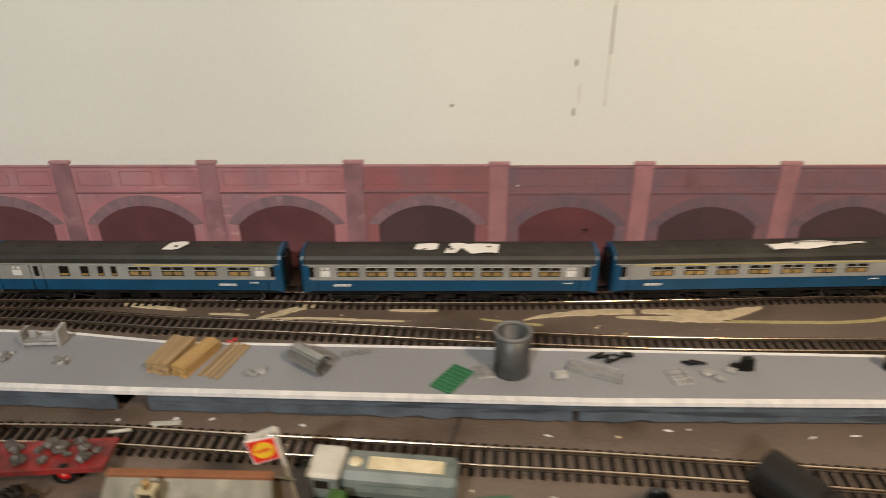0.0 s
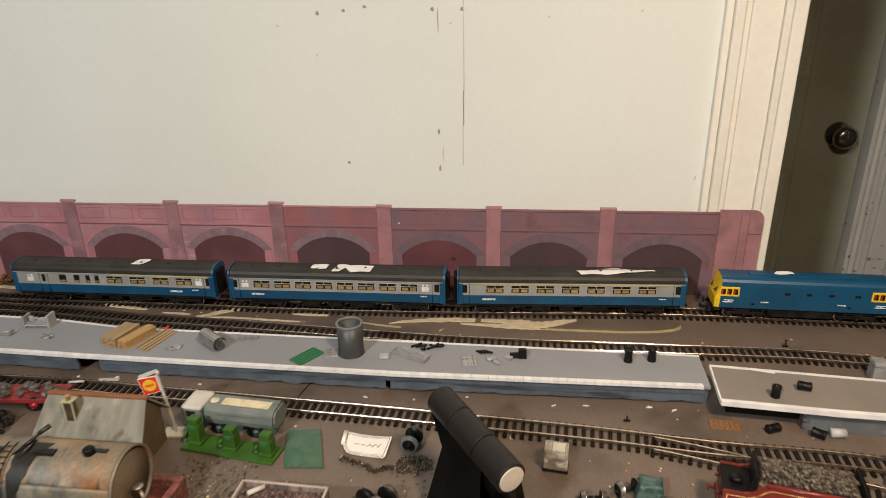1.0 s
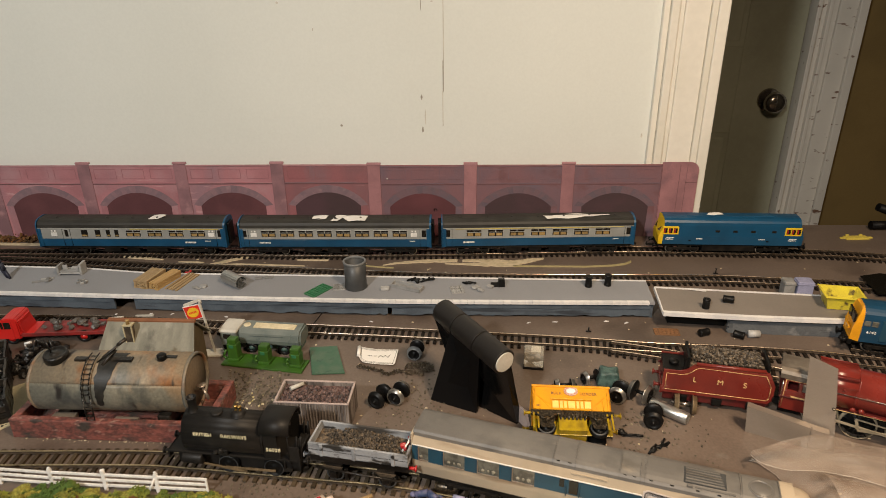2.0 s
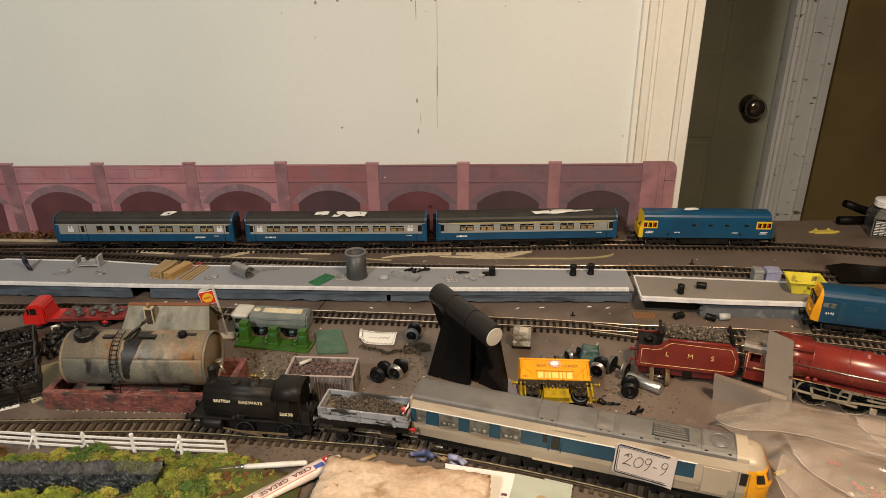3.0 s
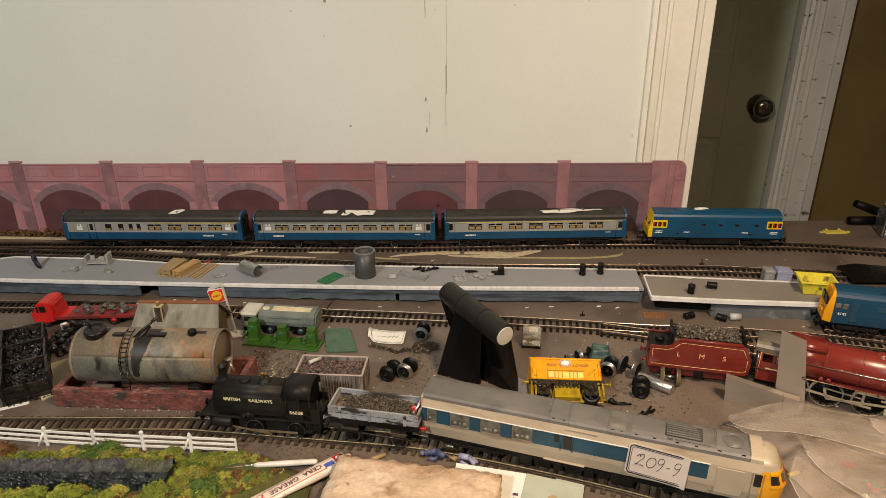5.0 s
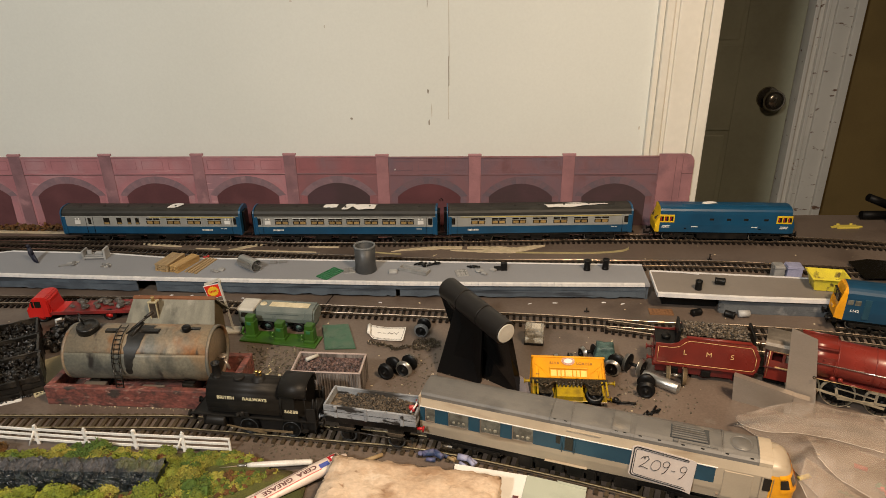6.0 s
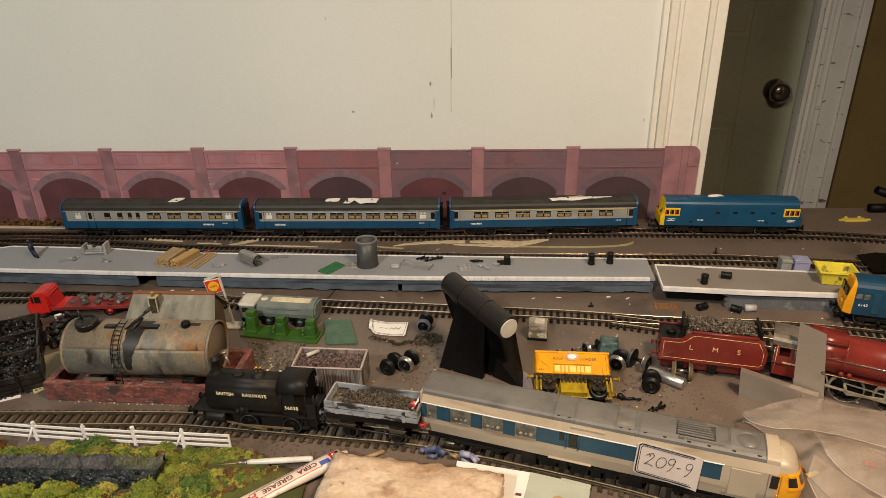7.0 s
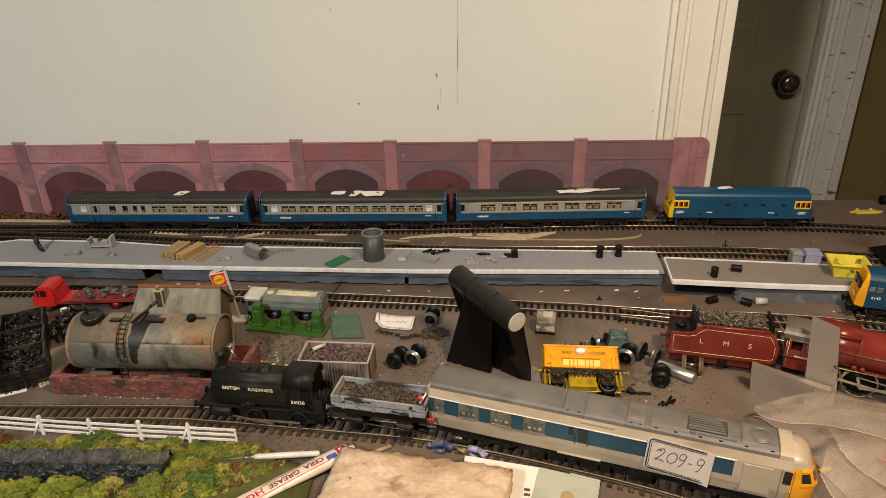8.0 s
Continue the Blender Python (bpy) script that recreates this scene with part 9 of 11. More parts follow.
            part("buffer", bf, "loco_black", pg)
        part("buffer_beam", box(bmesh.new(), min(s * 0.0575, s * 0.0592), max(s * 0.0575, s * 0.0592), -h, h, 0.0125, 0.0205, 0.0003), "loco_black", pg)
    part("step", box(box(bmesh.new(), 0.044, 0.051, -h - 0.001, -h + 0.002, 0.0085, 0.0098), 0.0445, 0.0455, -h, -h + 0.001, 0.0098, 0.0190), "loco_black", pg)
    return pg


engine = pug(on_track(T4, -0.1075, 0.0125) @ Matrix.Translation((0, 0, RAIL_TOP)) @ Matrix.Scale(0.96, 4) @ Matrix.Translation((0, 0, -RAIL_TOP)))
UP = 0.0085
body_up = Matrix.Translation((0, 0, 0.0205 + UP)) @ Matrix.Diagonal((1, 1, 0.99, 1)) @ Matrix.Translation((0, 0, -0.0205))
for o in engine.children:
    kind = o.name.split(".")[0]
    if kind in ("saddle_tank", "tank_band", "smokebox_door", "chimney", "tank_lid", "dome", "cab", "cab_roof", "bunker", "lettering", "side_step", "pipe"):
        o.matrix_basis = body_up @ o.matrix_basis
    elif kind == "driving_wheel":
        c = o.matrix_basis.translation.copy()
        o.matrix_basis = Matrix.Translation((c.x, c.y, RAIL_TOP + 0.0091)) @ Matrix.Diagonal((1.08, 1, 1.08, 1)) @ Matrix.Translation(-c) @ o.matrix_basis
    elif kind == "connecting_rod":
        o.matrix_basis = Matrix.Translation((0, -0.001, 0.0042))
    elif kind == "frame":
        o.matrix_basis = Matrix.Translation((0, 0, 0.009)) @ Matrix.Diagonal((1, 1, 1 + UP / 0.0095, 1)) @ Matrix.Translation((0, 0, -0.009))
    else:
        o.matrix_basis = Matrix.Translation((0, 0, UP)) @ o.matrix_basis

# ---- grey-blue open wagon ----
def open_wagon(m):
    wg = thing("open_wagon", "weathered grey-blue open wagon loaded with stone", "model wagon", m)
    L, W, z0, z1 = 0.0410, 0.0148, 0.0345, 0.0462
    for n, q in (("side", (-L, L, -W, -W + 0.0018, z0, z1)), ("side", (-L, L, W - 0.0018, W, z0, z1 - 0.0008)), ("end", (-L, -L + 0.0018, -W + 0.0018, W - 0.0018, z0, z1)), ("end", (L - 0.0018, L, -W + 0.0018, W - 0.0018, z0, z1))):
        part(n, box(bmesh.new(), *q, 0.0003), "wagon_blue", wg)
    for x in (-0.030, -0.003, 0.029):
        part("strap", box(bmesh.new(), x - 0.0014, x + 0.0014, -W - 0.0008, -W + 0.0002, z0, z1 + 0.0004, 0.0002), "wagon_blue", wg)
    part("plank_line", box(bmesh.new(), -L, L, -W - 0.0002, -W, z0 + 0.0056, z0 + 0.0059), "bunker", wg)
    part("floor", box(bmesh.new(), -L + 0.0018, L - 0.0018, -W + 0.0018, W - 0.0018, z0, z0 + 0.004), "ore", wg)
    r = random.Random(15)
    ld = bmesh.new()
    for _ in range(1000):
        x, y = r.gauss(0.002, 0.017), r.uniform(-1, 1) * (W - 0.004)
        if abs(x) < L - 0.005:
            lump(ld, (x, y, z0 + 0.0046 + 0.0050 * max(0, 1 - (x / 0.034) ** 2) * r.uniform(0.6, 1)), r.uniform(0.0005, 0.0012), r.random(), 1, 0.8)
    part("stone_load", ld, "ore", wg, "grey-brown crushed stone")
    part("sole_bar", box(bmesh.new(), -L, L, -W + 0.002, W - 0.002, 0.0270, z0, 0.0004), "bunker", wg)
    for s in (-1, 1):
        part("axle_guard", slanted(bmesh.new(), (s * 0.022 - 0.0075, -W + 0.0025, 0.0270), (s * 0.022 + 0.0075, -W + 0.0025, 0.0270), (s * 0.022 + 0.003, -W + 0.0025, 0.0105), (s * 0.022 - 0.003, -W + 0.0025, 0.0105), 0.001), "bunker", wg)
        part("axle_box", box(bmesh.new(), s * 0.022 - 0.0030, s * 0.022 + 0.0030, -W + 0.0002, -W + 0.0024, 0.0125, 0.0190, 0.0006), "bunker", wg)
        part("leaf_spring", slanted(bmesh.new(), (s * 0.022 - 0.0085, -W + 0.0012, 0.0235), (s * 0.022 + 0.0085, -W + 0.0012, 0.0235), (s * 0.022 + 0.0050, -W + 0.0012, 0.0205), (s * 0.022 - 0.0050, -W + 0.0012, 0.0205), 0.001), "grimy_brown", wg)
        part("brake_shoe", box(bmesh.new(), s * 0.0125 - 0.0012, s * 0.0125 + 0.0012, -W + 0.0036, -W + 0.0060, 0.0085, 0.0200, 0.0004), "bunker", wg)
        wheelset(wg, s * 0.022, RAIL_TOP + 0.0078, 0.0076, 0.0086, "black", "drum")
        for j in (-1, 1):
            bf = rod(bmesh.new(), (s * L, j * 0.0105, 0.0305), (s * (L + 0.005), j * 0.0105, 0.0305), 0.0014, seg=8)
            lathe(bf, ((0, 0), (0.0028, 0), (0.0028, 0.0008), (0, 0.001)), 12, Matrix.Translation((s * (L + 0.005), j * 0.0105, 0.0305)) @ Matrix.Rotation(radians(90 * s), 4, "Y"))
            part("buffer", bf, "wagon_blue" if s < 0 else "buffer_red", wg)
    part("brake_lever", rod(bmesh.new(), (-0.036, -W - 0.0005, 0.0225), (0.037, -W - 0.0005, 0.0195), 0.0009, seg=7), "bunker", wg)
    part("coupling", box(bmesh.new(), -L - 0.009, -L, -0.002, 0.002, 0.0270, 0.0285), "wagon_rim", wg)
    return wg


wm = on_track(T4, 0.0165, 0.0990) @ Matrix.Rotation(radians(-3.2), 4, "Z")
open_wagon(wm)
rd = bmesh.new()
for i, (x, y, z) in enumerate(((0, 0, 0.002), (0.004, 0.003, 0.003), (0.002, -0.004, 0.003), (0.004, 0.006, 0.005))):
    lump(rd, (x, y, z), 0.0026, i + 5, 1, 0.6)
solo("tail_lamp", rd, "buffer_red", "crumpled red plastic lamp scrap on the wagon end", "lamp", wm @ Matrix.Translation((0.0345, -0.002, 0.0425)))
wl = rod(rod(bmesh.new(), (0, -0.006, 0), (0.004, -0.002, 0.006), 0.0008, seg=6), (0.004, -0.002, 0.006), (0.003, 0.008, 0.004), 0.0008, seg=6)
solo("wire_scrap", wl, "white", "white wire twisted over the wagon end", "wire", wm @ Matrix.Translation((0.0350, -0.002, 0.0440)))

# ---- ivory diesel power car ----
def power_car(m):
    L, W, zb, zr = 0.2920, 0.0370, 0.0200, 0.0620
    h = W / 2
    pc = thing("diesel_power_car", "ivory diesel power car with blue window band and grey roof", "model locomotive", m)
    z1, z2, z3 = 0.0345, 0.0492, 0.0560
    nose = L / 2 - 0.020
    part("lower_side", prism(bmesh.new(), ((-h + 0.0018, zb), (h - 0.0018, zb), (h - 0.0002, z1 - 0.005), (h, z1), (-h, z1), (-h + 0.0002, z1 - 0.005)), -L / 2, nose), "ivory", pc, "ivory lower body")
    part("window_band", prism(bmesh.new(), ((-h, z1), (h, z1), (h - 0.0004, z2), (-h + 0.0004, z2)), -L / 2, nose - 0.0372), "nanking", pc, "deep blue window band")
    part("cab_side", prism(bmesh.new(), ((-h, z1), (h, z1), (h - 0.0004, z2), (-h + 0.0004, z2)), nose - 0.0372, nose), "ivory", pc)
    part("cantrail", prism(bmesh.new(), ((-h + 0.0004, z2), (h - 0.0004, z2), (h - 0.0030, z3), (-h + 0.0030, z3)), -L / 2, nose), "ivory", pc, "ivory cantrail")
    ro = roof_outline(h - 0.0030, z3, zr)
    part("roof", prism(bmesh.new(), ro, -L / 2, nose - 0.0090), "diesel_roof", pc, "grey curved roof")
    part("dome_back", prism(bmesh.new(), [(yy * 1.004, zz + 0.0003) for yy, zz in ro], nose - 0.0090, nose), "ivory", pc)
    # rounded nose: ivory dome over an orange-yellow front
    def reach(z):
        """How far the nose stands out ahead of the body at a height."""
        return between(((0.016, 0.0165), (0.020, 0.0185), (0.038, 0.0195), (0.0405, 0.0190), (0.0515, 0.0142), (0.0560, 0.0118), (0.0595, 0.0075), (0.0612, 0.0035), (0.0622, 0.0)), z)

    def breadth(z):
        return between(((0.016, h - 0.0030), (0.020, h - 0.0018), (0.0345, h), (0.0492, h - 0.0004), (0.0560, h - 0.0030), (0.0590, h - 0.0085), (0.0621, 0.0005)), z)

    def nose_point(z, deg, out=0.0):
        c, s_ = math.cos(radians(deg)), math.sin(radians(deg))
        return (nose + (reach(z) + out) * abs(c) ** 0.72, math.copysign((breadth(z) + out) * abs(s_) ** 0.62, s_), z)

    def nose_skin(levels, degs, out=0.0):
        bm = bmesh.new()
        rows_ = [[bm.verts.new(nose_point(z, d, out)) for d in degs] for z in levels]
        for a, b in zip(rows_, rows_[1:]):
            for k in range(len(degs) - 1):
                bm.faces.new((a[k], a[k + 1], b[k + 1], b[k])).smooth = True
        return bm

    sweep_ = [-90 + 7.5 * k for k in range(25)]
    part("nose_dome", nose_skin((0.0510, 0.0530, 0.0545, 0.0560, 0.0575, 0.0590, 0.0600, 0.0610, 0.0621), sweep_), "ivory", pc, "ivory rounded nose")
    fr = part("yellow_front", nose_skin((0.0160, 0.0200, 0.0260, 0.0320, 0.0380, 0.0405, 0.0440, 0.0480, 0.0510), sweep_), "orange", pc, "orange-yellow cab front")
    part("waist_rib", nose_skin((0.0378, 0.0384, 0.0402, 0.0408), sweep_[2:-2], 0.0006), "orange", fr)
    part("brow", nose_skin((0.0496, 0.0502, 0.0514, 0.0520), sweep_[2:-2], 0.0005), "orange", fr)
    for d0, d1 in ((-36, -3), (3, 36)):
        part("windscreen", nose_skin((0.0416, 0.0450, 0.0490), [d0 + (d1 - d0) * k / 5 for k in range(6)], 0.0003), "glass_brown", fr, "tinted windscreen")
    for d0, d1 in ((-74, -50), (50, 74)):
        part("quarterlight", nose_skin((0.0400, 0.0440, 0.0485), [d0 + (d1 - d0) * k / 4 for k in range(5)], 0.0004), "glass_dark", fr)
    for s in (-1, 1):
        bf = rod(bmesh.new(), (nose + 0.016, s * 0.0095, 0.0190), (nose + 0.0225, s * 0.0095, 0.0190), 0.0018, seg=10)
        part("buffer", bf, "ivory", pc)
    part("front_valance", box(bmesh.new(), nose + 0.002, nose + 0.0175, -0.0135, 0.0135, 0.0120, 0.0182, 0.001), "lead", pc)
    part("coupling", box(bmesh.new(), nose + 0.016, nose + 0.030, -0.0035, 0.0035, 0.0090, 0.0110, 0.0005), "black", pc)
    # side windows
    y = -h + 0.0001
    for x in (-0.1365, -0.1113, -0.0840, -0.0568):
        ww = 0.0080 if x < -0.13 else 0.0168
        wn = part("window", box(bmesh.new(), x - ww / 2, x + ww / 2, y - 0.0003, y + 0.001, z1 + 0.0012, z2 - 0.0010, 0.0003), "clear_pane", pc, "milky window in a pale frame")
        for q in ((x - ww / 2, x + ww / 2, z1 + 0.0006, z1 + 0.0014), (x - ww / 2 - 0.0004, x - ww / 2 + 0.0003, z1 + 0.001, z2 - 0.001)):
            part("frame", box(bmesh.new(), q[0], q[1], y - 0.0008, y, q[2], q[3]), "lead", wn)
        for k in range(3 if ww > 0.01 else 1):
            part("interior_shape", lump(bmesh.new(), (x - ww * 0.25 + k * ww * 0.25, y - 0.0001, z1 + 0.0050), 0.0016, k + 3, 1, 0.3), "roof_card", wn)
    dwin = part("door_window", box(bmesh.new(), -0.0228, -0.0162, y - 0.0003, y + 0.001, z1 + 0.0012, z2 - 0.0010, 0.0003), "glass_dark", pc)
    part("small_window", box(bmesh.new(), -0.0300, -0.0264, y - 0.0003, y + 0.001, z1 + 0.0060, z2 - 0.0012, 0.0003), "glass_dark", pc)
    for x in (-0.0248, -0.0150):
        part("door_rail", rod(bmesh.new(), (x, y - 0.0006, z1 - 0.001), (x, y - 0.0006, z2 - 0.003), 0.0004, seg=6), "nanking", pc)
    part("door_step", box(bmesh.new(), -0.038, -0.004, -h - 0.0004, -h + 0.003, zb + 0.0004, zb + 0.0012, 0.0002), "ivory", pc)
    part("gutter", box(bmesh.new(), -0.022, 0.004, -h + 0.0012, -h + 0.003, 0.0535, 0.0543), "ivory", pc)
    part("band_edge", box(bmesh.new(), -L / 2, nose - 0.036, -h - 0.0002, -h + 0.0008, z2 - 0.0004, z2 + 0.0002), "white", pc)
    part("cab_window", box(bmesh.new(), nose - 0.0045, nose + 0.0008, y - 0.0004, y + 0.002, z1 + 0.0025, z2 - 0.0010, 0.0003), "glass_dark", pc)
    for x in (nose - 0.0060, nose + 0.0020):
        part("door_line", box(bmesh.new(), x - 0.0002, x + 0.0002, -h - 0.0002, -h + 0.001, zb + 0.002, z2), "lead", pc)
    part("door_handle", lump(bmesh.new(), (nose + 0.0012, -h - 0.0003, z1 - 0.0030), 0.0008, 3, 1, 0.1), "chrome", pc)
    part("side_panel", box(bmesh.new(), nose - 0.0312, nose - 0.0115, -h - 0.0003, -h + 0.0008, zb + 0.0040, z2 - 0.0012, 0.0003), "ivory", pc)
    part("latch", box(bmesh.new(), nose - 0.0345, nose - 0.0325, -h - 0.0005, -h + 0.0008, zb + 0.0028, zb + 0.0050), "lead", pc)
    # roof details near the cab
    for x0, x1 in ((-0.0368, -0.0363), (-0.0202, -0.0197), (0.0110, 0.0115), (0.0255, 0.0260), (0.0282, 0.0287), (0.0915, 0.0921), (nose - 0.0096, nose - 0.0088)):
        part("roof_joint", prism(bmesh.new(), [(yy, zz + 0.0005) for yy, zz in ro], x0, x1), "diesel_roof", pc)
    for a, b in ((-0.0356, -0.0210), (0.0120, 0.0248), (0.0293, 0.0908), (0.0928, nose - 0.0102)):
        part("roof_hatch", prism(bmesh.new(), [(yy * 0.93, zz + 0.0004) for yy, zz in ro], a, b), "diesel_roof", pc)
    # dark plate puts the shade between the louvres into colour
    gap_plate = part("grille_well", box(bmesh.new(), 0.0545, 0.0825, -0.0098, 0.0060, zr - 0.0045, zr + 0.0006, 0.0004), "drum", pc, "louvred roof grille")
    for i in range(6):
        yy = -0.0088 + i * 0.0026
        part("louvre", box(bmesh.new(), 0.0555, 0.0815 - 0.0006 * i, yy - 0.0007, yy + 0.0007, zr - 0.0012, zr + 0.0014 - 0.0001 * abs(i - 3), 0.0003), "diesel_roof", gap_plate)
    part("grille_ledge", box(bmesh.new(), 0.0620, 0.0885, -0.0122, -0.0108, zr - 0.0035, zr - 0.0006, 0.0003), "diesel_roof", pc)
    part("hinge_block", box(bmesh.new(), 0.0568, 0.0606, -0.0128, -0.0104, zr - 0.0035, zr + 0.0002, 0.0004), "diesel_roof", pc)
    part("fan_ring", lathe(bmesh.new(), ((0.0068, 0), (0.0073, 0.0008), (0.0080, 0.0008), (0.0086, 0)), 36), "diesel_roof", pc, "", Matrix.Translation((0.1050, -0.0010, zr + 0.0001)))
    part("fan_disc", lathe(bmesh.new(), ((0, 0.0005), (0.0066, 0.0004), (0.0069, 0)), 30), "diesel_roof", pc, "", Matrix.Translation((0.1050, -0.0010, zr + 0.0001)))
    for x, yy in ((-0.0325, -0.0135), (-0.0240, -0.0135), (0.0150, -0.0133), (0.0215, -0.0133), (0.0330, -0.0135), (0.0470, -0.0138), (0.0640, -0.0138), (0.0780, -0.0138), (0.0950, -0.0138), (0.1120, -0.0138)):
        part("lifting_slot", box(bmesh.new(), x - 0.0012, x + 0.0012, yy - 0.0002, yy + 0.0004, 0.0588, 0.0601), "black", pc)
    # underframe
    un = bmesh.new()
    box(un, -L / 2 + 0.004, nose, -h + 0.004, h - 0.004, 0.0130, zb)
    part("underframe", un, "underframe", pc)
    for i, (a, b) in enumerate(((-0.060, -0.048), (-0.046, -0.032), (-0.030, -0.022), (-0.020, -0.006), (-0.004, 0.004), (0.006, 0.016), (0.018, 0.036))):
        bx = part("equipment_box", box(bmesh.new(), a, b, -h + 0.0025 + 0.0012 * (i % 2), h - 0.003, 0.0070 + 0.0012 * (i % 3), zb - 0.0004, 0.0006), "underframe", pc)
        part("box_lid", box(bmesh.new(), a + 0.0014, b - 0.0014, -h + 0.0021 + 0.0012 * (i % 2), -h + 0.004, 0.0095, zb - 0.0026, 0.0003), "underframe", bx)
    for x in (-0.098, 0.080):
        bogie(pc, x, 0.036, 0.0066, 0.0165, 0.029)
    part("end_plate", box(bmesh.new(), -L / 2 - 0.0015, -L / 2 + 0.0005, -h + 0.001, h - 0.001, zb, 0.0585, 0.0005), "ivory", pc)
    return pc


pm = at(0.2430, 0.6500, -17.4)
power_car(pm)
ct = thing("price_card", "white card with black border and handwritten numbers, propped on the diesel", "price card", pm @ Matrix.Translation((0.0510, -0.0206, 0.0270)) @ Matrix.Rotation(radians(-4), 4, "X") @ Matrix.Rotation(radians(3), 4, "Y"))
card_bm = bmesh.new()
cols = []
for i in range(25):
    x = -0.0236 + 0.0466 * i / 24
    curl = 0.0014 * max(0.0, (i - 19) / 5) ** 2
    low, high = -0.0022 - 0.0018 * i / 24, 0.0272 - 0.0016 * i / 24
    ease = 0.0022 * max(0.0, 1 - i / 1.5)
    cols.append([card_bm.verts.new(p) for p in ((x, -curl, low + ease), (x, -curl, high - ease), (x, 0.0004 - curl, high - ease), (x, 0.0004 - curl, low + ease))])
for a, b in zip(cols, cols[1:]):
    for k in range(4):
        card_bm.faces.new((a[k], b[k], b[(k + 1) % 4], a[(k + 1) % 4]))
card_bm.faces.new(cols[0][::-1])
card_bm.faces.new(cols[-1])
bmesh.ops.recalc_face_normals(card_bm, faces=card_bm.faces[:])
part("card", card_bm, "card_stock", ct)


def pen_lines(lines, r, mat, name, m=None):
    """Drawn lines on an upright card: each a chain of (x, z) points."""
    bm = bmesh.new()
    for chain_ in lines:
        for (xa, za), (xb, zb) in zip(chain_, chain_[1:]):
            rod(bm, (xa, -0.0002, za), (xb, -0.0002, zb), r, seg=6)
    return part(name, bm, mat, ct, "", m)


def ring_line(inset):
    """Three sides of the printed border with rounded left corners."""
    x0, z0, z1, q = -0.0220 + inset, -0.0006 + inset, 0.0256 - inset, 0.0016
    return [(0.0178, z1 - 0.0012), (x0 + q, z1), (x0, z1 - q), (x0, z0 + q), (x0 + q, z0), (0.0205, z0 - 0.0016)]


pen_lines([ring_line(0.0)], 0.00045, "jar_label", "border")
pen_lines([ring_line(0.0014)], 0.0002, "jar_label", "border")


def digit(kind, x, z, w, h):
    """Handwritten strokes of a numeral, slanted to the right."""
    if kind == "2":
        pts = [(-0.1, 0.72), (0.1, 0.93), (0.30, 0.70), (0.22, 0.95), (0.5, 1.0), (0.68, 0.80), (0.5, 0.5), (0.2, 0.18), (0.02, 0.02), (0.35, 0.10), (0.95, 0.0)]
    elif kind == "0":
        pts = [(0.5 + 0.46 * math.cos(radians(80 + 24 * k)), 0.45 + 0.44 * math.sin(radians(80 + 24 * k))) for k in range(16)]
    elif kind == "9":
        pts = [(0.36 + 0.33 * math.cos(radians(10 + 26 * k)), 0.74 + 0.26 * math.sin(radians(10 + 26 * k))) for k in range(14)] + [(0.70, 0.85), (0.66, 0.40), (0.50, 0.05), (0.28, -0.10)]
    else:
        pts = [(0.0, 0.42), (0.8, 0.44)]
    return [(x + w * u + 0.18 * h * v, z + h * v) for u, v in pts]


pen_lines([digit(k, x, z, w, 0.0112) for k, x, z, w in (("2", -0.0168, 0.0082, 0.0072), ("0", -0.0092, 0.0080, 0.0072), ("9", -0.0014, 0.0078, 0.0068), ("-", 0.0058, 0.0070, 0.0036), ("9", 0.0112, 0.0072, 0.0066))], 0.00026, "ink", "handwriting")

# ---- scenery at the near edge ----
fence = thing("white_fence", "white plastic three-rail fence with rough paint, beside the near track", "fence")
FP = [(-0.400, 0.692), (-0.352, 0.689), (-0.2985, 0.686), (-0.2460, 0.6815), (-0.1995, 0.6780), (-0.1540, 0.6755), (-0.1100, 0.6735), (-0.0685, 0.6715)]
for i, (x, y) in enumerate(FP):
    if i < len(FP) - 1:
        ps = box(bmesh.new(), x - 0.0016, x + 0.0016, y - 0.0012, y + 0.0014, 0, 0.0195, 0.0005)
        lump(ps, (x, y, 0.0200), 0.0018, i, 1, 0.1)
        part("post", ps, "fence", fence)
    else:
        part("end_post", box(bmesh.new(), x - 0.0009, x + 0.0009, y - 0.0008, y + 0.0008, 0.003, 0.0165, 0.0003), "fence", fence)
for (x0, y0), (x1, y1) in zip(FP, FP[1:]):
    for z in (0.0042, 0.0098, 0.0152):
        part("fence_rail", slanted(bmesh.new(), (x0, y0 - 0.0009, z), (x1, y1 - 0.0009, z - 0.0004), (x1, y1 - 0.0009, z + 0.0016), (x0, y0 - 0.0009, z + 0.0021), -0.0012), "fence", fence)
for (x, y), s in ((FP[3], 1), (FP[6], -1)):
    part("brace", rod(bmesh.new(), (x - 0.001, y - 0.001, 0.0150), (x - 0.007, y - 0.003, 0.001), 0.0010, seg=6), "fence", fence)


def in_patch(x, y):
    """Whether a spot lies on the scatter-covered bank."""
    edge = 0.666 + 0.004 * noise.noise(Vector((x * 30, 0, 0)))
    if x > -0.075:
        edge = 0.668 - (x + 0.075) * 0.42
    right = 0.012 - max(0, 0.640 - y) * 0.25
    return y < edge and x < right


def bank_height(x, y):
    fall = max(0.0, min(1.0, (0.672 - y) / 0.03)) * max(0.0, min(1.0, (0.014 - x) / 0.035))
    return 0.0015 + 0.0075 * fall + 0.003 * fall * noise.noise(Vector((x * 35, y * 35, 2)))


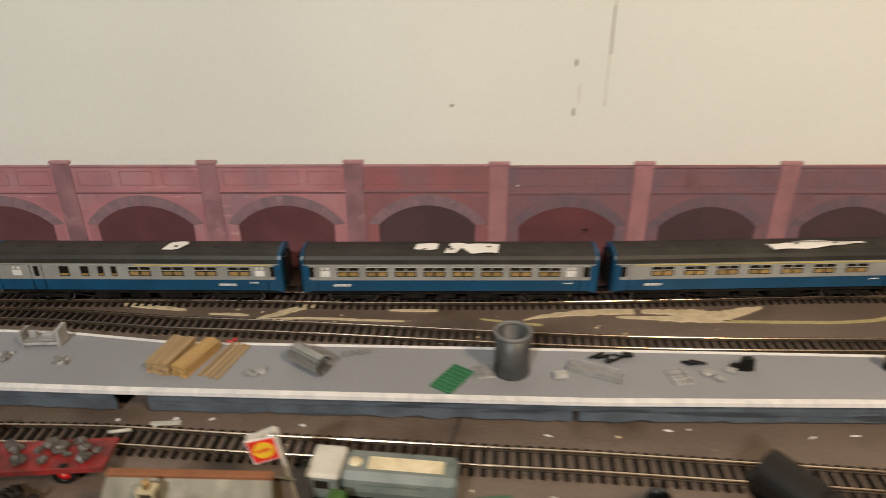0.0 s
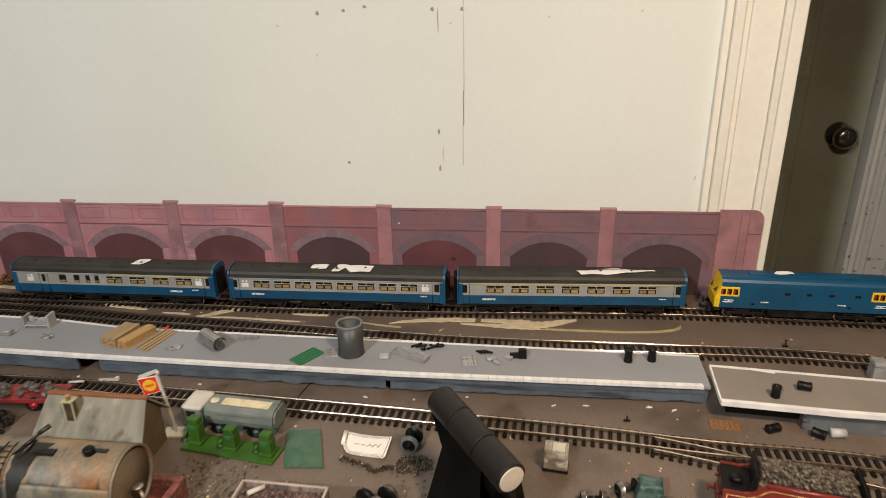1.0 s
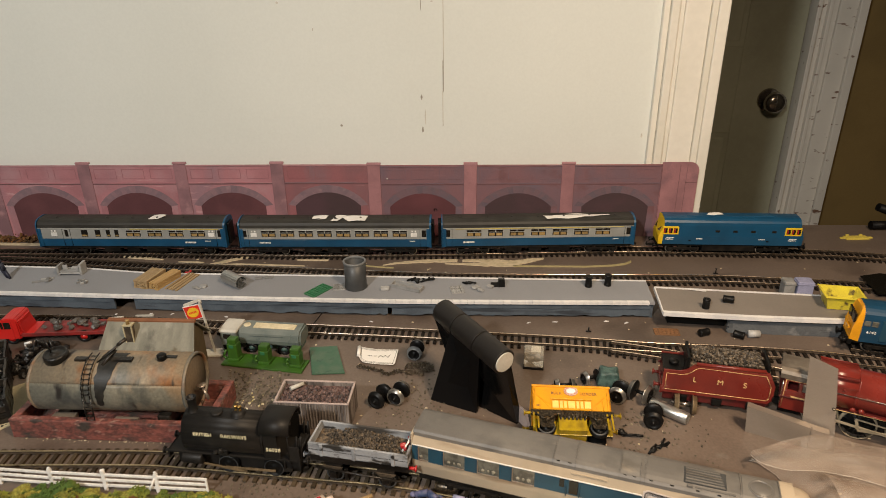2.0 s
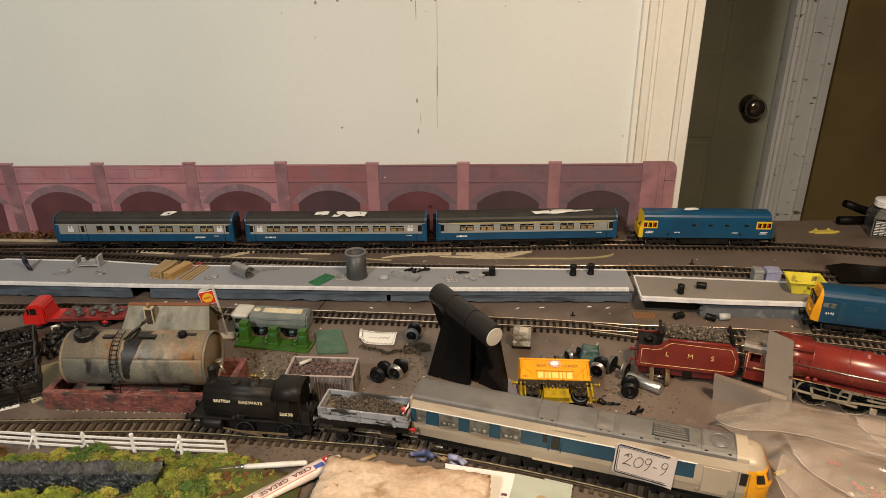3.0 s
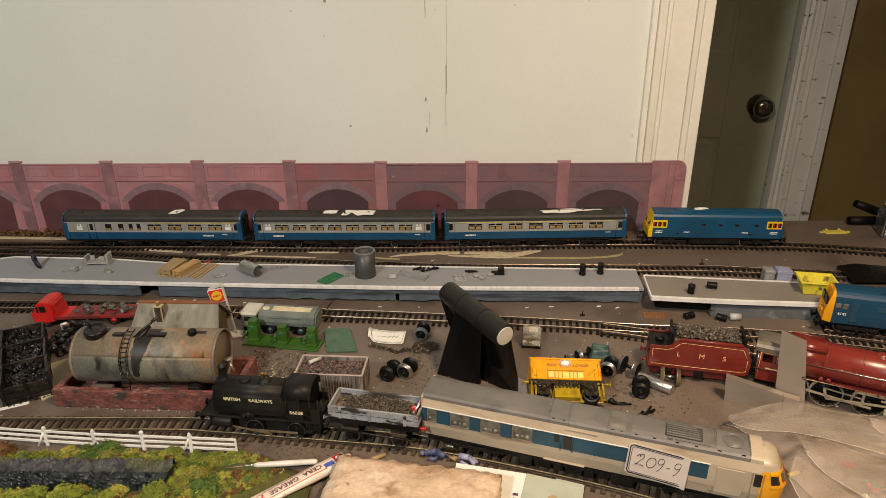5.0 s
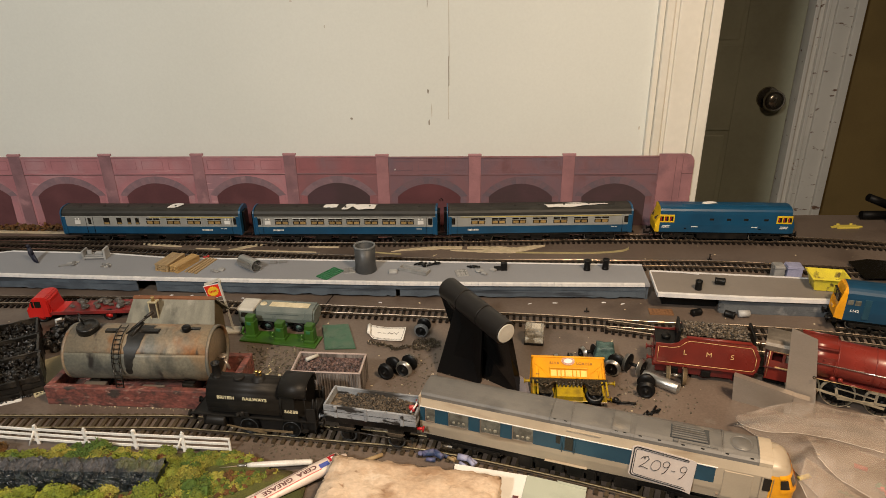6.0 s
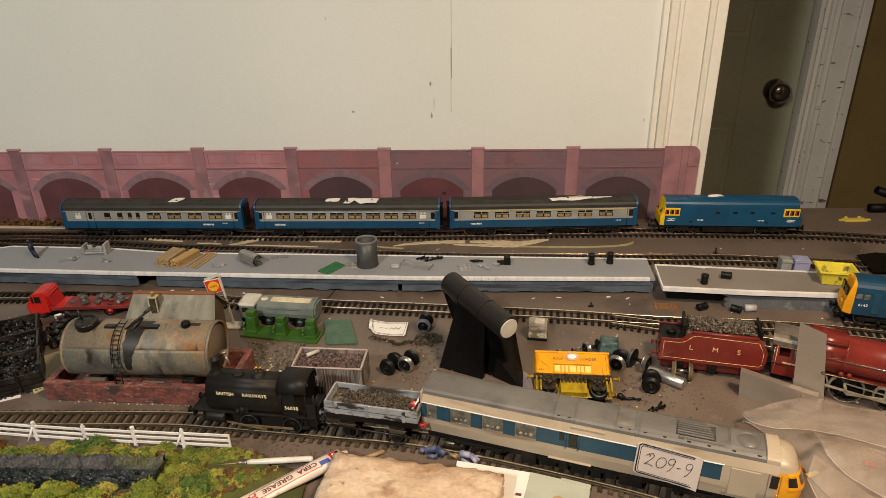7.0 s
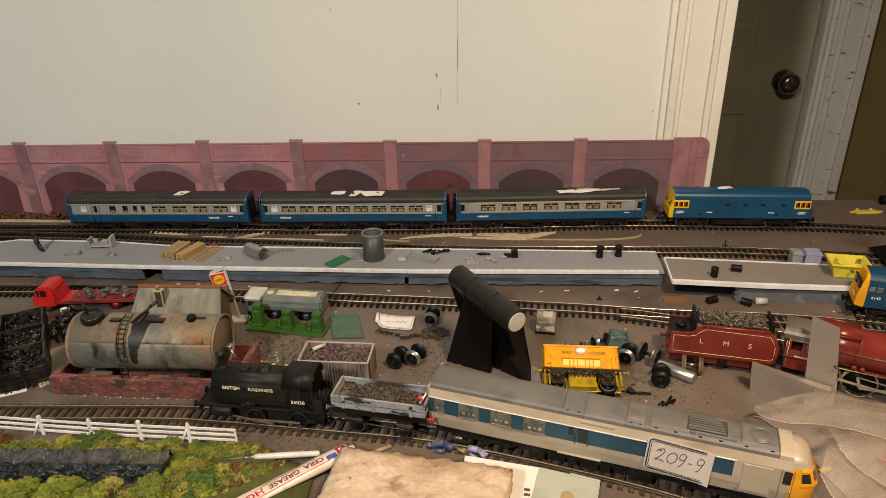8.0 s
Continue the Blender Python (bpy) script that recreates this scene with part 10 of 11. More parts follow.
gm = bmesh.new()
nx, ny = 70, 30
grid = {}
for i in range(nx + 1):
    for j in range(ny + 1):
        x, y = -0.46 + i * 0.48 / nx, 0.44 + j * 0.236 / ny
        grid[i, j] = gm.verts.new((x, y, bank_height(x, y) + 0.0008 * noise.noise(Vector((x * 300, y * 300, 5)))))
for i in range(nx):
    for j in range(ny):
        q = [grid[i, j], grid[i + 1, j], grid[i + 1, j + 1], grid[i, j + 1]]
        c = sum((v.co for v in q), Vector()) / 4
        if in_patch(c.x, c.y):
            f = gm.faces.new(q)
            f.smooth = True
for v in [v for v in gm.verts if not v.link_faces]:
    gm.verts.remove(v)
ext = bmesh.ops.extrude_face_region(gm, geom=gm.faces[:])
for v in [e for e in ext["geom"] if isinstance(e, bmesh.types.BMVert)]:
    v.co.z = 0.0
bmesh.ops.recalc_face_normals(gm, faces=gm.faces[:])
tagged(part("grass_bank", gm, "grass"), "low bank covered in green and brown scatter", "grass", kind="stuff")


def near_tube(x, y):
    """Whether a spot lies under the grease tube or the needle tool."""
    d = Vector((x + 0.0105, y - 0.6215))
    along, across = d.x * 0.775 + d.y * 0.632, -d.x * 0.632 + d.y * 0.775
    tool = -0.082 < x < 0.012 and abs(y - (0.6445 + 0.096 * (x + 0.07))) < 0.0075
    return tool or (abs(along) < 0.066 and abs(across) < 0.021)


def foliage(name, mat, label, n, area, seed, size=0.0058, zlift=0.0, crumbs=60):
    """Foam turf: tufts of many small ragged crumbs."""
    r = random.Random(seed)
    verts, faces = [], []
    bv = [Vector(p) for p in ((1, 1, 1), (-1, -1, 1), (-1, 1, -1), (1, -1, -1))]
    bf = [(0, 2, 1), (0, 1, 3), (0, 3, 2), (1, 2, 3)]
    ball = bmesh.new()
    bmesh.ops.create_icosphere(ball, subdivisions=2, radius=1)
    core_v = [v.co.copy() for v in ball.verts]
    core_f = [[v.index for v in f.verts] for f in ball.faces]
    ball.free()
    count = 0
    while count < n:
        x, y = r.uniform(area[0], area[1]), r.uniform(area[2], area[3])
        if not in_patch(x, y - 0.004) or near_tube(x, y):
            continue
        count += 1
        s = size * r.uniform(0.5, 1.3)
        tall = r.uniform(0.45, 1.1)
        base = bank_height(x, y) + zlift
        knobs = [(Vector((x, y, base)), s)]
        for _ in range(4):
            a, q = r.uniform(0, TAU), s * r.uniform(0.4, 0.8)
            knobs.append((Vector((x + q * math.cos(a), y + q * math.sin(a), base + s * tall * r.uniform(0.0, 0.45))), s * r.uniform(0.35, 0.6)))
        for c0, rad0 in knobs:
            at0 = len(verts)
            shove = Vector((r.random(), r.random(), r.random())) * 40
            for v in core_v:
                k = 0.86 + 0.34 * noise.noise(v * 2.2 + shove)
                verts.append((c0.x + v.x * rad0 * k, c0.y + v.y * rad0 * k, c0.z + v.z * rad0 * k * tall))
            faces += [[i + at0 for i in f] for f in core_f]
            for _ in range(max(6, round(crumbs * 0.62 * (rad0 / s) ** 1.5))):
                a, e, rad = r.uniform(0, TAU), r.random(), rad0 * r.uniform(0.78, 1.12)
                flat = math.sqrt(max(0.0, 1 - e * e))
                c = Vector((c0.x + rad * flat * math.cos(a), c0.y + rad * flat * math.sin(a), c0.z + rad * e * tall))
                k = min(0.00075, rad0 * r.uniform(0.06, 0.13))
                at0 = len(verts)
                for v in bv:
                    q = k * r.uniform(0.45, 1.35)
                    verts.append((c.x + (v.x + r.uniform(-0.6, 0.6)) * q, c.y + (v.y + r.uniform(-0.6, 0.6)) * q, c.z + (v.z + r.uniform(-0.6, 0.6)) * q))
                faces += [[i + at0 for i in f] for f in bf]
    me = bpy.data.meshes.new(name)
    me.from_pydata(verts, [], faces)
    return tagged(part(name, me, mat), label, "foliage", kind="stuff")


foliage("foam_foliage", "moss", "yellow-green foam foliage clumps on the bank", 120, (-0.42, -0.085, 0.50, 0.668), 51, 0.0085, 0.0, 190)
foliage("foam_foliage", "moss_olive", "olive foam foliage clumps on the bank", 220, (-0.42, -0.075, 0.50, 0.668), 59, 0.0082, 0.0, 170)
foliage("foam_foliage", "moss_dark", "dark green foam foliage clumps on the bank", 300, (-0.40, -0.060, 0.52, 0.668), 52, 0.0070, 0.0, 110)
foliage("foam_foliage", "moss_brown", "rust-brown foam foliage clumps on the bank", 55, (-0.34, 0.01, 0.58, 0.668), 53, 0.0046)
foliage("foam_foliage", "moss", "bright foam clumps in front of the black wall", 70, (-0.36, -0.10, 0.540, 0.606), 54, 0.0110, 0.004, 230)
foliage("foam_foliage", "moss", "loose green crumbs along the edge of the track", 60, (-0.075, 0.03, 0.640, 0.672), 57, 0.0030, -0.001, 16)
foliage("foam_foliage", "moss_olive", "low olive foam turf beside the grease tube", 420, (-0.095, 0.012, 0.54, 0.668), 61, 0.0036, -0.0008, 40)
foliage("foam_foliage", "moss_dark", "low green foam turf beside the grease tube", 260, (-0.095, 0.012, 0.54, 0.668), 62, 0.0034, -0.0006, 40)
foliage("foam_foliage", "moss", "bright crumbs in the low turf", 120, (-0.095, 0.012, 0.54, 0.668), 63, 0.0030, -0.0004, 36)
foliage("foam_foliage", "moss_brown", "rust-brown crumbs in the low turf", 60, (-0.060, 0.012, 0.60, 0.660), 64, 0.0026, 0.0, 30)
foliage("foam_bush", "moss_dark", "leafy green foam bush beside the fence", 6, (-0.205, -0.180, 0.652, 0.668), 55, 0.0085, 0.004, 170)
foliage("foam_bush", "moss_brown", "rust-red foam bush beside the fence", 5, (-0.315, -0.270, 0.642, 0.664), 56, 0.0080, 0.004, 170)
foliage("foam_bush", "moss_brown", "small rust-red foam bush beside the fence", 2, (-0.172, -0.160, 0.648, 0.660), 58, 0.0055, 0.003, 120)

nu, nv = 170, 36
ring_ = []
for i in range(nu + 1):
    x = -0.46 + 0.352 * i / nu
    row = []
    for j in range(nv):
        a = TAU * j / nv
        c, s_ = math.cos(a), math.sin(a)
        p = Vector((x, 0.0125 * math.copysign(abs(c) ** 0.6, c), 0.0120 * math.copysign(abs(s_) ** 0.6, s_)))
        p.z += 0.0030 * max(0.0, p.y / 0.0125) * (p.z > 0)
        k = 1 + 0.16 * noise.noise(p * 120) + 0.16 * noise.noise(p * 420 + Vector((3, 1, 2))) + 0.14 * noise.noise(p * 1100)
        row.append(Vector((x, 0.6275 + p.y * k, 0.0105 + p.z * k)))
    ring_.append(row)
rw = thing("rock_wall", "long slate-black rough rock wall, its grey top coloured as lit", "rock wall")


def rock_skin(first, last, ends=False):
    """The stretch of the wall's skin between two places round its girth."""
    bm = bmesh.new()
    rows_ = [[bm.verts.new(row[j % nv]) for j in range(first, last + 1)] for row in ring_]
    for a, b in zip(rows_, rows_[1:]):
        for j in range(len(a) - 1):
            bm.faces.new((a[j], b[j], b[j + 1], a[j + 1]))
    if ends:
        bm.faces.new(rows_[0][::-1])
        bm.faces.new(rows_[-1])
    return bm


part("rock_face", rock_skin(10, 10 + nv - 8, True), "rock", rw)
# top strip gets the lighter colour, painted as the lit face
part("rock_top", rock_skin(2, 10), "rock_lit_top", rw, "rock top in a lighter grey for the light on it")

# beige stone slab
sb = bmesh.new()
bmesh.ops.create_cube(sb, size=1)
bmesh.ops.subdivide_edges(sb, edges=sb.edges[:], cuts=40, use_grid_fill=True)
for v in sb.verts:
    q = v.co.copy()
    e = max(abs(q.x), abs(q.y)) * 2
    dome = 1 - 0.16 * max(0.0, e - 0.86) / 0.14 * (1 if q.z > 0 else 0)
    rough_ = 0.0016 * noise.noise(Vector((q.x * 9, q.y * 9, q.z * 6))) + 0.0012 * noise.noise(Vector((q.x * 26, q.y * 40, 4))) + 0.0006 * noise.noise(Vector((q.x * 70, q.y * 70, 8)))
    edge = 0.0022 * noise.noise(Vector((q.x * 14, q.y * 14, q.z * 14 + 7)))
    v.co = Vector((q.x * 0.136 + edge, q.y * 0.115 + edge, (q.z + 0.5) * 0.0285 * dome + (rough_ * 1.6 if q.z > 0.3 else 0)))
for f in sb.faces:
    f.smooth = True
solo("stone_slab", sb, "pumice", "rough beige stone slab with worn edges", "stone slab", at(0.0880, 0.5760, -9.5))

# grease tube
tb = thing("grease_tube", "used pale plastic grease tube with red and blue print", "tube", Matrix.Translation((-0.0050, 0.6265, 0.003)) @ Matrix.Rotation(radians(39), 4, "Z") @ Matrix.Diagonal((0.90, 0.72, 0.85, 1)))


def tube_size(x):
    """Half width and half height of the tube along its length."""
    t = max(0.0, min(1.0, (x + 0.055) / 0.106))
    return 0.0104 + 0.0006 * t, 0.0005 + 0.0058 * min(1.0, t * 1.5) ** 0.7


def tube_top(x, y):
    hw, ht = tube_size(x)
    return 0.0066 + ht * math.sqrt(max(0.0, 1 - (y / hw) ** 2))


tbm = bmesh.new()
rings = []
for i in range(19):
    x = -0.055 + 0.106 * i / 18
    hw, ht = tube_size(x)
    rings.append([tbm.verts.new((x, hw * math.cos(TAU * k / 28), 0.0066 + ht * math.sin(TAU * k / 28))) for k in range(28)])
for a, b in zip(rings, rings[1:]):
    for k in range(28):
        f = tbm.faces.new((a[k], b[k], b[(k + 1) % 28], a[(k + 1) % 28]))
        f.smooth = True
tbm.faces.new(rings[0][::-1])
tbm.faces.new(rings[-1])
bmesh.ops.recalc_face_normals(tbm, faces=tbm.faces[:])
part("tube_body", tbm, "tube", tb)
part("tube_crimp", box(bmesh.new(), -0.0610, -0.0545, -0.0106, 0.0106, 0.0058, 0.0074, 0.0004), "tube", tb)
part("nozzle", rod(bmesh.new(), (0.051, 0, 0.0066), (0.058, 0, 0.0066), 0.0045, 0.0035, 14), "tube", tb)


def on_skin(ob):
    """Drapes a flat print over the tube."""
    for v in ob.data.vertices:
        p = ob.matrix_basis @ v.co
        v.co = Vector((p.x, p.y, tube_top(p.x, p.y) + 0.00012 + max(0.0, v.co.z)))
    ob.matrix_basis = Matrix()
    return ob


def print_patch(name, x0, x1, y0, y1, mat):
    bm = box(bmesh.new(), x0, x1, y0, y1, 0, 0.00015)
    bmesh.ops.subdivide_edges(bm, edges=bm.edges[:], cuts=5, use_grid_fill=True)
    return on_skin(part(name, bm, mat, tb))


turned = Matrix.Rotation(radians(180), 4, "Z")
on_skin(lettering("GREASE", 0.0084, tb, "tube_dark", Matrix.Translation((-0.0115, -0.0010, 0)) @ turned, "lettering", 0.98, 0.00022))
on_skin(lettering("HG", 0.0108, tb, "tube_red", Matrix.Translation((-0.0385, -0.0006, 0)) @ turned, "lettering", 1.05, 0.00028))
on_skin(lettering("CERA", 0.0078, tb, "tube_dark", Matrix.Translation((0.0170, -0.0010, 0)) @ turned, "lettering", 0.98, 0.00022))
print_patch("blue_patch", 0.0290, 0.0385, -0.0062, -0.0006, "tube_blue")
print_patch("red_patch", 0.0400, 0.0480, -0.0040, 0.0060, "tube_red")
print_patch("white_mark", 0.0425, 0.0455, -0.0006, 0.0026, "white")
print_patch("fine_print", -0.036, 0.020, 0.0040, 0.0046, "tube_dark")
print_patch("fine_print", -0.030, 0.022, 0.0062, 0.0066, "tube_dark")
print_patch("fine_print", -0.040, 0.030, -0.0072, -0.0066, "tube_red")

# needle tool
nd = thing("needle_tool", "white handled needle tool with a steel tip", "hand tool", Matrix.Translation((-0.0700, 0.6450, 0.0)) @ Matrix.Rotation(radians(5.5), 4, "Z"))
Z = 0.0085
part("needle", rod(bmesh.new(), (0.0, 0, Z - 0.001), (0.0170, 0, Z), 0.0003, 0.0006, 8), "lead", nd)
part("collar", lathe(bmesh.new(), ((0, 0), (0.0010, 0), (0.0016, 0.002), (0.0016, 0.006), (0.0019, 0.0065), (0.0019, 0.0085), (0, 0.0085)), 14, Matrix.Translation((0.0160, 0, Z)) @ Matrix.Rotation(radians(90), 4, "Y")), "chrome", nd)
part("handle", lathe(bmesh.new(), ((0, 0), (0.0019, 0), (0.0024, 0.004), (0.0026, 0.030), (0.0024, 0.052), (0.0016, 0.054), (0, 0.054)), 16, Matrix.Translation((0.0245, 0, Z)) @ Matrix.Rotation(radians(90), 4, "Y")), "knife_white", nd)

# papers under the stone
solo("white_paper_sheet", plate(bmesh.new(), ((0.128, 0.658), (0.1885, 0.6450), (0.172, 0.560), (0.118, 0.570)), 0.0024, 0.0031), "paper", "white paper sheet partly under the stone slab", "paper")
mc = thing("mint_card", "pale mint printed card lying over the paper", "card")
part("card_sheet", plate(bmesh.new(), ((0.1880, 0.6448), (0.2345, 0.6305), (0.2150, 0.560), (0.1690, 0.575)), 0.0031, 0.0038), "mint", mc)
part("card_fold", plate(bmesh.new(), ((0.212, 0.6386), (0.2345, 0.6310), (0.2340, 0.6285), (0.2120, 0.6360)), 0.0038, 0.0043), "mint", mc)
part("oval_print", plate(bmesh.new(), [(0.2065 + 0.0055 * math.cos(TAU * i / 20), 0.6110 + 0.0085 * math.sin(TAU * i / 20)) for i in range(20)], 0.0038, 0.0040), "wood_pale", mc, "plain oval printed patch")
for i in range(6):
    part("print_bar", plate(bmesh.new(), [(0.1745 - 0.0004 * i, 0.6220 - i * 0.0052), (0.1790 - 0.0004 * i, 0.6212 - i * 0.0052), (0.1785 - 0.0004 * i, 0.6188 - i * 0.0052), (0.1740 - 0.0004 * i, 0.6196 - i * 0.0052)], 0.0038, 0.0040), "tube_dark", mc)

# fallen figures and oddments by the stone
f1 = bmesh.new()
for i, (a, b, r0, r1) in enumerate((((-0.012, 0.0, 0.004), (-0.002, 0.002, 0.006), 0.0026, 0.0032), ((-0.002, 0.002, 0.006), (0.006, -0.002, 0.005), 0.0032, 0.0024), ((0.0, 0.004, 0.004), (0.010, 0.003, 0.002), 0.0018, 0.0014), ((-0.008, -0.004, 0.002), (0.0, -0.004, 0.003), 0.0016, 0.0020))):
    rod(f1, a, b, r0, r1, 9)
lump(f1, (-0.014, 0.0, 0.004), 0.0026, 3, 2, 0.1)
solo("model_figure", f1, "denim", "small blue painted model figure lying on its side", "figurine", at(0.112, 0.6665, -12), "fallen model figures")
f2 = bmesh.new()
for a, b, r0, r1 in (((-0.009, 0.002, 0.004), (0.0, 0.002, 0.005), 0.0030, 0.0026), ((0.0, 0.002, 0.005), (0.007, -0.002, 0.003), 0.0022, 0.0017), ((0.0, 0.004, 0.004), (0.008, 0.002, 0.002), 0.0020, 0.0015), ((-0.006, -0.003, 0.003), (0.002, -0.004, 0.001), 0.0014, 0.0014)):
    rod(f2, a, b, r0, r1, 9)
solo("model_figure", f2, "lilac", "small lilac painted model figure lying on its side", "figurine", at(0.1385, 0.6605, -22), "fallen model figures")
solo("bare_figure_part", rod(rod(bmesh.new(), (-0.004, 0, 0.003), (0.003, -0.001, 0.004), 0.0016, 0.0014, 8), (-0.002, 0.003, 0.002), (0.004, 0.003, 0.002), 0.0014, 0.0012, 8), "wood_pale", "small tan plastic figure piece", "figurine", at(0.1255, 0.6635, -30))
solo("spring_coil", lathe(bmesh.new(), ((0.004, -0.008), (0.0052, -0.004), (0.005, 0.004), (0.004, 0.010), (0.003, 0.012), (0.0, 0.012)), 14, Matrix.Rotation(radians(90), 4, "Y")), "chassis", "dull brown metal bogie part by the rails", "model parts", at(0.124, 0.6755, -14, 0.006))
solo("wood_dowel", rod(bmesh.new(), (-0.010, -0.003, 0.0020), (0.010, 0.003, 0.0024), 0.0020, 0.0018, 10), "wood_pale", "short pale wooden dowel lying on the board", "dowel", at(0.056, 0.664, 12))
solo("grey_plate", slanted(bmesh.new(), (0.318, 0.602, 0.006), (0.368, 0.586, 0.006), (0.368, 0.560, 0.001), (0.318, 0.575, 0.001), 0.002), "drum_rim", "grey plastic offcut beside the power car", "offcut")

# ---- clear polythene bag with oddments inside ----

def crease(x, y, seed):
    """Sharp folds: one on the fold lines, falling off quickly to either side."""
    return max(0.0, 1 - 5.0 * abs(noise.noise(Vector((x, y, seed)))))


def bag_height(u, v):
    ridge = 0.014 * math.sin(math.pi * min(1, u * 1.15)) ** 0.8 * (0.35 + 0.65 * math.sin(math.pi * v) ** 0.7)
    p, q = u * 0.9 + v * 0.45, v * 0.9 - u * 0.45 + 0.5 * u * v
    fold = 0.0070 * crease(p * 0.9, q * 3.2, 1) ** 0.7 + 0.0026 * crease(p * 1.6, q * 5 + 3, 4) + 0.0013 * crease(p * 6 + q * 2, q * 9 + 2, 9)
    return 0.0014 + ridge + fold + 0.0010 * noise.noise(Vector((u * 14, v * 18, 3)))


def bag_edge(y):
    """Where the bag's open end lies."""
    return 0.3830 + 0.27 * max(0.0, 0.714 - y) ** 0.5 * 0.42 + 0.004 * noise.noise(Vector((y * 60, 2, 1)))


bag = bmesh.new()
nu, nv = 170, 130
gv = {}
for i in range(nu + 1):
    for j in range(nv + 1):
        u, v = i / nu, j / nv
        far = between(((0.0, 0.714), (0.07, 0.727), (0.16, 0.733), (0.25, 0.722), (0.36, 0.705), (0.48, 0.697), (1.0, 0.66)), u)
        y = 0.525 + (far - 0.525) * v + 0.003 * noise.noise(Vector((u * 6, v * 4, 3)))
        x = bag_edge(y) + (0.74 - bag_edge(y)) * u
        gv[i, j] = bag.verts.new((x, y, bag_height(u, v) * min(1, 8 * v + 0.12, 8 * (1 - v) + 0.12, 14 * u + 0.25)))
gv_co = {k: v.co.copy() for k, v in gv.items()}
for i in range(nu):
    for j in range(nv):
        f = bag.faces.new((gv[i, j], gv[i + 1, j], gv[i + 1, j + 1], gv[i, j + 1]))
        f.smooth = True
pb = thing("polythene_bag", "crumpled clear polythene bag lying on the board", "plastic bag")
part("bag_film", bag, "bag", pb)


def bag_flap(near, far, lift, seed):
    """A folded-over layer of the bag between two edges, with a bright crease along the near one."""
    n, k = 48, 20
    a, b = ([q for q, _ in spline(line, 0.004)] for line in (near, far))
    bm = bmesh.new()
    grid_ = {}
    for i in range(n + 1):
        p, q = (line[min(len(line) - 1, round(i / n * (len(line) - 1)))] for line in (a, b))
        for j in range(k + 1):
            c = p.lerp(q, j / k)
            z = lift + 0.004 * math.sin(math.pi * j / k) + 0.0026 * noise.noise(Vector((c.x * 24, c.y * 34, seed))) + 0.0006 * crease(c.x * 16, c.y * 40, seed + 2)
            grid_[i, j] = bm.verts.new((c.x, c.y, z))
    for i in range(n):
        for j in range(k):
            bm.faces.new((grid_[i, j], grid_[i + 1, j], grid_[i + 1, j + 1], grid_[i, j + 1])).smooth = True
    edge = [grid_[i, 0].co.copy() for i in range(n + 1)]
    flap = part("bag_flap", bm, "bag", pb)
    ed = bmesh.new()
    for p, q in zip(edge, edge[1:]):
        if (p - q).length > 1e-6:
            rod(ed, p, q, 0.00022, seg=6, caps=False)
    part("fold_edge", ed, "bag_crease", flap)


bag_flap(((0.3775, 0.7040), (0.3785, 0.6985), (0.3835, 0.6925), (0.400, 0.6845), (0.425, 0.6845), (0.449, 0.678), (0.478, 0.662), (0.513, 0.645), (0.56, 0.625)),
         ((0.3778, 0.7050), (0.3825, 0.7105), (0.394, 0.7145), (0.415, 0.7215), (0.445, 0.7300), (0.462, 0.7255), (0.486, 0.714), (0.547, 0.701), (0.60, 0.69)), 0.0165, 3)
bag_flap(((0.428, 0.658), (0.434, 0.632), (0.460, 0.596), (0.49, 0.565)), ((0.426, 0.684), (0.452, 0.674), (0.478, 0.655), (0.52, 0.63)), 0.0150, 8)
bag_flap(((0.499, 0.6886), (0.502, 0.675), (0.5076, 0.6555)), ((0.497, 0.701), (0.525, 0.695), (0.56, 0.680)), 0.0200, 12)
bag_flap(((0.3995, 0.629), (0.400, 0.607), (0.407, 0.587), (0.425, 0.56)), ((0.420, 0.660), (0.430, 0.635), (0.445, 0.61), (0.47, 0.58)), 0.0130, 15)
hem = bmesh.new()
for j in range(nv):
    rod(hem, gv_co[0, j], gv_co[0, j + 1], 0.0007, seg=6, caps=False)
part("bag_hem", hem, "bag", pb, "folded sealed edge")
solo("teal_foam_ball", lump(bmesh.new(), (0, 0, 0.012), 0.015, 93, 3, 0.35, 0.8), "teal", "dark teal foam lump inside the clear bag", "oddment", at(0.5060, 0.6330), "oddments in the bag")
ro_ = random.Random(77)
for i in range(20):
    mat, tint = (("green_sheet", "dark green"), ("buffer_red", "red"), ("green_grid", "bright green"), ("white", "white"), ("lead", "grey metal"), ("moss_dark", "leaf green"), ("drum", "dark grey"))[i % 7]
    x, y, s = 0.452 + ro_.gauss(0, 0.020) + 0.002 * i, 0.618 + ro_.gauss(0, 0.014), ro_.uniform(0.003, 0.006)
    bmx = box(bmesh.new(), -s * 1.8, s * 1.8, -s * 0.22, s * 0.22, 0.0, s * 0.4, 0.0003)
    box(bmx, -s * 0.3, s * 0.2, -s * 1.0, s * 0.9, 0.0, s * 0.3, 0.0003)
    lump(bmx, (s * 1.2, 0, s * 0.4), s * 0.5, i, 1, 0.5)
    solo("sprue_offcut", bmx, mat, tint + " plastic sprue offcut inside the clear bag", "oddment", at(x, y, ro_.uniform(0, 180), 0.001 + 0.0012 * (i % 4)), "oddments in the bag")
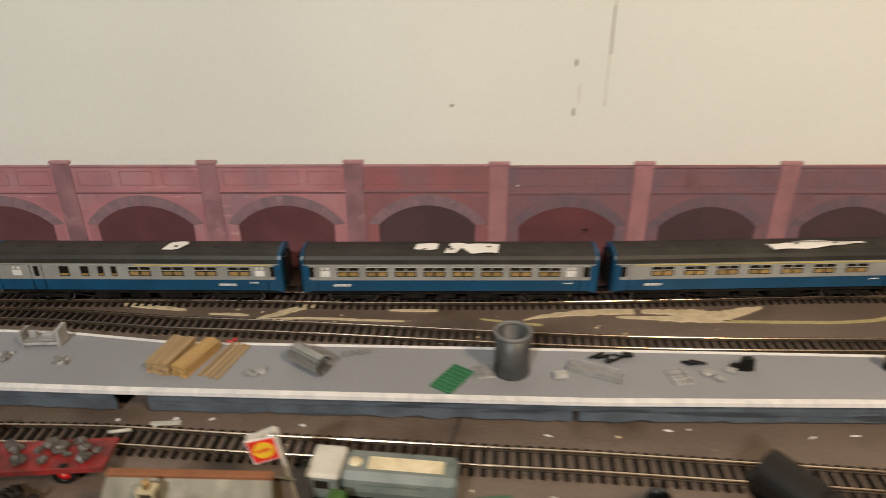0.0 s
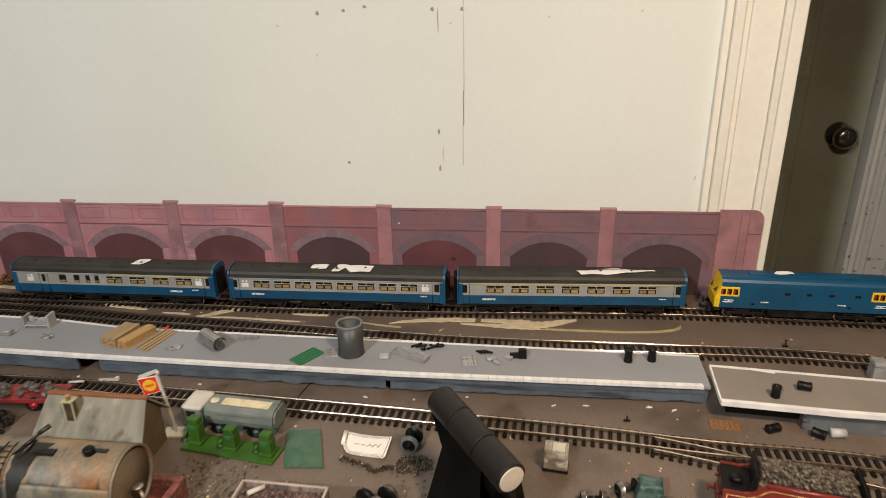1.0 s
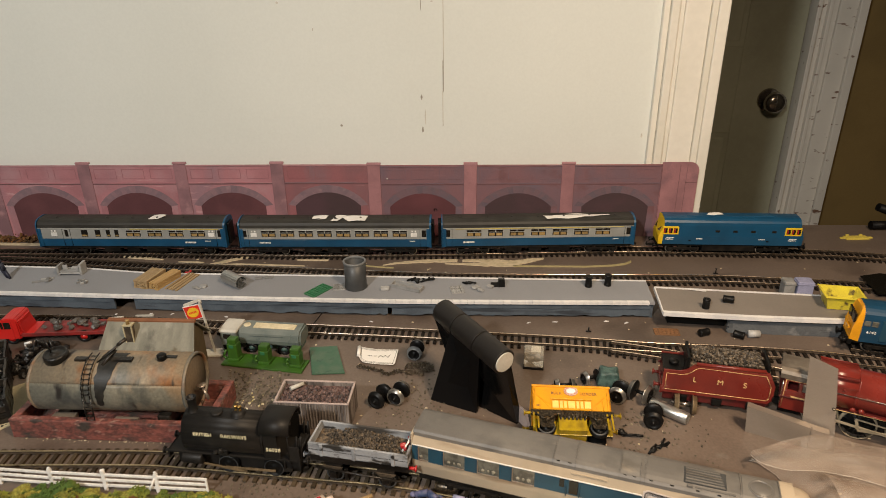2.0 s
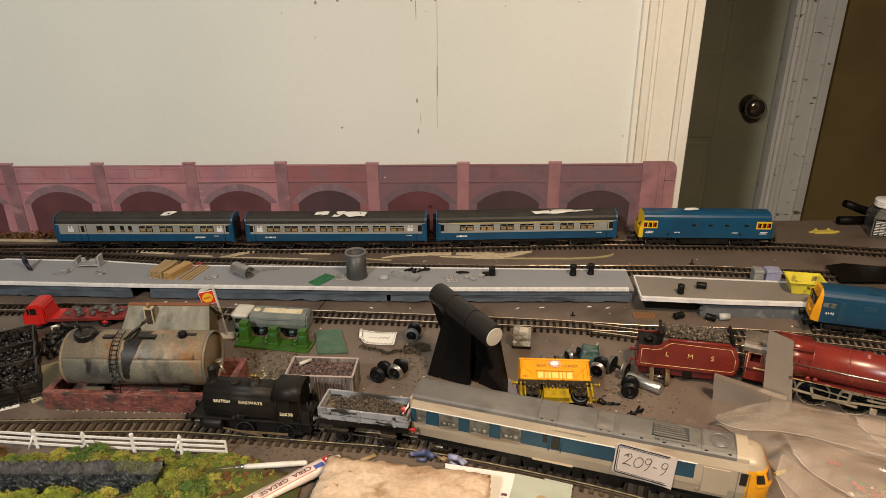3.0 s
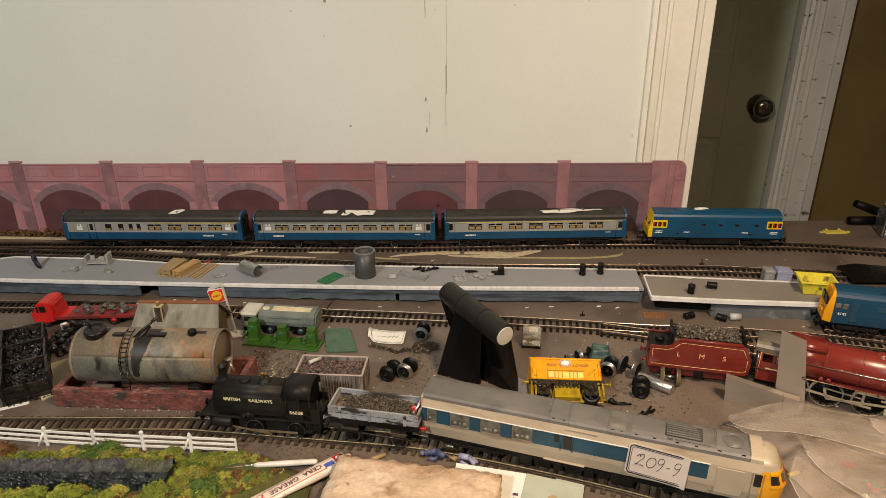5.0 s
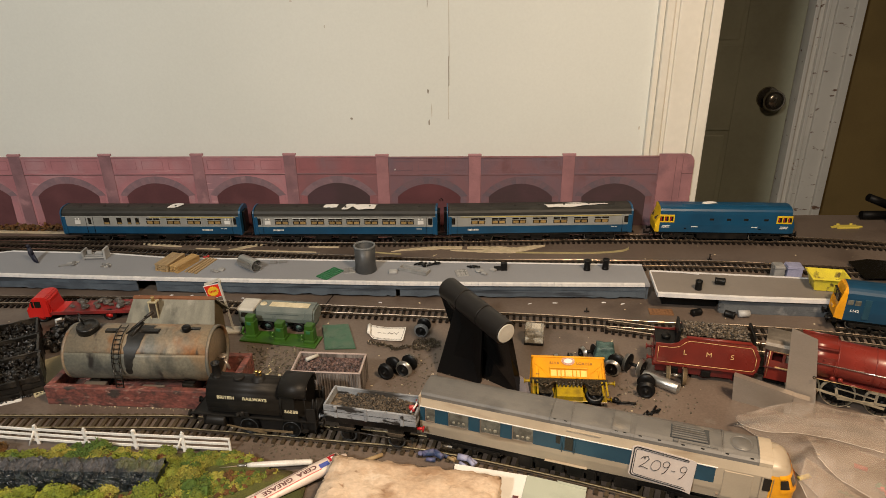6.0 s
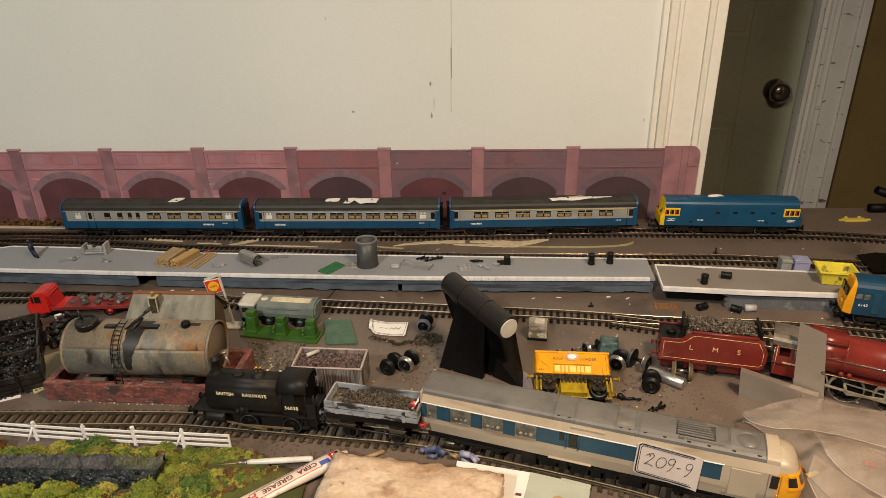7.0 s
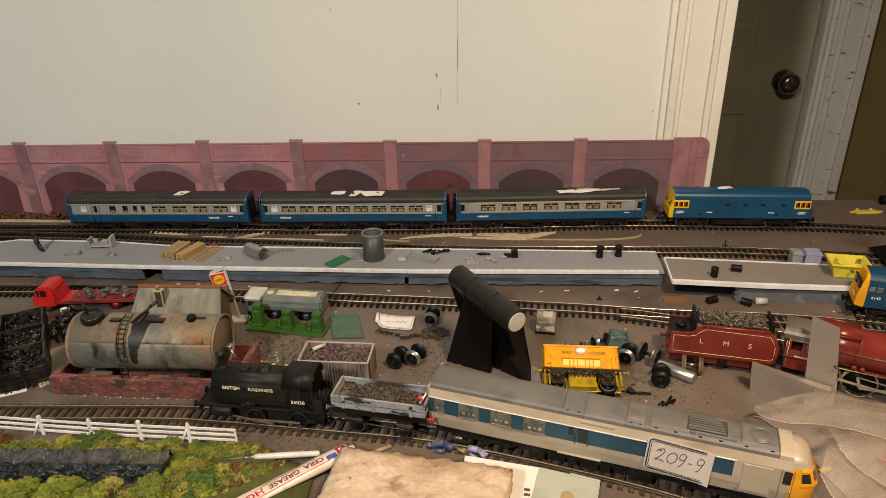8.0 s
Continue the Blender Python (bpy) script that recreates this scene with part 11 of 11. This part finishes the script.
solo("sprue_offcut", box(bmesh.new(), -0.006, 0.006, -0.002, 0.002, 0, 0.002, 0.0005), "yellow_stripe", "yellow plastic offcut inside the clear bag", "oddment", at(0.4157, 0.6489, 20), "oddments in the bag")
solo("sprue_offcut", box(bmesh.new(), -0.005, 0.005, -0.0024, 0.0024, 0, 0.002, 0.0005), "buffer_red", "red plastic offcut inside the clear bag", "oddment", at(0.4676, 0.6609, -30), "oddments in the bag")

# moss and a cream strip at the foot of the viaduct
mo = random.Random(91)
mv = bmesh.new()
for _ in range(420):
    x = mo.uniform(-0.72, -0.47)
    lump(mv, (x, mo.uniform(1.176, 1.196), 0.001 + 0.006 * mo.random() ** 2), mo.uniform(0.0012, 0.0030), mo.random(), 1, 0.6)
tagged(part("moss_strip", mv, "moss_brown"), "brown-green moss scattered at the foot of the viaduct", "moss", kind="stuff")
solo("cream_strip", plate(bmesh.new(), ((-0.74, 1.172), (-0.60, 1.1695), (-0.49, 1.166), (-0.49, 1.172), (-0.60, 1.1775), (-0.74, 1.180)), 0, 0.0012), "flake", "ragged cream card strip lying at the viaduct foot", "card strip")

# pale crumbs of paint and plaster lying about the yard
sw = random.Random(29)
sv = bmesh.new()
for _ in range(150):
    x, y = sw.uniform(-0.40, 0.62), sw.uniform(0.66, 1.10)
    if 0.945 < y < 1.06 or (x < 0.02 and y < 0.69):
        continue
    lump(sv, (x, y, 0.0004), sw.uniform(0.0005, 0.0013), sw.random(), 1, 0.6, 0.6)
tagged(part("pale_crumb", sv, "flake"), "pale crumbs of paint scattered over the board", "crumbs", kind="stuff")

# ---- tracks, laid last ----
railway_track(T1, "long model railway track with dark sleepers, under the coaches", -0.95, 1.1)
railway_track(T2, "model railway track curving past the back of the platform", -0.95, 1.05)
railway_track(T3, "model railway track in front of the platform", -0.95, 1.05)
railway_track(T5, "model railway track under the dark blue diesel", 0.556, 1.05, 0.0078, 0.0125)
railway_track(T3B, "short diverging track leaving a set of points", 0.30, 0.8)
railway_track(T4, "model railway track carrying the black shunting engine", -0.8, 0.6, 0.0084, 0.0145, "rail_dull", "sleeper_brown")
